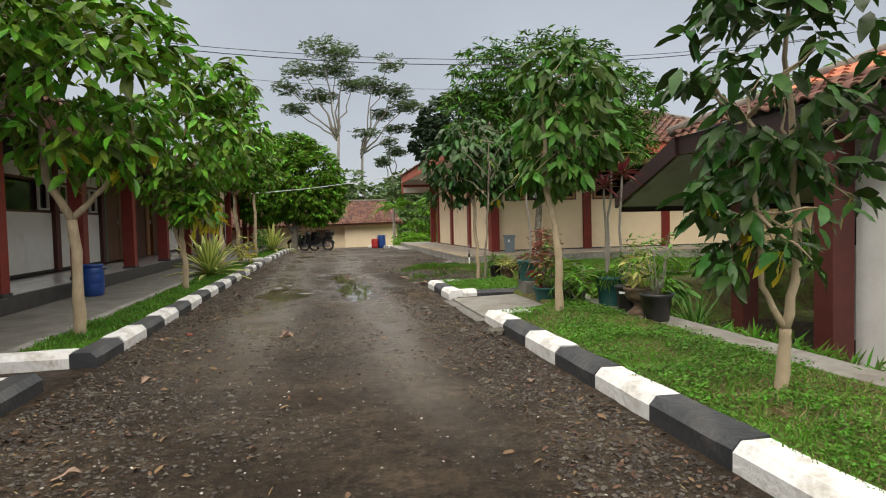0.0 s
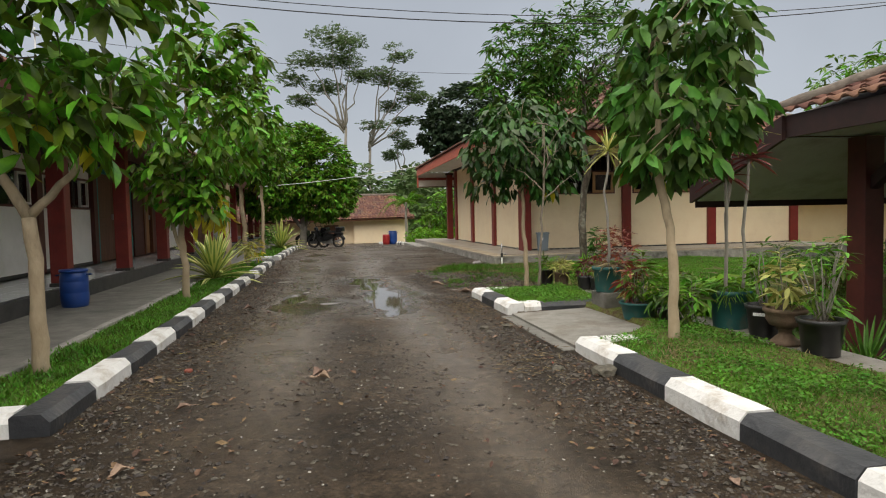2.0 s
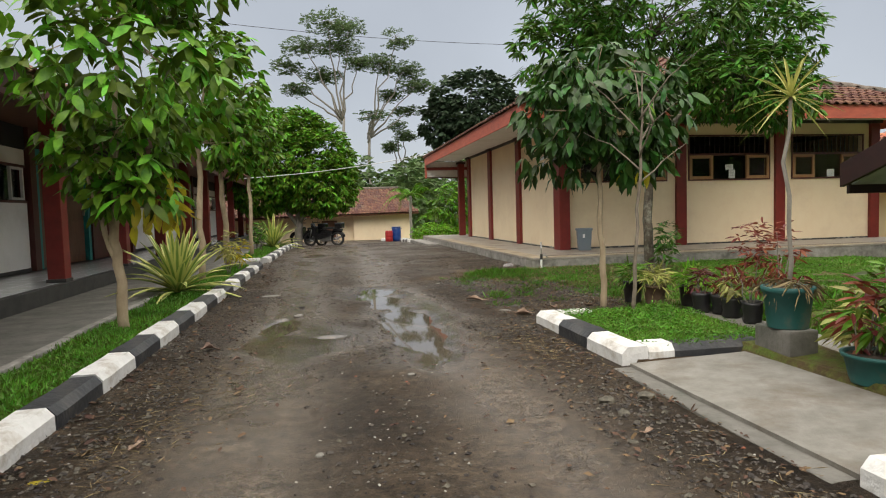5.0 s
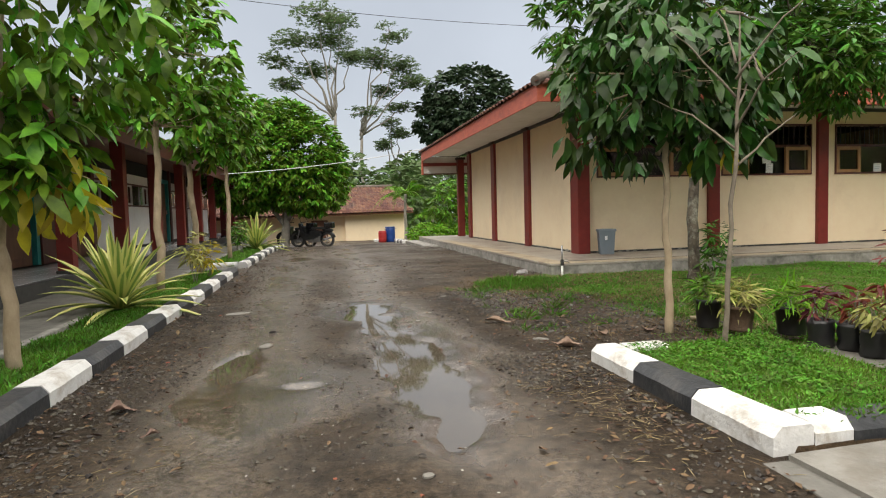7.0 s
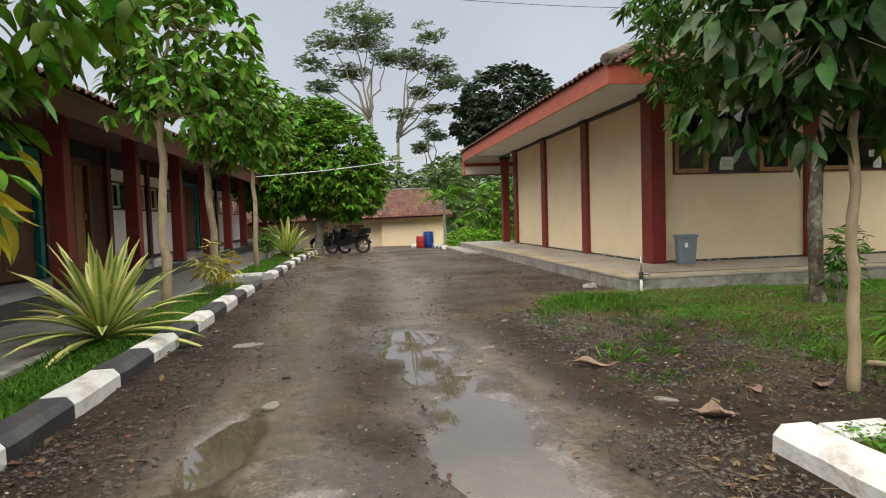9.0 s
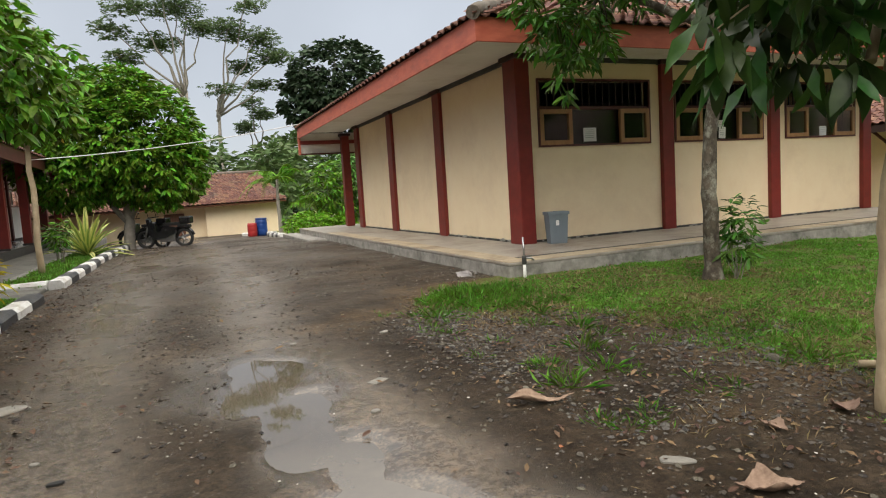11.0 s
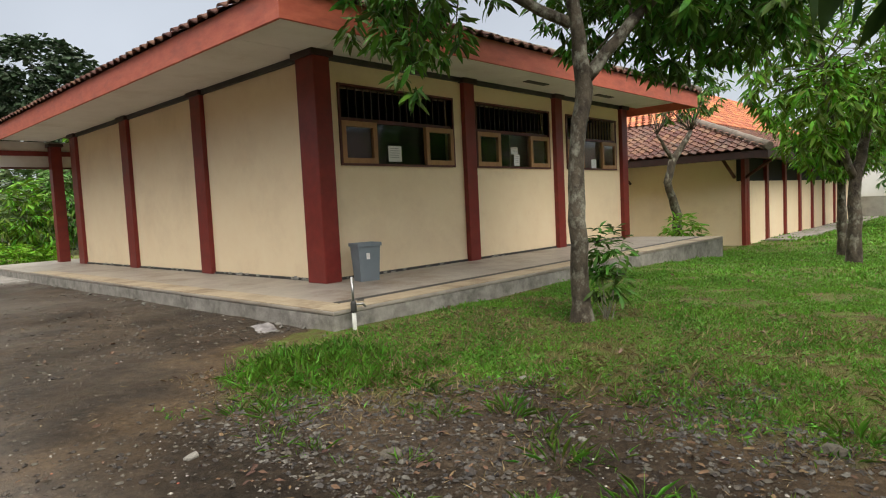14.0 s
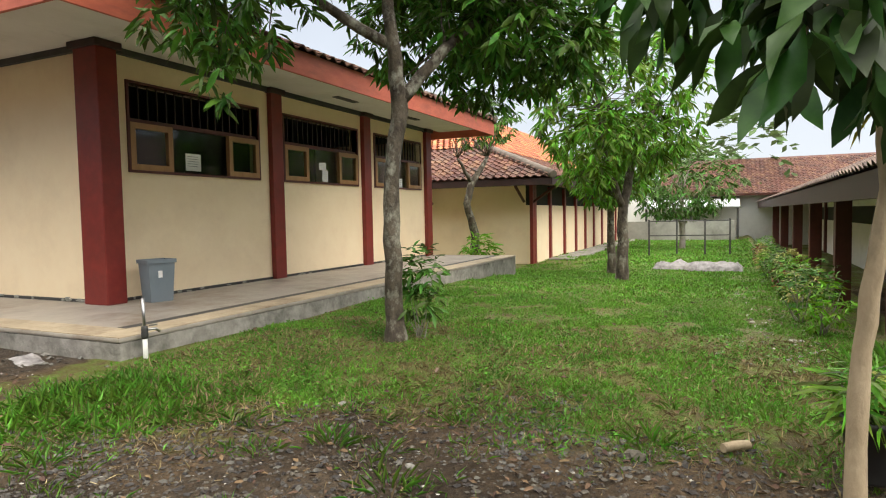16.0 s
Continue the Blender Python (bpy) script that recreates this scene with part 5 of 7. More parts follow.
def place_leaves(pos, way, size, shape, rng, roll=0.5):
    """Arrays of many leaves: each at pos, pointing along way, of that size."""
    v, f = shape
    way = way / np.linalg.norm(way, axis=1, keepdims=True)
    up = np.tile((0.0, 0.0, 1.0), (len(pos), 1)) + roll * rng.normal(size=(len(pos), 3))
    side = np.cross(up, way)
    side /= np.linalg.norm(side, axis=1, keepdims=True) + 1e-9
    nrm = np.cross(way, side)
    V = pos[:, None, :] + size[:, None, None] * (v[None, :, 0, None] * way[:, None, :] + v[None, :, 1, None] * side[:, None, :] + v[None, :, 2, None] * nrm[:, None, :])
    F = f[None] + (np.arange(len(pos)) * len(v))[:, None, None]
    return V.reshape(-1, 3), F.reshape(-1, 3)


def crown_tips(blobs, count, rng, hollow=0.35):
    """Tips of twigs inside a set of ellipsoids (centre, radii), and the way out from each centre."""
    weights = np.array([b[1][0] * b[1][1] * b[1][2] for b in blobs]) ** 0.75
    pick = rng.choice(len(blobs), count, p=weights / weights.sum())
    d = rng.normal(size=(count, 3))
    d /= np.linalg.norm(d, axis=1, keepdims=True)
    r = (hollow ** 3 + (1 - hollow ** 3) * rng.rand(count)) ** (1 / 3)
    c = np.array([b[0] for b in blobs])[pick]
    s = np.array([b[1] for b in blobs])[pick]
    return c + d * s * r[:, None], d


def whorls(tips, out, per, size, spread, sag, shape, rng, var=0.3):
    """Leaves in a ring round each tip."""
    n = len(tips)
    a = rng.rand(n, 1) * 6.28 + np.arange(per)[None] * 6.28 / per + rng.normal(scale=0.3, size=(n, per))
    el = rng.normal(scale=0.25, size=(n, per)) - sag
    way = np.stack([np.cos(a), np.sin(a), np.tan(np.clip(el, -1.35, 1.2))], -1)
    way = way / np.linalg.norm(way, axis=2, keepdims=True) + spread * out[:, None, :]
    pos = np.repeat(tips[:, None, :], per, 1) + rng.normal(scale=0.12 * size, size=(n, per, 3))
    sz = size * (1 + var * rng.uniform(-1, 1, size=(n, per)))
    return place_leaves(pos.reshape(-1, 3), way.reshape(-1, 3), sz.ravel(), shape, rng)


def bent(p, q, n, rng, sway):
    P, Q = np.array(p, float), np.array(q, float)
    t = np.linspace(0, 1, n)[:, None]
    j = rng.normal(scale=sway, size=(n, 3)) * np.sin(np.pi * t)
    return (P + (Q - P) * t + j).tolist()


def tree(name, label, base, limbs, blobs, leaf_mat, bark, tips, per, size, shape, seed, sag=0.4, spread=0.5, twig_n=40, yellow=0, category="tree", hollow=0.35, twig_r=0.006, group="", yellow_at=None):
    """A tree: limbs are (points, radii) from the ground up; blobs say where its crown is; the rest is grown."""
    rng = np.random.RandomState(seed)
    t = thing(name, label, category, base, group=group)
    o = np.array(base)
    for i, (pts, radii) in enumerate(limbs):
        fine, rr = [], []
        for (p, q), (ra, rb) in zip(zip(pts, pts[1:]), zip(radii, radii[1:])):
            seg = bent(p, q, 5, rng, 0.014 * np.linalg.norm(np.subtract(q, p)) + 0.002)
            fine += seg[:-1]
            rr += list(np.linspace(ra, rb, 5)[:-1] * (1 + 0.06 * rng.uniform(-1, 1, 4)))
        fine.append(pts[-1])
        rr.append(radii[-1])
        part("trunk" if i == 0 else "limb", tube(fine, rr, 10), bark, t)
    tip, out = crown_tips(blobs, tips, rng, hollow)
    ends = np.array([l[0][-1] for l in limbs] + [l[0][len(l[0]) // 2] for l in limbs if len(l[0]) > 2 and l[0][len(l[0]) // 2][2] > 0.5 * limbs[0][0][-1][2]])
    bm = bmesh.new()
    for i in rng.choice(tips, min(twig_n, tips), replace=False):
        e = ends[np.argmin(np.linalg.norm(ends - tip[i], axis=1))]
        tube(bent(e, tip[i], 5, rng, 0.04 * np.linalg.norm(e - tip[i])), np.linspace(twig_r * 2.2, twig_r * 0.5, 5), 5, bm)
    part("branchwork", bm, bark, t)["kind"] = "stuff"
    V, F = whorls(tip, out, per, size, spread, sag, shape, rng)
    mesh_np("crown", V, F, leaf_mat, t)
    if yellow:
        k = rng.choice(tips, yellow)
        low = tip[np.argsort(tip[:, 2])[: max(yellow * 3, 4)]]
        k = rng.choice(len(low), yellow)
        d = np.stack([rng.normal(size=yellow), rng.normal(size=yellow), -1.2 * np.ones(yellow)], -1)
        spots = low[k] if yellow_at is None else np.array(yellow_at) + rng.normal(scale=0.12, size=(yellow, 3))
        V, F = place_leaves(spots, d, np.full(yellow, size * 1.15), shape, rng)
        mesh_np("yellow_foliage", V, F, LEAF_YELLOW, t, "yellowing leaves")
    return t


BROAD = leaf_shape(0.40, 0.35, 0.25, 0.012)
NARROW = leaf_shape(0.24, 0.25, 0.3)
WAVY = leaf_shape(0.36, 0.3, 0.22, 0.035)
SAP = "young tree with large drooping green leaves on a pale trunk"
G = "young trees along the lane"
tree("tree", SAP, (-2.36, 6.6, 0.1), [([(0, 0, -0.1), (-0.02, 0, 0.5), (-0.04, -0.02, 1.1)], [0.062, 0.05, 0.045]), ([(-0.04, -0.02, 1.1), (-0.24, -0.05, 1.5), (-0.27, -0.1, 2.3), (-0.3, -0.1, 2.9)], [0.04, 0.032, 0.026, 0.012]), ([(-0.04, -0.02, 1.1), (0.25, 0, 1.4), (0.5, 0.05, 1.9)], [0.035, 0.024, 0.012])],
     [((0.1, -0.05, 2.65), (1.05, 1.0, 0.85)), ((-0.45, -0.3, 3.0), (0.9, 0.9, 0.6)), ((0.2, 0, 1.9), (0.75, 0.7, 0.45)), ((-0.6, -1.1, 2.6), (0.5, 0.6, 0.3))], LEAF_YOUNG, BARK_PALE, 420, 5, 0.2, BROAD, 11, yellow=8, group=G)
tree("tree", "young tree with drooping green and yellowing leaves on pale trunk", (-2.27, 10.9, 0.1), [([(0, 0, -0.1), (-0.04, 0, 0.6), (-0.03, 0, 1.1), (0.0, 0, 2.0), (0.1, 0, 2.9)], [0.05, 0.045, 0.04, 0.03, 0.01]), ([(-0.04, 0, 0.55), (-0.16, 0.03, 1.0), (-0.3, 0.05, 1.6)], [0.03, 0.024, 0.01])],
     [((0.1, 0, 2.55), (1.05, 1.0, 0.95)), ((0.55, 0, 3.4), (0.7, 0.6, 0.45)), ((-0.05, 0, 1.65), (0.65, 0.6, 0.4)), ((0.2, -0.1, 1.3), (0.4, 0.4, 0.3))], LEAF_YOUNG, BARK_PALE, 400, 5, 0.2, BROAD, 12, yellow=26, group=G, yellow_at=(0.36, -0.1, 1.2))
tree("tree", SAP, (-2.45, 15.7, 0.1), [([(0, 0, -0.1), (0.02, 0, 1.2), (0.05, 0, 2.3), (0.2, 0, 3.4)], [0.06, 0.05, 0.04, 0.012]), ([(0.04, 0, 2.1), (-0.3, 0, 2.8)], [0.03, 0.01])],
     [((0.25, 0, 3.2), (1.0, 1.0, 0.8)), ((0.2, 0, 2.55), (0.8, 0.8, 0.45)), ((0.5, 0.1, 3.8), (0.6, 0.6, 0.4))], LEAF_YOUNG, BARK_PALE, 300, 6, 0.19, BROAD, 13, yellow=3, group=G)
tree("tree", SAP, (-2.33, 18.25, 0.1), [([(0, 0, -0.1), (-0.1, 0, 1.2), (-0.16, 0, 2.2), (0.1, 0, 3.2)], [0.07, 0.055, 0.045, 0.012])],
     [((0.25, 0, 2.95), (0.8, 0.8, 0.8)), ((0.3, 0, 2.35), (0.7, 0.7, 0.4))], LEAF_YOUNG, BARK_PALE, 300, 6, 0.19, BROAD, 14, yellow=3, group=G)
tree("tree", SAP, (-2.33, 22.1, 0.1), [([(0, 0, -0.1), (0.02, 0, 1.2), (0.0, 0, 2.4), (0.1, 0, 3.4)], [0.06, 0.05, 0.04, 0.012])],
     [((0.15, 0, 3.35), (0.9, 0.9, 0.95)), ((0.2, 0, 2.7), (0.75, 0.75, 0.4))], LEAF_YOUNG, BARK_PALE, 320, 6, 0.19, BROAD, 15, yellow=3, group=G)
tree("tree", "young forked tree with very large green leaves on the verge", (2.42, 2.98, 0.1), [([(0, 0, -0.1), (0.02, 0, 0.2), (0.03, 0, 0.36)], [0.04, 0.034, 0.032]), ([(0.03, 0, 0.36), (-0.1, 0.02, 0.6), (-0.14, 0, 1.0), (-0.2, 0, 1.5)], [0.02, 0.015, 0.011, 0.005]), ([(0.03, 0, 0.36), (0.1, 0, 0.7), (0.08, 0, 1.3), (0.05, 0, 2.3)], [0.027, 0.024, 0.02, 0.008])],
     [((0.0, 0, 1.75), (0.55, 0.55, 0.65)), ((-0.05, 0, 1.1), (0.5, 0.4, 0.35)), ((-0.05, 0, 2.3), (0.5, 0.5, 0.35)), ((-0.05, -0.02, 0.75), (0.4, 0.3, 0.15))], LEAF_BROAD, BARK_PALE, 170, 5, 0.165, WAVY, 16, yellow=9, spread=0.4, group=G)
tree("tree", SAP, (2.43, 6.3, 0.1), [([(0, 0, -0.1), (0.01, 0, 0.4), (-0.02, 0, 0.9), (-0.12, 0, 1.3), (-0.14, 0, 2.4)], [0.05, 0.04, 0.036, 0.032, 0.012]), ([(-0.1, 0, 1.3), (0.2, 0, 1.9)], [0.025, 0.008])],
     [((0.1, 0, 1.98), (0.6, 0.56, 0.6)), ((0.15, 0, 2.5), (0.55, 0.5, 0.35)), ((-0.05, 0, 1.5), (0.42, 0.4, 0.2))], LEAF_DEEP, BARK_PALE, 240, 5, 0.175, BROAD, 17, sag=0.7, yellow=3, group=G)
tree("tree", SAP, (2.7, 10.95, 0.02), [([(0, 0, -0.1), (-0.01, -0.01, 0.6), (-0.06, -0.05, 1.0), (-0.07, -0.08, 1.6), (-0.05, 0, 2.2)], [0.037, 0.032, 0.03, 0.025, 0.012]), ([(-0.1, 0, 1.5), (0.25, 0.1, 2.1)], [0.022, 0.008])],
     [((0.0, 0.0, 2.15), (1.0, 0.85, 0.5)), ((0.1, 0.05, 2.6), (0.75, 0.65, 0.32)), ((-0.4, 0.1, 1.62), (0.4, 0.35, 0.3)), ((0.3, -0.3, 1.62), (0.35, 0.3, 0.25))], LEAF_BROAD, BARK_PALE, 330, 5, 0.2, WAVY, 18, sag=0.75, yellow=3, group=G)
tree("sapling", "thin sapling with bare grey twigs beside the verge", (2.58, 10.05, 0.1), [([(0, 0, -0.1), (0.04, 0, 0.6), (0.1, 0, 1.4), (0.12, 0, 2.3)], [0.021, 0.017, 0.014, 0.005])] + [([(0.09, 0, 1.25 + 0.12 * i), (0.1 + 0.3 * math.cos(2.3 * i), 0.3 * math.sin(2.3 * i), 1.5 + 0.14 * i), (0.1 + 0.5 * math.cos(2.3 * i + 0.3), 0.5 * math.sin(2.3 * i), 1.62 + 0.16 * i)], [0.01, 0.006, 0.002]) for i in range(7)],
     [((0.12, 0, 2.1), (0.3, 0.3, 0.3))], LEAF_YOUNG, BARK_TWIG, 6, 3, 0.12, NARROW, 19, twig_n=6, category="sapling")
tree("mango_tree", "mango tree with lichen-spotted trunk and dense dark leaves", (4.96, 14.06, 0.0), [([(0, 0, -0.1), (0.02, 0, 0.15), (-0.02, 0, 0.9), (0.02, 0, 1.5), (0.1, -0.05, 2.05), (0.0, -0.05, 2.6), (0.1, 0.1, 3.9)], [0.13, 0.085, 0.074, 0.067, 0.078, 0.058, 0.03]), ([(0.08, -0.05, 2.1), (0.4, -0.35, 2.6), (1.0, -0.8, 3.2)], [0.06, 0.05, 0.02]), ([(0.0, 0, 2.6), (-0.7, 0.7, 3.1), (-1.2, 1.0, 3.4)], [0.05, 0.035, 0.015])],
     [((0.4, 0.1, 4.3), (1.9, 1.7, 1.2)), ((-0.9, 0.9, 3.15), (0.85, 0.8, 0.5)), ((1.3, -0.7, 3.1), (1.1, 0.9, 0.65)), ((1.7, 0.4, 3.2), (1.0, 0.9, 0.7)), ((-0.95, 0.9, 2.65), (0.45, 0.42, 0.3)), ((-0.6, 1.6, 3.0), (0.75, 0.5, 0.4)), ((0.9, -1.1, 2.95), (0.8, 0.7, 0.5)), ((1.6, -1.0, 2.8), (0.8, 0.7, 0.5)), ((-1.05, 0.85, 2.25), (0.18, 0.18, 0.25)), ((2.3, -0.2, 2.7), (0.7, 0.6, 0.35)), ((-1.5, -0.1, 3.6), (0.9, 0.8, 0.7)), ((2.1, 0.3, 3.9), (1.3, 1.2, 0.9)), ((-1.0, 0.1, 4.5), (1.0, 1.0, 0.8))], LEAF_MANGO, BARK_MANGO, 2000, 9, 0.175, NARROW, 20, sag=0.35, twig_n=90, hollow=0.5)
tree("mango_tree", "leaning mango tree with bright new leaves on the lawn", (11.55, 13.12, -0.12), [([(0, 0, -0.2), (0.02, 0, 0.5), (0.15, 0, 1.3), (0.4, -0.1, 2.0), (0.8, -0.5, 3.1)], [0.13, 0.1, 0.085, 0.07, 0.03]), ([(0.15, 0, 1.3), (-0.3, 0.2, 2.2), (-0.6, 0.3, 3.0)], [0.06, 0.04, 0.02])],
     [((0.1, 0.1, 3.4), (1.8, 1.6, 1.5)), ((-0.6, 0.3, 2.5), (1.0, 0.9, 0.6)), ((0.8, -0.4, 2.6), (1.0, 0.9, 0.7)), ((-0.7, 0.4, 1.95), (0.5, 0.45, 0.3))], LEAF_LAWN, BARK_MANGO, 700, 8, 0.2, NARROW, 21, sag=0.5, twig_n=60)
tree("mango_tree", "slim mango tree further down the lawn", (14.7, 13.85, -0.25), [([(0, 0, -0.2), (-0.02, 0, 0.8), (-0.05, 0, 1.6), (0, 0.1, 3.0)], [0.11, 0.09, 0.07, 0.03])],
     [((0, 0, 2.7), (1.3, 1.3, 1.1)), ((-0.2, 0, 1.9), (0.8, 0.8, 0.4))], LEAF_LAWN, BARK_MANGO, 420, 8, 0.19, NARROW, 22, sag=0.5)
tree("tree", "dark leafy tree at the far end of the lawn", (24.5, 13.0, -0.35), [([(0, 0, -0.2), (0, 0, 1.0), (0.1, 0, 2.2)], [0.12, 0.1, 0.05]), ([(0, 0, 0.9), (-0.5, 0.4, 2.0)], [0.07, 0.03]), ([(0, 0, 0.9), (0.3, -0.6, 2.0)], [0.07, 0.03])],
     [((0, 0, 2.6), (1.9, 2.1, 1.3)), ((0, 0.2, 1.7), (1.4, 1.6, 0.5))], LEAF_DEEP, BARK_FAR, 420, 6, 0.26, NARROW, 23, twig_n=30)
tree("tree", "leaning bare-trunked tree beside the cream block", (14.9, 17.3, -0.3), [([(0, 0, -0.2), (0.1, 0, 0.9), (-0.2, 0.1, 1.7), (-0.1, 0, 2.2), (0.5, -0.2, 2.9)], [0.13, 0.11, 0.09, 0.09, 0.05]), ([(-0.1, 0, 2.2), (-0.5, 0.2, 2.8)], [0.06, 0.03])],
     [((0.3, -0.1, 3.9), (1.0, 1.0, 0.8))], LEAF_MANGO, BARK_MANGO, 110, 7, 0.2, NARROW, 24, twig_n=30)
tree("tree", "broad dense round-crowned tree beside the lane", (-1.5, 31.5, -0.2), [([(0, 0, -0.2), (0.05, 0, 0.7), (0.1, 0, 1.6), (0.2, 0, 3.2)], [0.2, 0.16, 0.13, 0.05]), ([(0.05, 0, 0.9), (-0.9, 0, 2.2)], [0.1, 0.04]), ([(0.1, 0, 1.0), (1.0, -0.3, 2.4)], [0.1, 0.04])],
     [((0.3, 0, 3.5), (2.2, 2.2, 2.0)), ((-1.4, -0.2, 3.0), (1.6, 1.7, 1.6)), ((1.1, -0.4, 2.6), (1.5, 1.5, 1.3)), ((0.0, 0.0, 4.9), (1.4, 1.4, 0.9))], LEAF_LAWN, BARK_FAR, 2800, 8, 0.24, leaf_shape(0.36, 0.3, 0.2), 25, sag=0.3, spread=0.8, hollow=0.72, twig_n=40)

# tall airy trees and woods far behind
def airy_tree(base, height, seed, layers):
    rng = np.random.RandomState(seed)
    t = thing("tree", "tall airy tree with flat layered crown behind the shed", "tree", base)
    part("trunk", tube(bent((0, 0, -2), (0.03 * height, 0, height * 0.62), 8, rng, 0.15), np.linspace(0.24, 0.11, 8), 8), BARK_FAR, t)
    tips = []
    root = np.array((0.03 * height, 0, height * 0.62))
    for i, (dx, dz, rx, rz) in enumerate(layers):
        c = np.array((dx, rng.uniform(-1.5, 1.5), dz))
        s = np.array((0.02 * height, 0, min(height * 0.6, 0.25 * height + 0.45 * dz)))
        part("limb", tube(bent(s, c, 7, rng, 0.2), np.linspace(0.1, 0.03, 7), 6), BARK_FAR, t)
        n = int(190 * rx)
        d = rng.normal(size=(n, 3))
        d /= np.linalg.norm(d, axis=1, keepdims=True)
        p = c + d * np.array((rx * 1.1, rx * 1.1, rz * 1.5)) * rng.rand(n, 1) ** 0.5
        keep = value_noise(p[:, 0] * 1.0 + p[:, 1], p[:, 2] * 2.0, 0.9, seed) > 0.34
        tips.append(p[keep])
        bm = bmesh.new()
        for q in p[:14]:
            tube(bent(c, q, 4, rng, 0.08), [0.03, 0.02, 0.014, 0.008], 4, bm)
        part("branchwork", bm, BARK_FAR, t)["kind"] = "stuff"
    tip = np.concatenate(tips)
    V, F = whorls(tip, np.zeros_like(tip), 7, 0.24, 0.0, 0.05, simple_leaf(0.42, 0.1), rng)
    mesh_np("crown", V, F, LEAF_AIRY, t)


airy_tree((1.1, 60, -0.9), 17.0, 31, [(-0.6, 18.2, 2.2, 0.7), (1.2, 18.6, 1.6, 0.6), (-2.6, 16.2, 1.9, 0.6), (0.3, 16.6, 2.0, 0.7), (-4.2, 14.8, 1.4, 0.5), (-1.2, 14.2, 1.8, 0.5), (-3.4, 12.6, 1.3, 0.4), (1.8, 14.9, 1.3, 0.5)])
airy_tree((3.4, 61, -0.9), 14.5, 32, [(3.0, 17.2, 1.5, 0.6), (1.6, 15.4, 1.8, 0.6), (3.6, 14.6, 1.8, 0.6), (4.6, 13.2, 1.6, 0.5), (0.6, 10.6, 1.6, 0.3), (4.2, 11.4, 1.6, 0.3), (2.3, 12.6, 1.2, 0.4)])
airy_tree((7.0, 66, -0.9), 8.0, 33, [(0.0, 10.6, 1.0, 0.5), (0.5, 9.4, 1.2, 0.4), (-0.6, 8.6, 1.0, 0.4)])
tree("tree", "large dark dome-shaped tree far behind the cream block", (13.6, 62, -0.9), [([(0, 0, -1), (0, 0, 4), (0, 0, 8)], [0.5, 0.4, 0.2])],
     [((0.2, 0, 11.6), (4.2, 4.0, 3.5)), ((-2.4, 0, 10.4), (2.6, 2.5, 2.4)), ((2.5, 0, 10.8), (2.8, 2.5, 2.6)), ((0, 0, 8.6), (3.6, 3.0, 1.8))], LEAF_FAR_DARK, BARK_FAR, 1700, 6, 0.55, simple_leaf(0.55, 0.2), 34, hollow=0.8, spread=0.7, twig_n=20)
tree("tree", "light green tree rising behind the cream roof", (10.5, 38, -0.5), [([(0, 0, -0.5), (0, 0, 3), (0, 0, 5.5)], [0.15, 0.12, 0.05])],
     [((-0.6, 0, 5.9), (1.0, 1.0, 0.8)), ((-1.3, 0, 5.0), (1.0, 1.0, 0.7)), ((0.6, 0, 5.2), (1.2, 1.0, 0.8))], LEAF_BRIGHT, BARK_FAR, 180, 7, 0.4, NARROW, 35, twig_n=20)
rng = np.random.RandomState(36)
blobs = []
for i in range(95):
    x = rng.uniform(-45, 60)
    y = rng.uniform(52, 74)
    h = rng.uniform(3.3, 5.6) + 1.3 * smooth(3, 14, np.array([x]))[0]
    blobs.append(((x, y, h - 2.6), (rng.uniform(2, 3.6), 2.4, 2.9)))
    blobs.append(((x + rng.uniform(-1, 1), y, h - 0.6), (rng.uniform(1.0, 1.9), 1.4, 1.2)))
tip, out = crown_tips(blobs, 9000, rng, 0.8)
V, F = whorls(tip, out, 5, 0.62, 0.7, 0.2, simple_leaf(0.5, 0.2), rng)
tagged(mesh_np("woods", V, F, LEAF_FAR), "green wooded hillside behind the shed", "woods", kind="stuff")
blobs = [((rng.uniform(-30, 70), rng.uniform(72, 90), 1.5), (4, 3, 4.5)) for i in range(45)]
tip, out = crown_tips(blobs, 3200, rng, 0.7)
V, F = whorls(tip, out, 5, 0.9, 0.7, 0.2, simple_leaf(0.55, 0.2), rng)
tagged(mesh_np("woods", V, F, LEAF_FAR_DARK), "darker woods further up the slope", "woods", kind="stuff")
blobs = [((rng.uniform(34, 60), rng.uniform(10, 34), rng.uniform(1, 4)), (3, 3, 3)) for i in range(26)] + [((rng.uniform(-24, -12), rng.uniform(0, 60), 3), (3, 4, 3)) for i in range(18)]
tip, out = crown_tips(blobs, 3600, rng, 0.7)
V, F = whorls(tip, out, 5, 0.6, 0.7, 0.2, simple_leaf(0.5, 0.2), rng)
tagged(mesh_np("woods", V, F, LEAF_FAR), "trees beyond the roofs", "woods", kind="stuff")


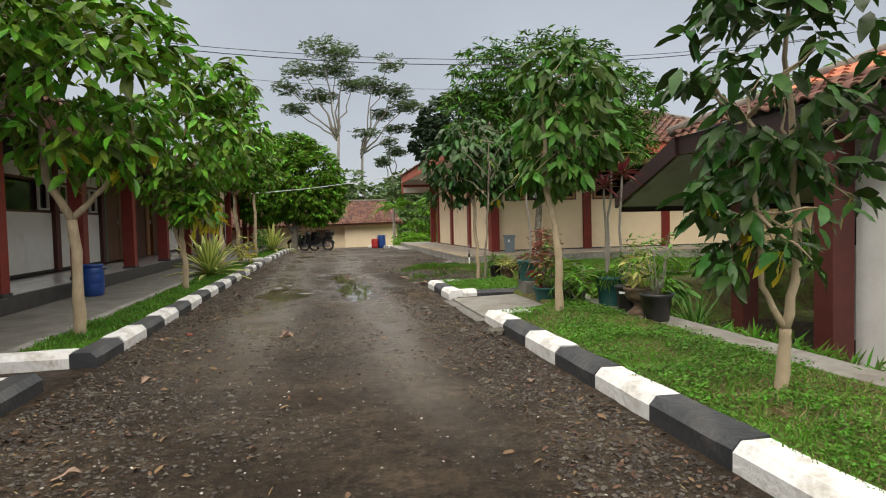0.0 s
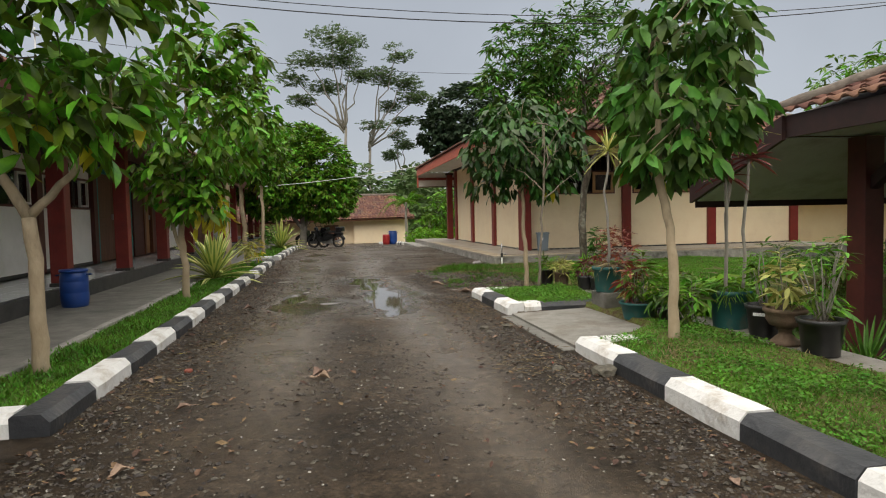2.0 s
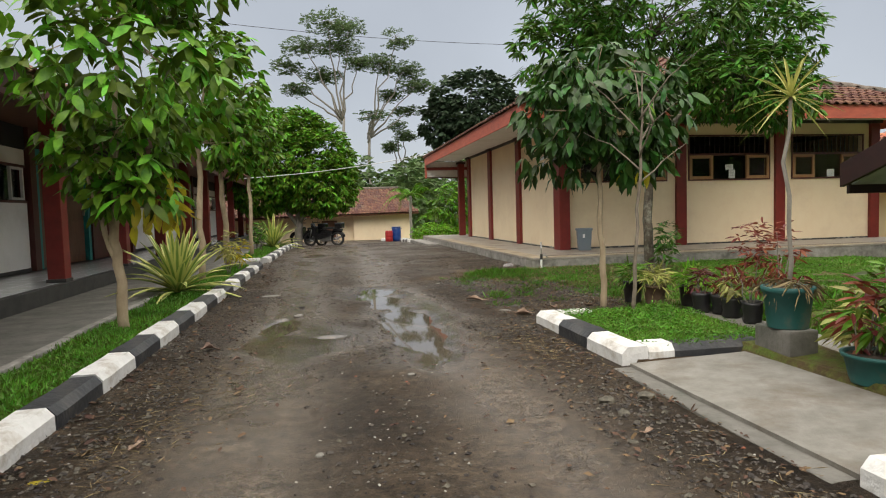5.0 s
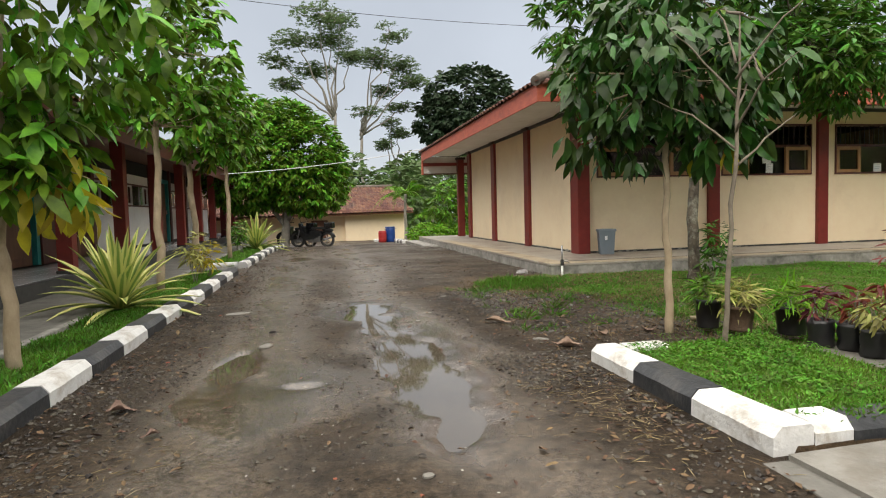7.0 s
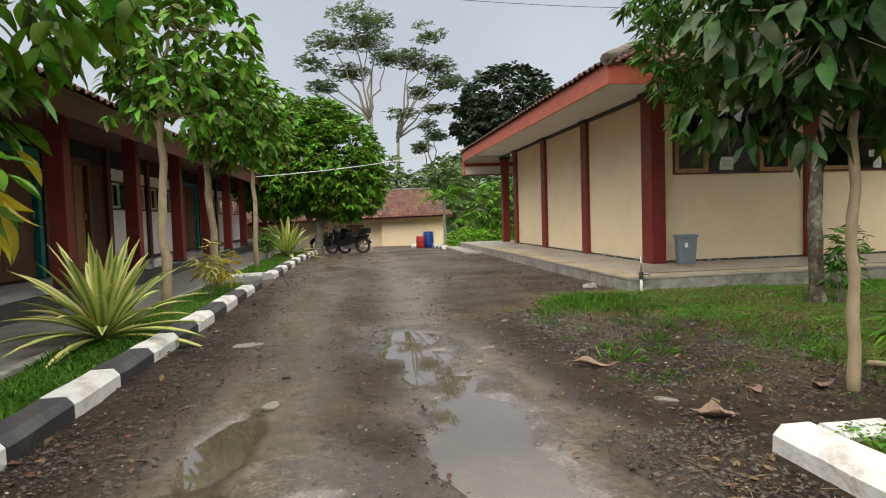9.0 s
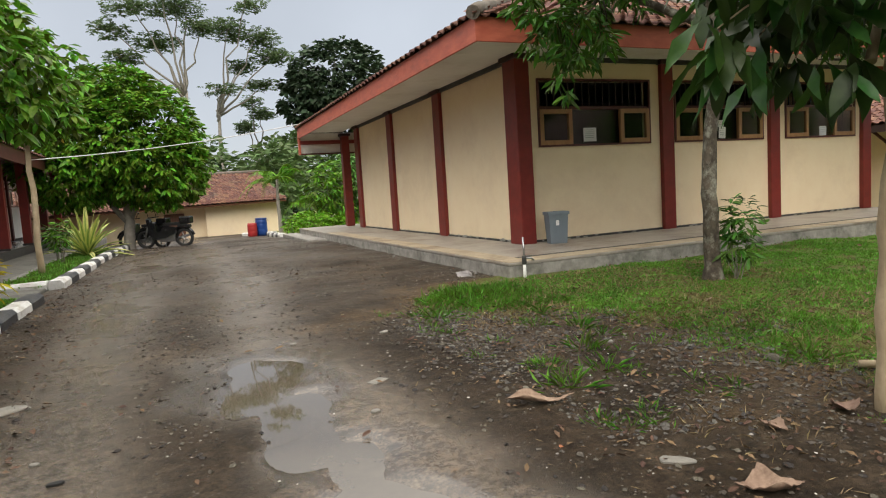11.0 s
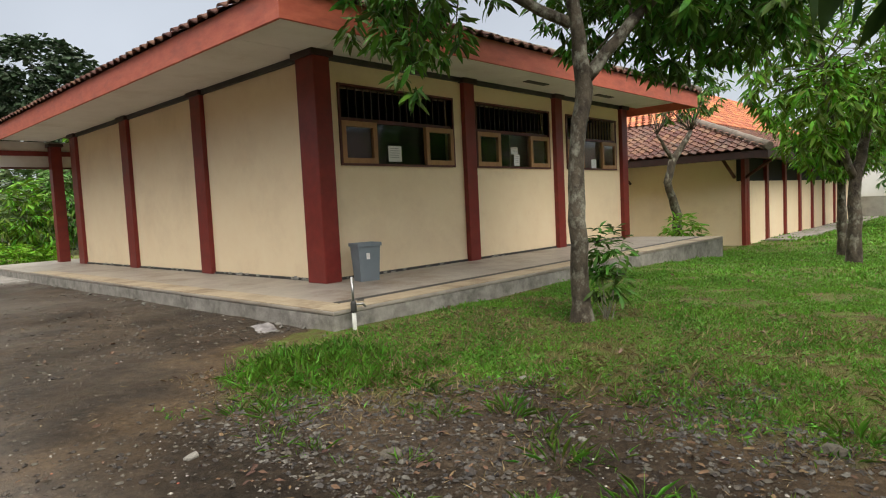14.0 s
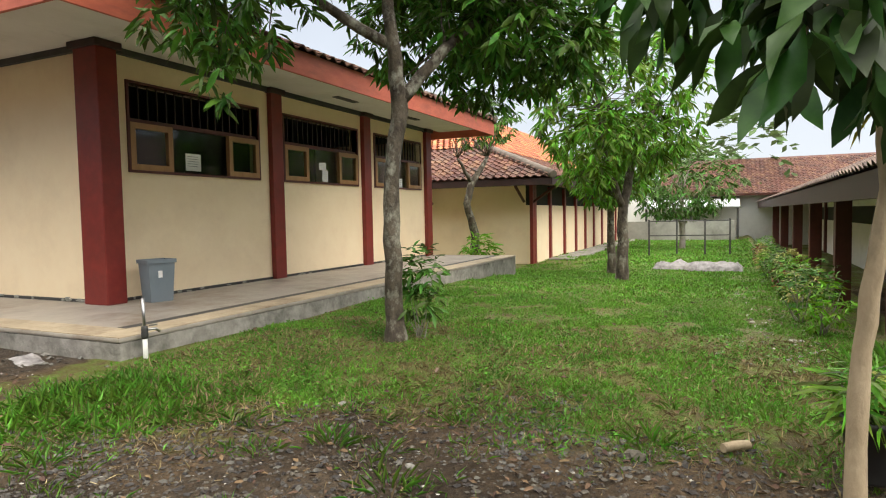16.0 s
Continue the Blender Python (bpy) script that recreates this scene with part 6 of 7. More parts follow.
def palm(base, height, n, length, seed):
    rng = np.random.RandomState(seed)
    p = thing("palm", "slender green palm with feathery fronds", "palm", base)
    part("trunk", tube(bent((0, 0, -0.3), (0, 0, height), 6, rng, 0.05), np.linspace(0.09, 0.06, 6), 8), BARK_FAR, p)
    for i in range(n):
        a, el = 2.4 * i, rng.uniform(0.3, 1.2)
        d = np.array((math.cos(a), math.sin(a)))
        pts = []
        for s in np.linspace(0, 1, 9):
            r = length * s * math.cos(el) * (1 - 0.15 * s)
            pts.append((d[0] * r, d[1] * r, height + length * (s * math.sin(el) - 0.75 * s * s)))
        pts = np.array(pts)
        stalk = part("frond", tube(pts.tolist(), np.linspace(0.02, 0.004, 9), 5), LEAF_LAWN, p)
        t = np.repeat(np.linspace(0.12, 1, 26), 2)
        pos = np.stack([np.interp(t * 8, range(9), pts[:, k]) for k in range(3)], -1)
        side = np.where(np.arange(52) % 2, 1, -1)[:, None] * np.array((-d[1], d[0], -0.35))[None] + 0.55 * np.array((d[0], d[1], -0.2))[None]
        V, F = place_leaves(pos, side, 0.5 * (1.15 - t), simple_leaf(0.1, 0.25), rng, 0.1)
        mesh_np("leaf_fringe", V, F, LEAF_LAWN, stalk)["kind"] = "stuff"


palm((4.0, 36.2, -0.3), 2.3, 12, 2.2, 41)
palm((5.1, 35.2, -0.3), 1.2, 9, 1.6, 42)


def shrub(name, label, base, blobs, leaf_mat, tips, per, size, shape, seed, stems=5, category="shrub", sag=0.2, group=""):
    rng = np.random.RandomState(seed)
    t = thing(name, label, category, base, group=group)
    tip, out = crown_tips(blobs, tips, rng, 0.3)
    for i in range(stems):
        part("stem", tube(bent((rng.uniform(-0.03, 0.03), rng.uniform(-0.03, 0.03), -0.03), tip[i], 4, rng, 0.01), [0.007, 0.006, 0.005, 0.003], 5), BARK_FAR, t)
    V, F = whorls(tip, out, per, size, 0.5, sag, shape, rng)
    mesh_np("foliage", V, F, leaf_mat, t)
    return t


rng = np.random.RandomState(50)
for i in range(9):
    x, y = 3.7 + 0.35 * i, 31.2 + 0.5 * (i % 3) + 0.25 * i
    z = float(ground_height(np.array([x]), np.array([y]))[0])
    shrub("shrub", "low bright green garden shrub beside the lane", (x, y, z), [((0, 0, 0.35 + 0.08 * (i % 3)), (0.4, 0.4, 0.35))], LEAF_BRIGHT, 60, 6, 0.13, leaf_shape(0.4, 0.2, 0.2), 51 + i, group="garden shrubs")
for i in range(6):
    x, y = 5.5 + 1.2 * i, 33.5 + 0.6 * (i % 2)
    shrub("bush", "tall leafy bush behind the porch", (x, y, -0.2), [((0, 0, 1.5 + 0.5 * (i % 2)), (0.9, 0.9, 1.3))], LEAF_LAWN if i % 2 == 0 else LEAF_DEEP, 150, 6, 0.3, NARROW, 71 + i, sag=0.5, group="bushes behind the porch")
shrub("bush", "small bright bush growing at the foot of a trunk", (14.6, 17.0, -0.3), [((0, 0, 0.55), (0.45, 0.45, 0.4))], LEAF_BRIGHT, 60, 6, 0.2, NARROW, 81)
shrub("shrub", "dark glossy sapling shrub beside the mango trunk", (5.13, 13.9, 0.0), [((0.1, 0, 0.6), (0.18, 0.18, 0.26)), ((0.05, 0, 0.33), (0.17, 0.17, 0.14))], LEAF_DEEP, 46, 6, 0.13, NARROW, 82, 7)
# shrubs along the edge of the lower terrace
for i in range(22):
    x = 6.4 + 0.62 * i
    y = 10.62 + 0.12 * math.sin(i * 2.1)
    kind = i % 5
    lm = (LEAF_BRIGHT, LEAF_RED, LEAF_DEEP, SPIKE_LEAF, LEAF_YOUNG)[kind] if i % 10 != 1 else LEAF_DEEP
    lab = ("bright green", "red-brown leaved" if i % 10 != 1 else "dark green", "dark green", "pale striped", "fresh green")[kind] + " shrub in the border of the lawn"
    z = float(ground_height(np.array([x]), np.array([y]))[0])
    shrub("shrub", lab, (x, y, z), [((0, 0, 0.25 + 0.08 * (i % 3)), (0.24, 0.22, 0.24))], lm, 60, 5, 0.075, NARROW, 100 + i, group="border shrubs")


def blade_strip(base, way, length, width, rise, arch, n=7):
    """Points of one long arching strap leaf with a channel along it."""
    v = []
    side = np.array((-way[1], way[0], 0.0))
    for i in range(n):
        s = i / (n - 1)
        w = width * (0.55 + 0.9 * s - 1.42 * s ** 3) if s < 0.999 else 0.002
        r = length * (s * math.cos(rise) + 0.25 * arch * s * s)
        z = length * (s * math.sin(rise) - arch * s * s)
        c = np.array((base[0] + way[0] * r, base[1] + way[1] * r, base[2] + z))
        v += [c + side * w / 2 + (0, 0, 0.25 * w), c, c - side * w / 2 + (0, 0, 0.25 * w)]
    f = []
    for i in range(n - 1):
        a = 3 * i
        f += [(a, a + 1, a + 4, a + 3), (a + 1, a + 2, a + 5, a + 4)]
    return np.array(v), np.array(f)


def strap_mat():
    """Strap leaf whose pale edges run along it."""
    m = mat("green_strap_leaf_with_yellow_margins", (0.12, 0.21, 0.04), (0.2, 0.3, 0.06), 5, 0.5, island=0.25, trans=0.2)
    n, l = m.node_tree.nodes, m.node_tree.links
    at = n.new("ShaderNodeAttribute")
    at.attribute_name = "margin"
    mx = n.new("ShaderNodeMix")
    mx.data_type = "RGBA"
    mx.inputs["B"].default_value = (0.66, 0.64, 0.22, 1)
    old = n["Principled BSDF"].inputs["Base Color"].links[0].from_socket
    l.new(old, mx.inputs["A"])
    mr = n.new("ShaderNodeMapRange")
    mr.inputs["From Min"].default_value, mr.inputs["From Max"].default_value = 0.25, 0.5
    l.new(at.outputs["Fac"], mr.inputs["Value"])
    l.new(mr.outputs["Result"], mx.inputs["Factor"])
    l.new(mx.outputs["Result"], n["Principled BSDF"].inputs["Base Color"])
    return m


STRAP = strap_mat()


def rosette(name, label, base, n, length, width, seed, material, parent=None, low=0.15, high=1.45, category="agave", arch=0.35):
    rng = np.random.RandomState(seed)
    t = parent or thing(name, label, category, base)
    b0 = (0, 0, 0) if not parent else base
    for i in range(n):
        a = 2.399 * i + rng.uniform(-0.2, 0.2)
        rise = low + (high - low) * (i / n) ** 0.8 + rng.uniform(-0.1, 0.1)
        L = length * rng.uniform(0.8, 1.1)
        v, f = blade_strip(b0, (math.cos(a), math.sin(a)), L, width, rise, arch * rng.uniform(0.5, 1.2) * math.cos(rise) ** 0.5)
        ob = mesh_np("leaf", v, f, material, t)
        if material is STRAP:
            at = ob.data.attributes.new("margin", "FLOAT", "POINT")
            at.data.foreach_set("value", np.tile((1.0, 0.0, 1.0), len(v) // 3).astype(np.float32))
    return t


rosette("agave", "large agave with long pale yellow-edged leaves on the verge", (-2.38, 13.6, 0.1), 50, 1.05, 0.115, 201, STRAP, low=0.12)
rosette("agave", "big pale agave with yellow-edged leaves beside the lane", (-2.12, 26.6, 0.05), 46, 1.3, 0.14, 202, STRAP, low=0.25)

# ---- potted plants ----
def pot(name, at, r, h, material, label, rim=0.02, flare=0.78, group="plant pots"):
    p = thing(name, label, "plant pot", at, group=group)
    r = 0.86 * r
    part("body", lathe([(r * flare, 0), (r * flare, 0.01), (r * 0.93, h * 0.85), (r, h * 0.86), (r + rim * 0.4, h), (r * 0.93, h), (r * 0.9, h * 0.88), (0.01, h * 0.87)], 26), material, p)
    part("soil", lathe([(r * 0.9, h * 0.86), (r * 0.88, h * 0.9), (r * 0.4, h * 0.94), (0.01, h * 0.95)], 18), SOIL, p)
    return p


def spiky_stem(base, h, lean, leaf_mat, seed, length=0.33, n=34, width=0.022, label="tall dracaena with a spiky pale yellow head", down=-0.7):
    rng = np.random.RandomState(seed)
    t = thing("dracaena", label, "dracaena", base)
    top = (lean[0], lean[1], h)
    part("stem", tube(bent((0, 0, -0.05), top, 7, rng, 0.02), np.linspace(0.016, 0.012, 7), 7), BARK_FAR, t)
    rosette("", "", top, n, length, width, seed, leaf_mat, t, low=down, high=1.4, arch=0.3)
    return t


block = part("concrete_block", box(2.62, 2.84, 8.0, 8.34, 0.06, 0.27, 0.014), PAVE)
tagged(block, "rough grey concrete block under a pot", "concrete block")
pot("plant_pot", (2.73, 8.15, 0.27), 0.19, 0.28, POT_GREEN, "dirty green plastic pot on a concrete block")
spiky_stem((2.73, 8.15, 0.52), 1.3, (0.03, 0.02), SPIKE_LEAF, 301)
shrub("grass_tuft", "overhanging grass growing in a pot", (2.73, 8.15, 0.53), [((0, 0, 0.03), (0.17, 0.17, 0.05))], STRAW, 40, 4, 0.12, simple_leaf(0.06, 0.5), 302, 0, "grass", sag=0.5)
pot("plant_pot", (3.24, 6.72, 0.085), 0.215, 0.34, POT_GREEN, "large dirty green plastic tub with weeds")
spiky_stem((3.2, 6.75, 0.38), 1.45, (0.1, 0.05), SPIKE_LEAF, 303, 0.36)
spiky_stem((3.3, 6.65, 0.38), 1.2, (0.0, -0.1), LEAF_PURPLE, 304, 0.26, 22, 0.06, "purple-red cordyline on a thin stem", -0.4)
spiky_stem((3.14, 6.62, 0.38), 1.05, (-0.05, -0.05), LEAF_PURPLE, 305, 0.24, 20, 0.055, "dark red cordyline on a thin stem", -0.5)
shrub("grass_tuft", "yellowing grass growing over a tub's rim", (3.24, 6.72, 0.39), [((0, 0, 0.05), (0.2, 0.2, 0.06))], GRASS, 70, 4, 0.14, simple_leaf(0.06, 0.5), 306, 0, "grass", sag=0.5)
p = pot("plant_pot", (3.2, 6.22, 0.09), 0.17, 0.27, POT_BLACK, "black plastic pot with a row of pale print")
for i in range(9):
    a = math.pi + 0.35 + 0.1 * i
    part("print_bar", box(-0.002, 0.002, -0.006, 0.006, 0.19, 0.215), PAPER, p).matrix_basis = pose(0.143 * math.cos(a), 0.143 * math.sin(a), 0.0, 0, 0, math.degrees(a))
shrub("potted_shrub", "leafy pale green shrub in a black pot", (3.2, 6.22, 0.33), [((0, 0, 0.3), (0.13, 0.13, 0.25))], LEAF_YOUNG, 18, 6, 0.1, NARROW, 307, 6)
urn = thing("urn", "mossy brown clay urn on a turned foot", "urn", (3.16, 5.93, 0.09))
urn.scale = (0.86, 0.86, 0.95)
part("bowl", lathe([(0.05, 0.13), (0.13, 0.16), (0.165, 0.21), (0.16, 0.25), (0.185, 0.27), (0.185, 0.3), (0.16, 0.3), (0.15, 0.27), (0.01, 0.27)], 26), POT_CLAY, urn)
part("foot", lathe([(0.135, 0), (0.135, 0.02), (0.11, 0.04), (0.06, 0.08), (0.055, 0.11), (0.08, 0.135), (0.02, 0.14)], 26), POT_CLAY, urn)
shrub("potted_shrub", "thin-stemmed pale shrub in a clay urn", (3.16, 5.93, 0.36), [((0, 0, 0.25), (0.15, 0.15, 0.2))], SPIKE_LEAF, 20, 6, 0.13, NARROW, 308, 5)
pot("plant_pot", (3.14, 5.55, 0.09), 0.18, 0.26, POT_BLACK, "large dark grey plastic pot with a rolled rim", 0.03)
shrub("potted_shrub", "tall stemmy green shrub in a dark pot", (3.14, 5.55, 0.33), [((0, 0, 0.4), (0.18, 0.18, 0.3)), ((0.1, 0.1, 0.1), (0.15, 0.15, 0.08))], LEAF_YOUNG, 44, 5, 0.09, NARROW, 309, 16)
rosette("yucca", "dark green spiky yucca beside the path", (3.62, 5.65, -0.1), 40, 0.5, 0.03, 310, LEAF_DEEP, low=-0.1, category="yucca", arch=0.2)
pot("plant_pot", (2.72, 7.42, 0.08), 0.22, 0.17, POT_GREEN, "low green plastic basin with a leafy plant")
shrub("potted_shrub", "croton with yellow-green and red-brown leaves", (2.72, 7.42, 0.22), [((0, 0, 0.32), (0.13, 0.13, 0.22))], LEAF_YOUNG, 16, 6, 0.13, NARROW, 311, 6)
shrub("potted_shrub", "red-brown croton in a basin", (2.66, 7.48, 0.22), [((0, 0, 0.25), (0.1, 0.1, 0.2))], LEAF_RED, 14, 5, 0.13, NARROW, 312, 4)
pot("plant_pot", (2.9, 7.06, 0.08), 0.2, 0.16, POT_BLACK, "shallow black plastic basin with ferns")
shrub("fern", "drooping green fern in a black basin", (2.9, 7.06, 0.22), [((0, 0, 0.1), (0.22, 0.22, 0.1))], LEAF_DEEP, 22, 6, 0.15, leaf_shape(0.16, 0.5, 0.2), 313, 4, "fern", 0.4)
for i, (x, y, m) in enumerate(((2.92, 7.75, SPIKE_LEAF), (2.96, 7.4, LEAF_BRIGHT), (2.85, 6.75, LEAF_YOUNG))):
    shrub("shrub", ("pale striped", "bright green", "fresh green")[i] + " leafy plant among the pots", (x, y, 0.1), [((0, 0, 0.27), (0.16, 0.16, 0.2))], m, 30, 6, 0.12, NARROW, 460 + i, 5, group="plants among the pots")
for i, (x, y) in enumerate(((3.65, 7.3), (3.7, 6.5))):
    z = float(ground_height(np.array([x]), np.array([y]))[0])
    shrub("fern", "rank green fern growing below the path", (x, y, z), [((0, 0, 0.3), (0.3, 0.3, 0.25))], (LEAF_BRIGHT, LEAF_DEEP)[i % 2], 36, 6, 0.22, leaf_shape(0.2, 0.5, 0.2), 320 + i, 6, "fern", 0.4, "ferns below the path")
# grow-bags and pots at the head of the verge
for i, (x, y, r, h, m, lab) in enumerate(((3.43, 10.4, 0.15, 0.22, POT_BLACK, "black plastic pot with a bright fern"), (3.16, 10.66, 0.14, 0.2, POT_CLAY, "brown clay pot with grassy weeds"), (3.0, 10.85, 0.13, 0.24, POT_BLACK, "black pot with a straggling fern"))):
    pot("plant_pot", (x, y, 0.06), r, h, m, lab)
    shrub("fern", ("bright yellow-green fern in a pot", "grassy striped plant in a clay pot", "straggling fern in a black pot")[i], (x, y, 0.06 + h * 0.9), [((0, 0, 0.1), (0.14, 0.14, 0.1))], (LEAF_BRIGHT, SPIKE_LEAF, LEAF_YOUNG)[i], 34, 6, 0.14, leaf_shape(0.12, 0.5, 0.2), 330 + i, 4, "fern", -0.2)
for i, (x, y) in enumerate(((3.2, 9.86), (3.3, 9.7), (3.27, 9.5), (3.25, 9.2), (3.3, 8.95))):
    bag = thing("grow_bag", "crumpled black plastic grow-bag of soil", "grow bag", (x, y, 0.086), 30 * i, "grow-bags on the path")
    bm = lathe([(0.075, 0), (0.085, 0.02), (0.08, 0.07), (0.09, 0.12), (0.085, 0.16), (0.09, 0.19), (0.08, 0.185), (0.07, 0.15), (0.01, 0.15)], 14)
    for v in bm.verts:
        v.co += Vector((noise.noise(v.co * 22), noise.noise(v.co * 22 + Vector((9, 2, 1))), 0.4 * noise.noise(v.co * 18))) * 0.018
        v.co.z = max(v.co.z, 0)
    part("bag", bm, POT_BLACK, bag)
    shrub("seedling", ("dark red croton seedling", "red-brown flowering seedling", "pale leafy seedling", "red-leaved copper bush", "red-leaved copper bush")[i] + " in a grow-bag", (x, y, 0.23), [((0, 0, 0.16 + 0.26 * (i > 2)), (0.09 + 0.11 * (i > 2), 0.09 + 0.11 * (i > 2), 0.13 + 0.2 * (i > 2)))], (LEAF_PURPLE, LEAF_RED, SPIKE_LEAF, LEAF_RED, LEAF_RED)[i], 14 + 40 * (i > 2), 5, 0.1 - 0.02 * (i > 2), NARROW, 340 + i, 4, "seedling")
for i, (x, y, m, h) in enumerate(((-2.15, 16.6, SPIKE_LEAF, 0.5), (-2.05, 17.4, LEAF_YELLOW, 0.35), (-2.3, 24.2, LEAF_YOUNG, 0.6), (-2.5, 24.9, LEAF_DEEP, 0.5))):
    shrub("seedling", ("pale striped seedling", "yellow-leaved croton", "leafy green shrub", "dark green shrub")[i] + " on the grass strip", (x, y, 0.1), [((0, 0, h), (0.2, 0.2, 0.25))], m, 18 + 10 * (i > 1), 6, 0.16, NARROW, 350 + i, 5, "seedling")

# ---- motorbikes ----
def motorbike(at, rz, seed):
    b = thing("motorbike", "black scooter-style motorbike parked at the lane's edge", "motorbike", at, rz, "parked motorbikes")
    for x in (-0.62, 0.62):
        w = part("wheel", tube([(x + 0.25 * math.cos(a), 0, 0.28 + 0.25 * math.sin(a)) for a in np.linspace(0, 2 * math.pi, 25)], [0.05] * 25, 8), RUBBER, b)
        bm = bmesh.new()
        for k in range(5):
            a = 1.257 * k
            tube([(x, 0, 0.28), (x + 0.2 * math.cos(a), 0, 0.28 + 0.2 * math.sin(a))], [0.02, 0.016], 6, bm)
        part("rim", bm, METAL, w)
    part("body", poly([(-0.5, 0.09, 0.62), (-0.45, 0.09, 0.45), (-0.1, 0.09, 0.3), (0.25, 0.09, 0.28), (0.38, 0.09, 0.5), (0.45, 0.09, 0.9), (0.36, 0.09, 0.92), (0.22, 0.09, 0.55), (0.05, 0.09, 0.5), (-0.1, 0.09, 0.68)], 0.18), BIKE_BLACK, b)
    part("seat", box(-0.72, 0.0, -0.12, 0.12, 0.68, 0.78, 0.035), RUBBER, b)
    part("tail", box(-0.85, -0.45, -0.09, 0.09, 0.58, 0.7, 0.03), BIKE_BLACK, b)
    part("mudguard", tube([(-0.62 + 0.32 * math.cos(a), 0, 0.28 + 0.32 * math.sin(a)) for a in np.linspace(0.5, 2.9, 9)], [0.05] * 9, 6), BIKE_BLACK, b)
    part("mudguard", tube([(0.62 + 0.31 * math.cos(a), 0, 0.28 + 0.31 * math.sin(a)) for a in np.linspace(0.3, 2.4, 9)], [0.05] * 9, 6), BIKE_BLACK, b)
    part("fork", tube([(0.62, 0.07, 0.28), (0.45, 0.07, 0.85)], [0.025, 0.025], 8), METAL, b)
    part("handlebar", tube([(0.32, -0.33, 0.98), (0.4, -0.15, 0.97), (0.4, 0.15, 0.97), (0.32, 0.33, 0.98)], [0.015] * 4, 8), RUBBER, b)
    part("headlight", lathe([(0.02, 0), (0.08, 0.01), (0.09, 0.05), (0.05, 0.1)], 14, at=(0.48, 0, 0.86)), METAL, b)
    for s in (-1, 1):
        part("mirror", tube([(0.38, s * 0.22, 0.97), (0.36, s * 0.3, 1.12), (0.36, s * 0.36, 1.15)], [0.008, 0.008, 0.04], 8), BIKE_BLACK, b)
    part("exhaust", tube([(0.0, -0.13, 0.25), (-0.4, -0.14, 0.27), (-0.8, -0.15, 0.38)], [0.025, 0.045, 0.045], 8), METAL, b)
    part("leg_shield", box(0.2, 0.42, -0.16, 0.16, 0.35, 0.82, 0.04), BIKE_BLACK, b)
    part("rear_box", box(-0.9, -0.55, -0.15, 0.15, 0.72, 0.95, 0.04), BIKE_BLACK, b)
    part("engine", box(-0.35, 0.15, -0.12, 0.12, 0.18, 0.42, 0.03), METAL, b)
    part("kickstand", tube([(0.0, 0.08, 0.3), (-0.1, 0.2, 0.01)], [0.012, 0.012], 6), METAL, b)
    return b


for x, y, rz, s in ((-0.42, 31.0, 155, 1), (-1.05, 31.6, 148, 2)):
    motorbike((x, y, float(ground_height(np.array([x]), np.array([y]))[0]) - 0.01), rz, s)

# ---- cables ----
def cable(a, b, sag, r, material, label):
    pts = [Vector(a).lerp(Vector(b), i / 24) - Vector((0, 0, sag * 4 * (i / 24) * (1 - i / 24))) for i in range(25)]
    tagged(part("cable", tube(pts, [r] * 25, 6), material), label, "cable")


cable((-3.31, 28.0, 2.52), (EX0 + 0.05, EY1 - 0.05, 3.33), 0.12, 0.012, CABLE_WHITE, "thin white cable strung across the lane")


def roof_mast(x, y, z, top):
    """A short iron mast on a roof that carries a cable."""
    m = thing("roof_mast", "thin grey iron cable mast on a tiled roof", "mast", (x, y, z), group="roof masts")
    part("pole", tube([(0, 0, -0.3), (0, 0, top - z)], [0.025, 0.02], 8), METAL, m)
    part("crossarm", box(-0.03, 0.03, -0.18, 0.18, top - z - 0.06, top - z - 0.02, 0.004), METAL, m)
    part("insulator", lathe([(0.02, 0.0), (0.03, 0.02), (0.02, 0.05), (0.028, 0.07), (0.012, 0.09)], 10, at=(0, 0, top - z)), PIPE, m)


roof_mast(-5.2, 8.0, 3.6, 3.75)
roof_mast(8.6, 7.95, 2.3, 3.95)
roof_mast(-7.0, 18.2, 4.55, 5.75)
roof_mast(8.49, 22.25, 5.75, 6.05)
cable((-5.2, 8.0, 3.7), (8.6, 7.95, 3.9), 0.68, 0.0055, CABLE, "black overhead power cable strung between two roofs")
cable((-5.2, 7.85, 3.68), (8.6, 7.8, 3.86), 0.62, 0.004, CABLE, "second black overhead cable beside the first")
cable((-7.0, 18.2, 5.7), (8.49, 22.25, 6.0), 0.36, 0.006, CABLE, "thin black overhead telephone cable across the lane")

# ---- loose ground cover ----
def scatter(n, x0, x1, y0, y1, rng):
    x, y = rng.uniform(x0, x1, n), rng.uniform(y0, y1, n)
    return x, y, ground_height(x, y)


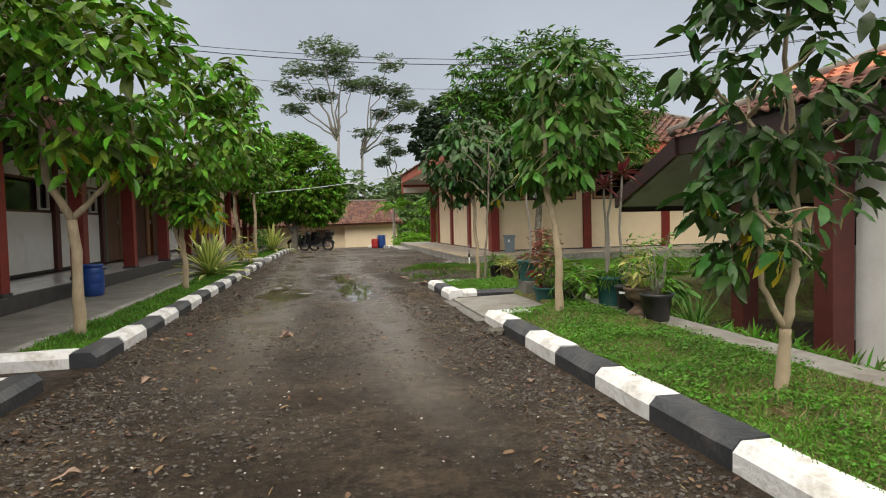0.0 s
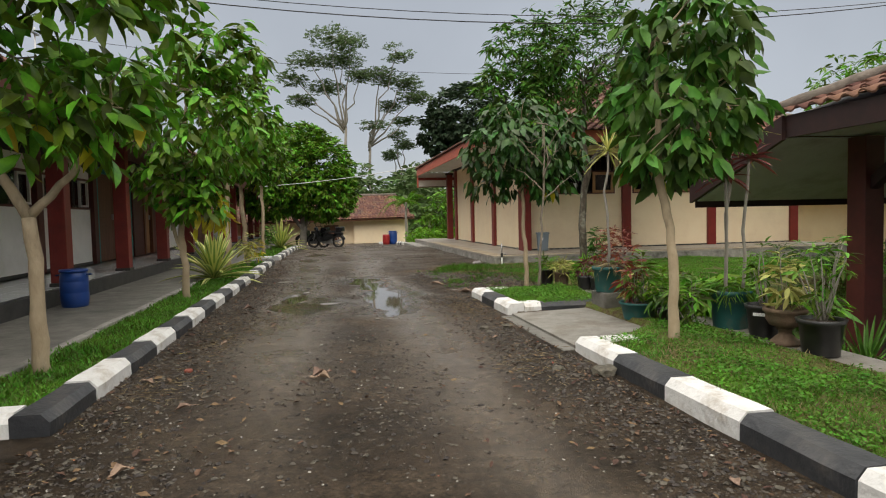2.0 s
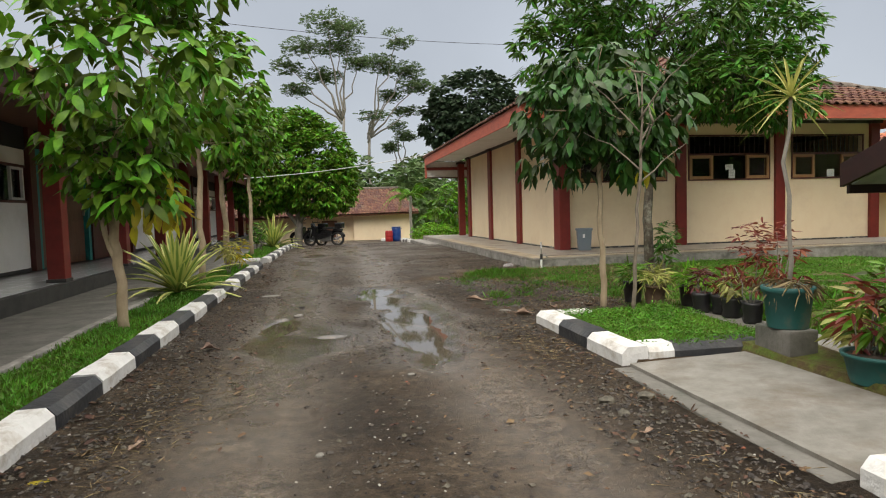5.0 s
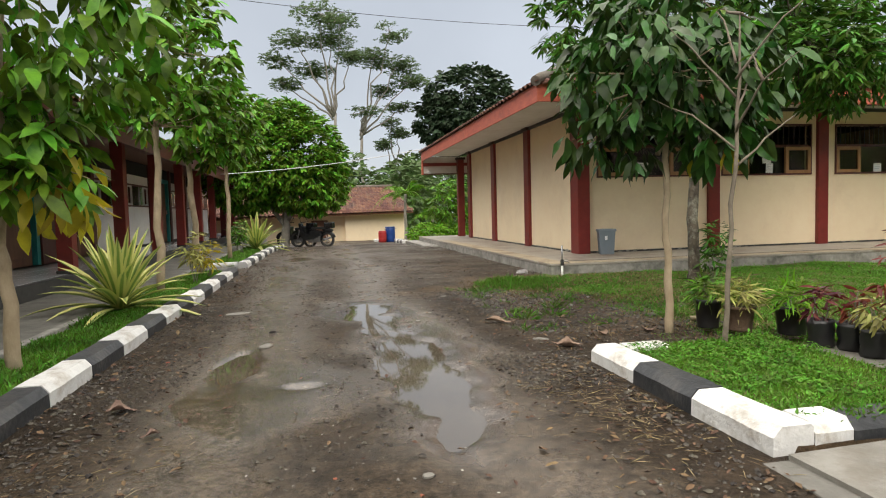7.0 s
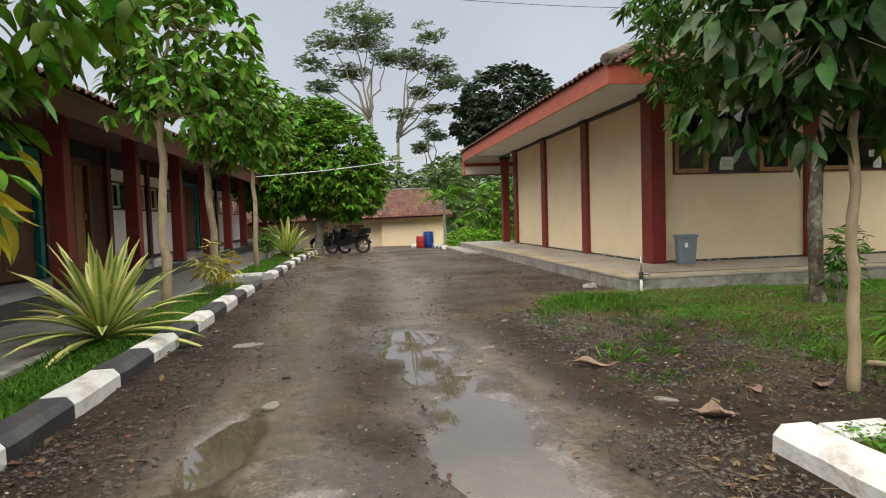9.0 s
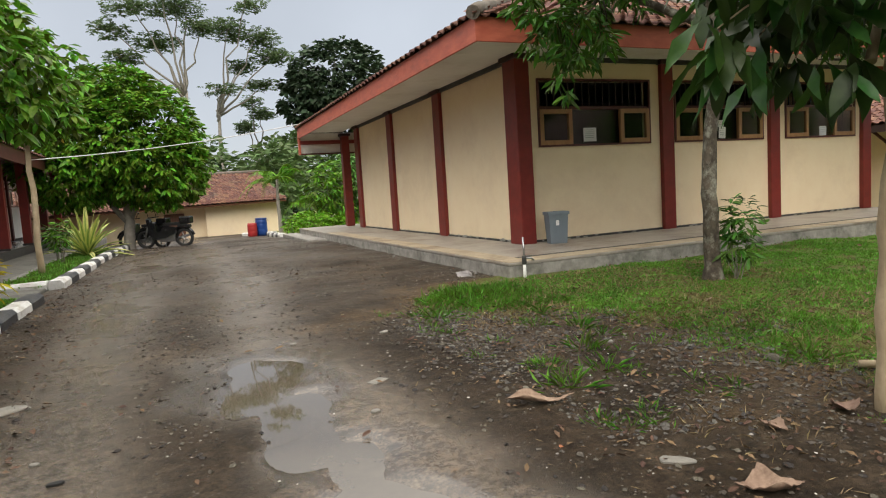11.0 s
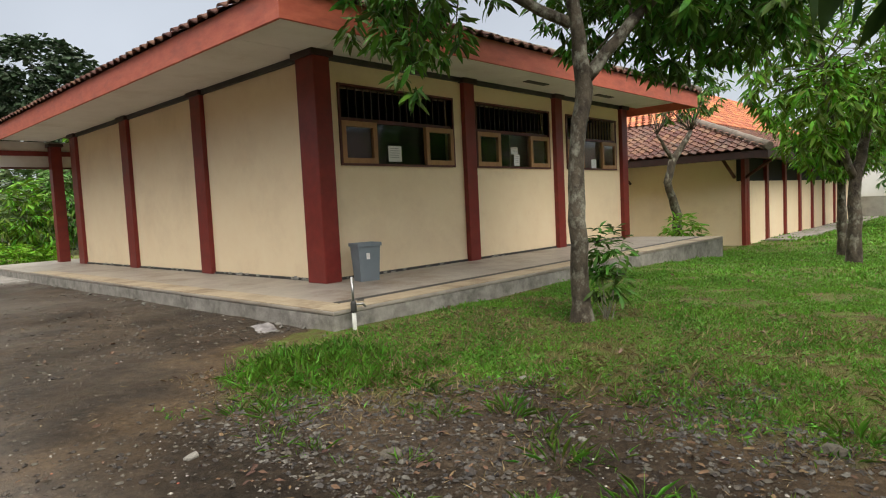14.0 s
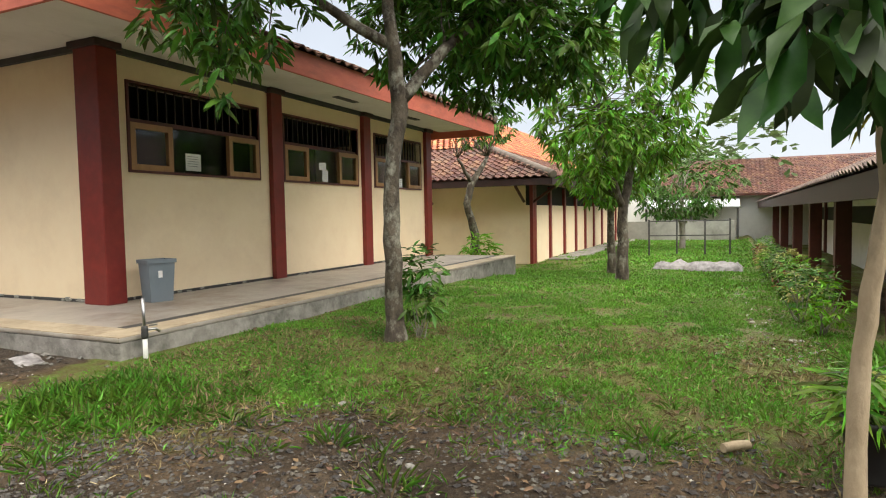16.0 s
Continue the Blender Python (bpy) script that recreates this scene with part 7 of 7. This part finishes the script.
def grass_field(name, label, n, x0, x1, y0, y1, height, seed, material=None, need=0.45, width=0.009, lean=0.55, soft=0.0, bare=0.0):
    rng = np.random.RandomState(seed)
    x, y, z = scatter(n, x0, x1, y0, y1, rng)
    g = grass_value(x, y) + 0.5 * (value_noise(x, y, 2.3, seed) - 0.5)
    keep = (g > need + soft * rng.uniform(-1, 1, n)) & (~((x > 2.98) & (x < 3.45) & (y < 9.95))) & ~((y > 15.6) & (x > 3.45) & (x < 13.3)) & ~((x > 1.6) & (x < np.where(y < 7.0, 2.06 + 1.15 * (y - 6.47), 2.64)) & (y > 6.4) & (y < 8.46))
    keep &= value_noise(x, y, 2.6, seed + 7) + 0.5 * (value_noise(x, y, 9.0, seed + 8) - 0.5) > bare * rng.uniform(0.4, 1.3, n)
    x, y, z = x[keep], y[keep], z[keep]
    a = rng.uniform(0, 6.28, len(x))
    h = height * rng.uniform(0.4, 1.25, len(x)) * (0.6 + 0.8 * value_noise(x, y, 1.7, seed + 1))
    way = np.stack([np.cos(a), np.sin(a), rng.uniform(0.5, 2.6, len(x))], -1)
    V, F = place_leaves(np.stack([x, y, z - 0.004], -1), way, h, simple_leaf(width / height * 1.3, lean), rng, 1.0)
    tagged(mesh_np(name, V, F, material or GRASS), label, "grass", kind="stuff")


grass_field("grass", "short bright green lawn grass", 210000, 1.5, 8.5, 10.2, 15.7, 0.034, 401, need=0.5, width=0.0055, soft=0.3, bare=0.42)
grass_field("grass", "short green lawn grass further off", 52000, 8.5, 17, 10.7, 16.3, 0.045, 402, width=0.014)
grass_field("grass", "lawn grass at the far end", 40000, 17, 31.8, 10.7, 16.6, 0.07, 470, width=0.03)
grass_field("grass", "lush tall grass tuft at the road's edge", 4200, 1.7, 3.2, 14.0, 15.3, 0.085, 403, need=0.62, soft=0.3, width=0.002)
grass_field("dry_grass", "dead brown grass matted at the lawn's edge", 22000, 1.8, 6.0, 10.6, 15.4, 0.045, 440, STRAW, 0.35, 0.0028, 1.0, 0.3)
rng = np.random.RandomState(441)
cx = np.concatenate([rng.uniform(1.6, 4.2, 90), [2.72, 2.1, 2.62, 1.75, 3.2, 1.9, 2.3]])
cy = np.concatenate([rng.uniform(11.2, 14.6, 90), [13.8, 12.15, 13.1, 12.0, 11.7, 14.2, 12.6]])
k = np.repeat(np.arange(97), np.concatenate([rng.randint(8, 40, 90), np.full(7, 45)]))
spread = np.where(k > 89, 0.06, 0.04)
x, y = cx[k] + spread * rng.normal(size=len(k)), cy[k] + spread * rng.normal(size=len(k))
way = np.stack([3 * (x - cx[k]) / spread * 0.3 + 0.4 * rng.normal(size=len(k)), 0.9 * (y - cy[k]) / spread + 0.4 * rng.normal(size=len(k)), rng.uniform(0.7, 2.2, len(k))], -1)
V, F = place_leaves(np.stack([x, y, ground_height(x, y) - 0.004], -1), way, rng.uniform(0.03, 0.1, len(k)) * np.where(k > 89, 1.3, 0.8), simple_leaf(0.032, 0.55), rng, 0.8)
tagged(mesh_np("grass", V, F, GRASS), "sparse tufts of grass coming up through the gravel", "grass", kind="stuff")
grass_field("grass", "weedy green grass on the kerbed verge", 48000, 1.8, 3.0, 0.5, 7.2, 0.028, 404, width=0.005)
grass_field("grass", "lush green weeds on the small kerbed bed", 15000, 1.83, 3.0, 8.46, 10.2, 0.035, 405, width=0.007)
grass_field("grass", "bright grass on the narrow strip", 42000, -2.56, -1.97, 5.45, 20.0, 0.055, 406, width=0.010)
grass_field("grass", "bright grass on the far narrow strip", 9000, -2.56, -1.9, 20.0, 31.0, 0.09, 407, width=0.014)
grass_field("grass", "coarse grass below the path", 9000, 3.45, 5.3, 2.0, 10.6, 0.16, 408, width=0.014)
grass_field("dry_grass", "dry straw lying in the verge", 7000, 1.85, 2.98, 0.5, 6.2, 0.034, 409, STRAW, 0.5, 0.0028, 1.0)
rng = np.random.RandomState(410)
# small round weed leaves among the grass of the beds
x = np.concatenate([rng.uniform(1.85, 2.98, 24000), rng.uniform(1.85, 2.98, 8000), rng.uniform(3.0, 8.5, 18000)])
y = np.concatenate([rng.uniform(1.0, 7.0, 24000), rng.uniform(8.5, 10.15, 8000), rng.uniform(10.6, 15.6, 18000)])
keep = value_noise(x, y, 3.0, 411) + 0.3 * (value_noise(x, y, 9.0, 412) - 0.5) > np.where(y < 10.2, 0.47, 0.6)
keep &= in_right_verge(x, y) | (y > 10.2)
x, y = x[keep], y[keep]
way = np.stack([rng.normal(size=len(x)), rng.normal(size=len(x)), rng.uniform(0, 0.8, len(x))], -1)
V, F = place_leaves(np.stack([x, y, ground_height(x, y) + rng.uniform(0.01, 0.05, len(x))], -1), way, rng.uniform(0.014, 0.032, len(x)), simple_leaf(0.6, 0.3), rng, 0.4)
tagged(mesh_np("weeds", V, F, LEAF_WEED), "small round-leaved green weeds in the beds", "weeds", kind="stuff")


def stones(name, label, n, x0, x1, y0, y1, small, large, material, seed, avoid=0.5, dense=None):
    """Many small chipped stones resting in the ground."""
    rng = np.random.RandomState(seed)
    x, y, z = scatter(n, x0, x1, y0, y1, rng)
    keep = (grass_value(x, y) < avoid) & (water_depth(x, y) < 0.55)
    keep &= track_value(x, y) + 0.6 * sheen(x, y) < rng.uniform(0.05, 0.9, n)
    if dense is not None:
        keep &= value_noise(x, y, 1.1, dense) > rng.uniform(0.15, 0.75, n)
    keep &= ~((x > 1.5) & (y > 6.4) & (y < 8.5)) & (x > -1.8) & ~((x > 1.6) & (y < 10.3))
    x, y, z = x[keep], y[keep], z[keep]
    m = len(x)
    octa = np.array([(1, 0, 0), (0, 1, 0), (-1, 0, 0), (0, -1, 0), (0, 0, 1), (0, 0, -0.5), (0.6, 0.6, 0.55), (-0.6, -0.5, 0.6)], float)
    tri = np.array([(0, 6, 4), (0, 1, 6), (6, 1, 4), (1, 2, 4), (2, 7, 4), (2, 3, 7), (7, 3, 4), (3, 0, 4), (1, 0, 5), (2, 1, 5), (3, 2, 5), (0, 3, 5)])
    s = small * (large / small) ** (rng.rand(m) ** 2.2)
    a = rng.uniform(0, 6.28, m)
    base = octa[None] * (1 + 0.35 * rng.uniform(-1, 1, (m, 8, 3))) * np.array((1, 0.75, 0.5))
    bx = base[..., 0] * np.cos(a)[:, None] - base[..., 1] * np.sin(a)[:, None]
    by = base[..., 0] * np.sin(a)[:, None] + base[..., 1] * np.cos(a)[:, None]
    V = np.stack([x[:, None] + s[:, None] * bx, y[:, None] + s[:, None] * by, z[:, None] + s[:, None] * (base[..., 2] + 0.12)], -1)
    F = tri[None] + (np.arange(m) * 8)[:, None, None]
    tagged(mesh_np(name, V.reshape(-1, 3), F.reshape(-1, 3), material, smooth=False), label, "gravel", kind="stuff")


stones("gravel", "small dark road stones pressed into the earth", 95000, -1.8, 3.0, 0.8, 16.0, 0.004, 0.023, STONE, 420, 0.6, 421)
stones("gravel", "road stones farther along the lane", 9000, -1.7, 3.4, 16.0, 31.0, 0.01, 0.03, STONE, 422, 0.5, 423)
stones("gravel", "scattered pale stone chips", 7500, -1.8, 3.4, 0.8, 20.0, 0.003, 0.012, CHIP, 424, 0.7)
stones("gravel", "heap of loose grey stones at the lawn's edge", 14000, 1.5, 4.0, 11.2, 14.4, 0.005, 0.025, GRAVEL, 425, 0.75, 426)
stones("gravel", "loose gravel swept against the kerb", 9000, 0.95, 1.64, 2.0, 10.6, 0.005, 0.022, STONE, 442, 0.9, 443)
stones("gravel", "loose gravel along the green strip's kerb", 12000, -1.82, -1.05, 1.5, 14.0, 0.005, 0.02, STONE, 444, 0.9, 445)
stones("gravel", "broken concrete lumps at the plinth's foot", 70, 3.2, 3.5, 15.6, 25.0, 0.02, 0.06, PAVE, 446, 2.0)
stones("gravel", "pale rubble crumbs at the border of the lawn", 900, 5.0, 14.0, 10.7, 11.5, 0.008, 0.03, CHIP, 447, 2.0, 448)
stones("gravel", "broken red brick crumbs", 90, -1.8, 3.4, 1.0, 18.0, 0.008, 0.02, BRICK, 427, 0.7)
rng = np.random.RandomState(430)
n = 3400
x = np.concatenate([-1.8 + 1.0 * rng.rand(n // 2) ** 1.6, rng.uniform(-1.8, 3.0, n - n // 2 - 450), rng.uniform(2.0, 8.0, 450)])
y = np.concatenate([rng.uniform(1.0, 24.0, n // 2), rng.uniform(1.0, 20.0, n - n // 2 - 450), rng.uniform(11.0, 15.5, 450)])
keep = (water_depth(x, y) < 0.4) & ~((x > 1.5) & (y < 10.3))
x, y = x[keep], y[keep]
way = np.stack([rng.normal(size=len(x)), rng.normal(size=len(x)), rng.uniform(-0.05, 0.15, len(x))], -1)
V, F = place_leaves(np.stack([x, y, ground_height(x, y) + 0.008 + 0.022 * (grass_value(x, y) > 0.5)], -1), way, rng.uniform(0.015, 0.07, len(x)) * rng.uniform(0.4, 1.1, len(x)), leaf_shape(0.5, -0.15, 0.5, 0.05), rng, 0.25)
tagged(mesh_np("leaf_litter", V, F, DRY), "small dry brown leaves scattered over the road", "leaf litter", kind="stuff")
n = 2200
x, y = rng.uniform(-1.8, 3.2, n), rng.uniform(1.0, 15.5, n)
keep = (water_depth(x, y) < 0.4) & ((x < -1.0) | (x > 0.9)) & ~((x > 1.5) & (y < 10.3)) & (value_noise(x, y, 1.6, 431) > 0.45)
x, y = x[keep], y[keep]
way = np.stack([rng.normal(size=len(x)), rng.normal(size=len(x)), rng.uniform(-0.05, 0.12, len(x))], -1)
V, F = place_leaves(np.stack([x, y, ground_height(x, y) + 0.006], -1), way, rng.uniform(0.03, 0.1, len(x)), simple_leaf(0.05, 0.1), rng, 0.3)
tagged(mesh_np("straw", V, F, STRAW), "thin dry grass stalks at the road's edges", "straw", kind="stuff")


rng = np.random.RandomState(450)
n = 1500
x = np.concatenate([1.58 - 0.75 * rng.rand(900) ** 1.7, rng.uniform(1.3, 3.4, 600)])
y = np.concatenate([rng.uniform(1.2, 10.4, 900), rng.uniform(10.5, 13.6, 600)])
way = np.stack([rng.normal(size=n), rng.normal(size=n), rng.uniform(-0.05, 0.2, n)], -1)
V, F = place_leaves(np.stack([x, y, ground_height(x, y) + 0.008], -1), way, rng.uniform(0.014, 0.05, n), leaf_shape(0.45, -0.15, 0.5, 0.05), rng, 0.3)
tagged(mesh_np("leaf_litter", V, F, DRY), "brown leaf litter gathered along the kerb", "leaf litter", kind="stuff")
cx, cy = np.array([-1.35, -1.25, -1.45, -1.2, 1.35, 1.3, 1.2]), np.array([7.6, 8.2, 6.2, 9.0, 8.9, 9.6, 6.1])
k = rng.randint(0, 7, 1500)
x, y = np.clip(cx[k] + 0.16 * rng.normal(size=1500), -1.72, 1.58), cy[k] + 0.3 * rng.normal(size=1500)
way = np.stack([rng.normal(size=1500), rng.normal(size=1500), rng.uniform(-0.05, 0.15, 1500)], -1)
V, F = place_leaves(np.stack([x, y, ground_height(x, y) + 0.008], -1), way, rng.uniform(0.03, 0.12, 1500), simple_leaf(0.03, 0.1), rng, 0.3)
tagged(mesh_np("straw", V, F, STRAW), "matted heaps of pale dry grass beside the kerbs", "straw", kind="stuff")


def dry_leaf(x, y, size, rz, width=0.45, curl=0.3, label="large curled pale brown fallen leaf"):
    rng = np.random.RandomState(int(100 * abs(x + 3 * y)))
    n, m = 17, 9
    v = []
    for i in range(n):
        u = i / (n - 1)
        w = 0.5 * width * (max(0.0, math.sin(math.pi * u ** 0.85)) ** 0.7 + 0.03) * (1 + 0.16 * rng.uniform(-1, 1))
        lift = 0.05 * math.sin(5.0 * u + x) + 0.1 * u * u
        for j in range(m):
            s = 2 * j / (m - 1) - 1
            bend = s * (0.9 + 0.5 * math.sin(7 * u + y))
            v.append((u + 0.02 * rng.uniform(-1, 1), w * math.sin(bend) / 0.9, lift + w * (1 - math.cos(bend)) * 1.1 + 0.05 * width * rng.uniform(-1, 1) * abs(s)))
    v = np.array(v)
    f = np.array([(i * m + j, i * m + j + 1, (i + 1) * m + j + 1, (i + 1) * m + j) for i in range(n - 1) for j in range(m - 1)])
    ob = mesh_np("dry_leaf", v * size, f, DRY_PALE)
    ob.matrix_basis = pose(x, y, float(ground_height(np.array([x]), np.array([y]))[0]) + 0.012, 0, 0, rz)
    sol = ob.modifiers.new("thickness", "SOLIDIFY")
    sol.thickness = 0.002
    tagged(ob, label, "fallen leaf", "large fallen leaves")


for x, y, s, rz, w in ((1.34, 11.94, 0.42, -28, 0.3), (-0.45, 6.2, 0.2, 30, 0.6), (-0.33, 6.1, 0.18, 170, 0.6), (-1.3, 4.6, 0.14, 40, 0.5), (-1.25, 5.6, 0.16, 10, 0.4), (-1.3, 7.6, 0.12, 60, 0.5), (1.3, 3.9, 0.1, 80, 0.5),
                       (-1.55, 6.3, 0.13, 150, 0.5), (1.2, 7.2, 0.12, 200, 0.4), (-1.1, 9.4, 0.12, 20, 0.5), (2.6, 11.1, 0.2, 240, 0.7), (2.15, 11.0, 0.15, 100, 0.6), (-1.2, 2.9, 0.15, 15, 0.5), (1.78, 10.65, 0.3, 160, 0.5), (-1.24, 9.9, 0.2, 200, 0.6), (4.0, 13.2, 0.1, 15, 0.5), (5.2, 12.6, 0.12, 75, 0.5)):
    dry_leaf(x, y, s * 0.8, rz, w)
chip = part("broken_tile", box(-0.06, 0.06, -0.035, 0.035, 0, 0.014, 0.004), SLAB)
chip.matrix_basis = pose(0.9, 12.7, 0.002, 0, 0, 35)
tagged(chip, "pale broken piece of floor tile on the road", "broken tile")
stick = part("stick", tube([(0, 0, 0.02), (0.07, 0.006, 0.022), (0.14, 0.006, 0.02)], [0.021, 0.022, 0.02], 12), BARK_PALE)
stick.matrix_basis = pose(3.18, 11.38, float(ground_height(np.array([3.2]), np.array([11.33]))[0]) + 0.012, 0, 0, -52)
tagged(stick, "short cut piece of pale wood on the lawn", "stick")
for x, y, s in ((1.45, 7.73, 0.055), (1.2, 7.72, 0.05), (1.57, 5.75, 0.085), (2.99, 11.74, 0.055), (1.3, 5.95, 0.05), (1.2, 7.5, 0.035), (1.05, 7.1, 0.03), (2.0, 12.2, 0.04), (1.9, 13.2, 0.05), (1.6, 12.4, 0.03)):
    bm = bmesh.new()
    bmesh.ops.create_icosphere(bm, subdivisions=2, radius=s)
    for v in bm.verts:
        v.co += v.co * 0.5 * noise.noise(v.co * 25 + Vector((x, y, 0)))
        v.co.z *= 0.6
    ob = part("rock", bm, STONE)
    ob.location = (x, y, 0.25 * s)
    tagged(ob, "loose dark grey stone at the road's edge", "rock", "loose rocks")


def flat_stone(x, y, length, width, rz, material, label, name="flat_stone", thick=0.018):
    """A worn flat piece lying on the ground, with a ragged outline."""
    rng = np.random.RandomState(int(1000 * abs(x * 3 + y)))
    n = 11
    rim = [(0.5 * length * math.cos(a) * k, 0.5 * width * math.sin(a) * k, 0) for a, k in zip(np.linspace(0, 2 * math.pi, n, endpoint=False), rng.uniform(0.72, 1.1, n))]
    bm = poly(rim, -thick)
    bmesh.ops.bevel(bm, geom=bm.edges[:], offset=0.3 * thick, segments=1, affect="EDGES")
    ob = part(name, bm, material)
    ob.matrix_basis = pose(x, y, float(ground_height(np.array([x]), np.array([y]))[0]) - 0.004, 0, 0, rz)
    tagged(ob, label, name.replace("_", " "), "loose pieces on the road")


FLAT = "flat pale stone pressed into the muddy road"
for x, y, l, w, rz in ((-1.1, 13.4, 0.3, 0.2, 20), (-0.66, 11.43, 0.17, 0.12, 70), (1.57, 11.02, 0.16, 0.07, -40), (0.73, 12.2, 0.06, 0.04, 10), (-0.77, 12.41, 0.05, 0.03, 0),
                       (0.63, 13.96, 0.07, 0.05, 50), (1.34, 13.94, 0.1, 0.06, 30), (2.52, 12.62, 0.06, 0.04, 80), (3.16, 13.41, 0.09, 0.06, 15), (0.2, 8.6, 0.06, 0.04, 15), (-0.4, 7.3, 0.05, 0.04, 60)):
    flat_stone(x, y, l, w, rz, SLAB, FLAT)
flat_stone(-1.38, 6.62, 0.08, 0.06, 30, BRICK, "broken red brick piece beside the kerb", "brick_piece", 0.03)
flat_stone(-0.65, 12.13, 0.08, 0.03, 5, RUBBER, "short black scrap lying on the mud", "scrap", 0.02)
flat_stone(-1.57, 7.33, 0.12, 0.05, 15, LEAF_YELLOW, "fallen yellow leaf beside the kerb", "fallen_leaf", 0.004)
bm = bmesh.new()
cells = [[bm.verts.new((0.05 * i - 0.2, 0.05 * j - 0.1, 0.02 + 0.05 * abs(noise.noise(Vector((i * 0.7, j * 0.9, 2)))) - 0.03 * (max(abs(i - 4) / 4, abs(j - 2) / 2) ** 3))) for j in range(5)] for i in range(9)]
for i in range(8):
    for j in range(4):
        bm.faces.new((cells[i][j], cells[i + 1][j], cells[i + 1][j + 1], cells[i][j + 1]))
ob = part("rag", bm, SHEET)
ob.matrix_basis = pose(3.24, 16.46, float(ground_height(np.array([3.24]), np.array([16.46]))[0]), 0, 0, 70)
tagged(ob, "crumpled dirty white plastic scrap beside the plinth", "rag")
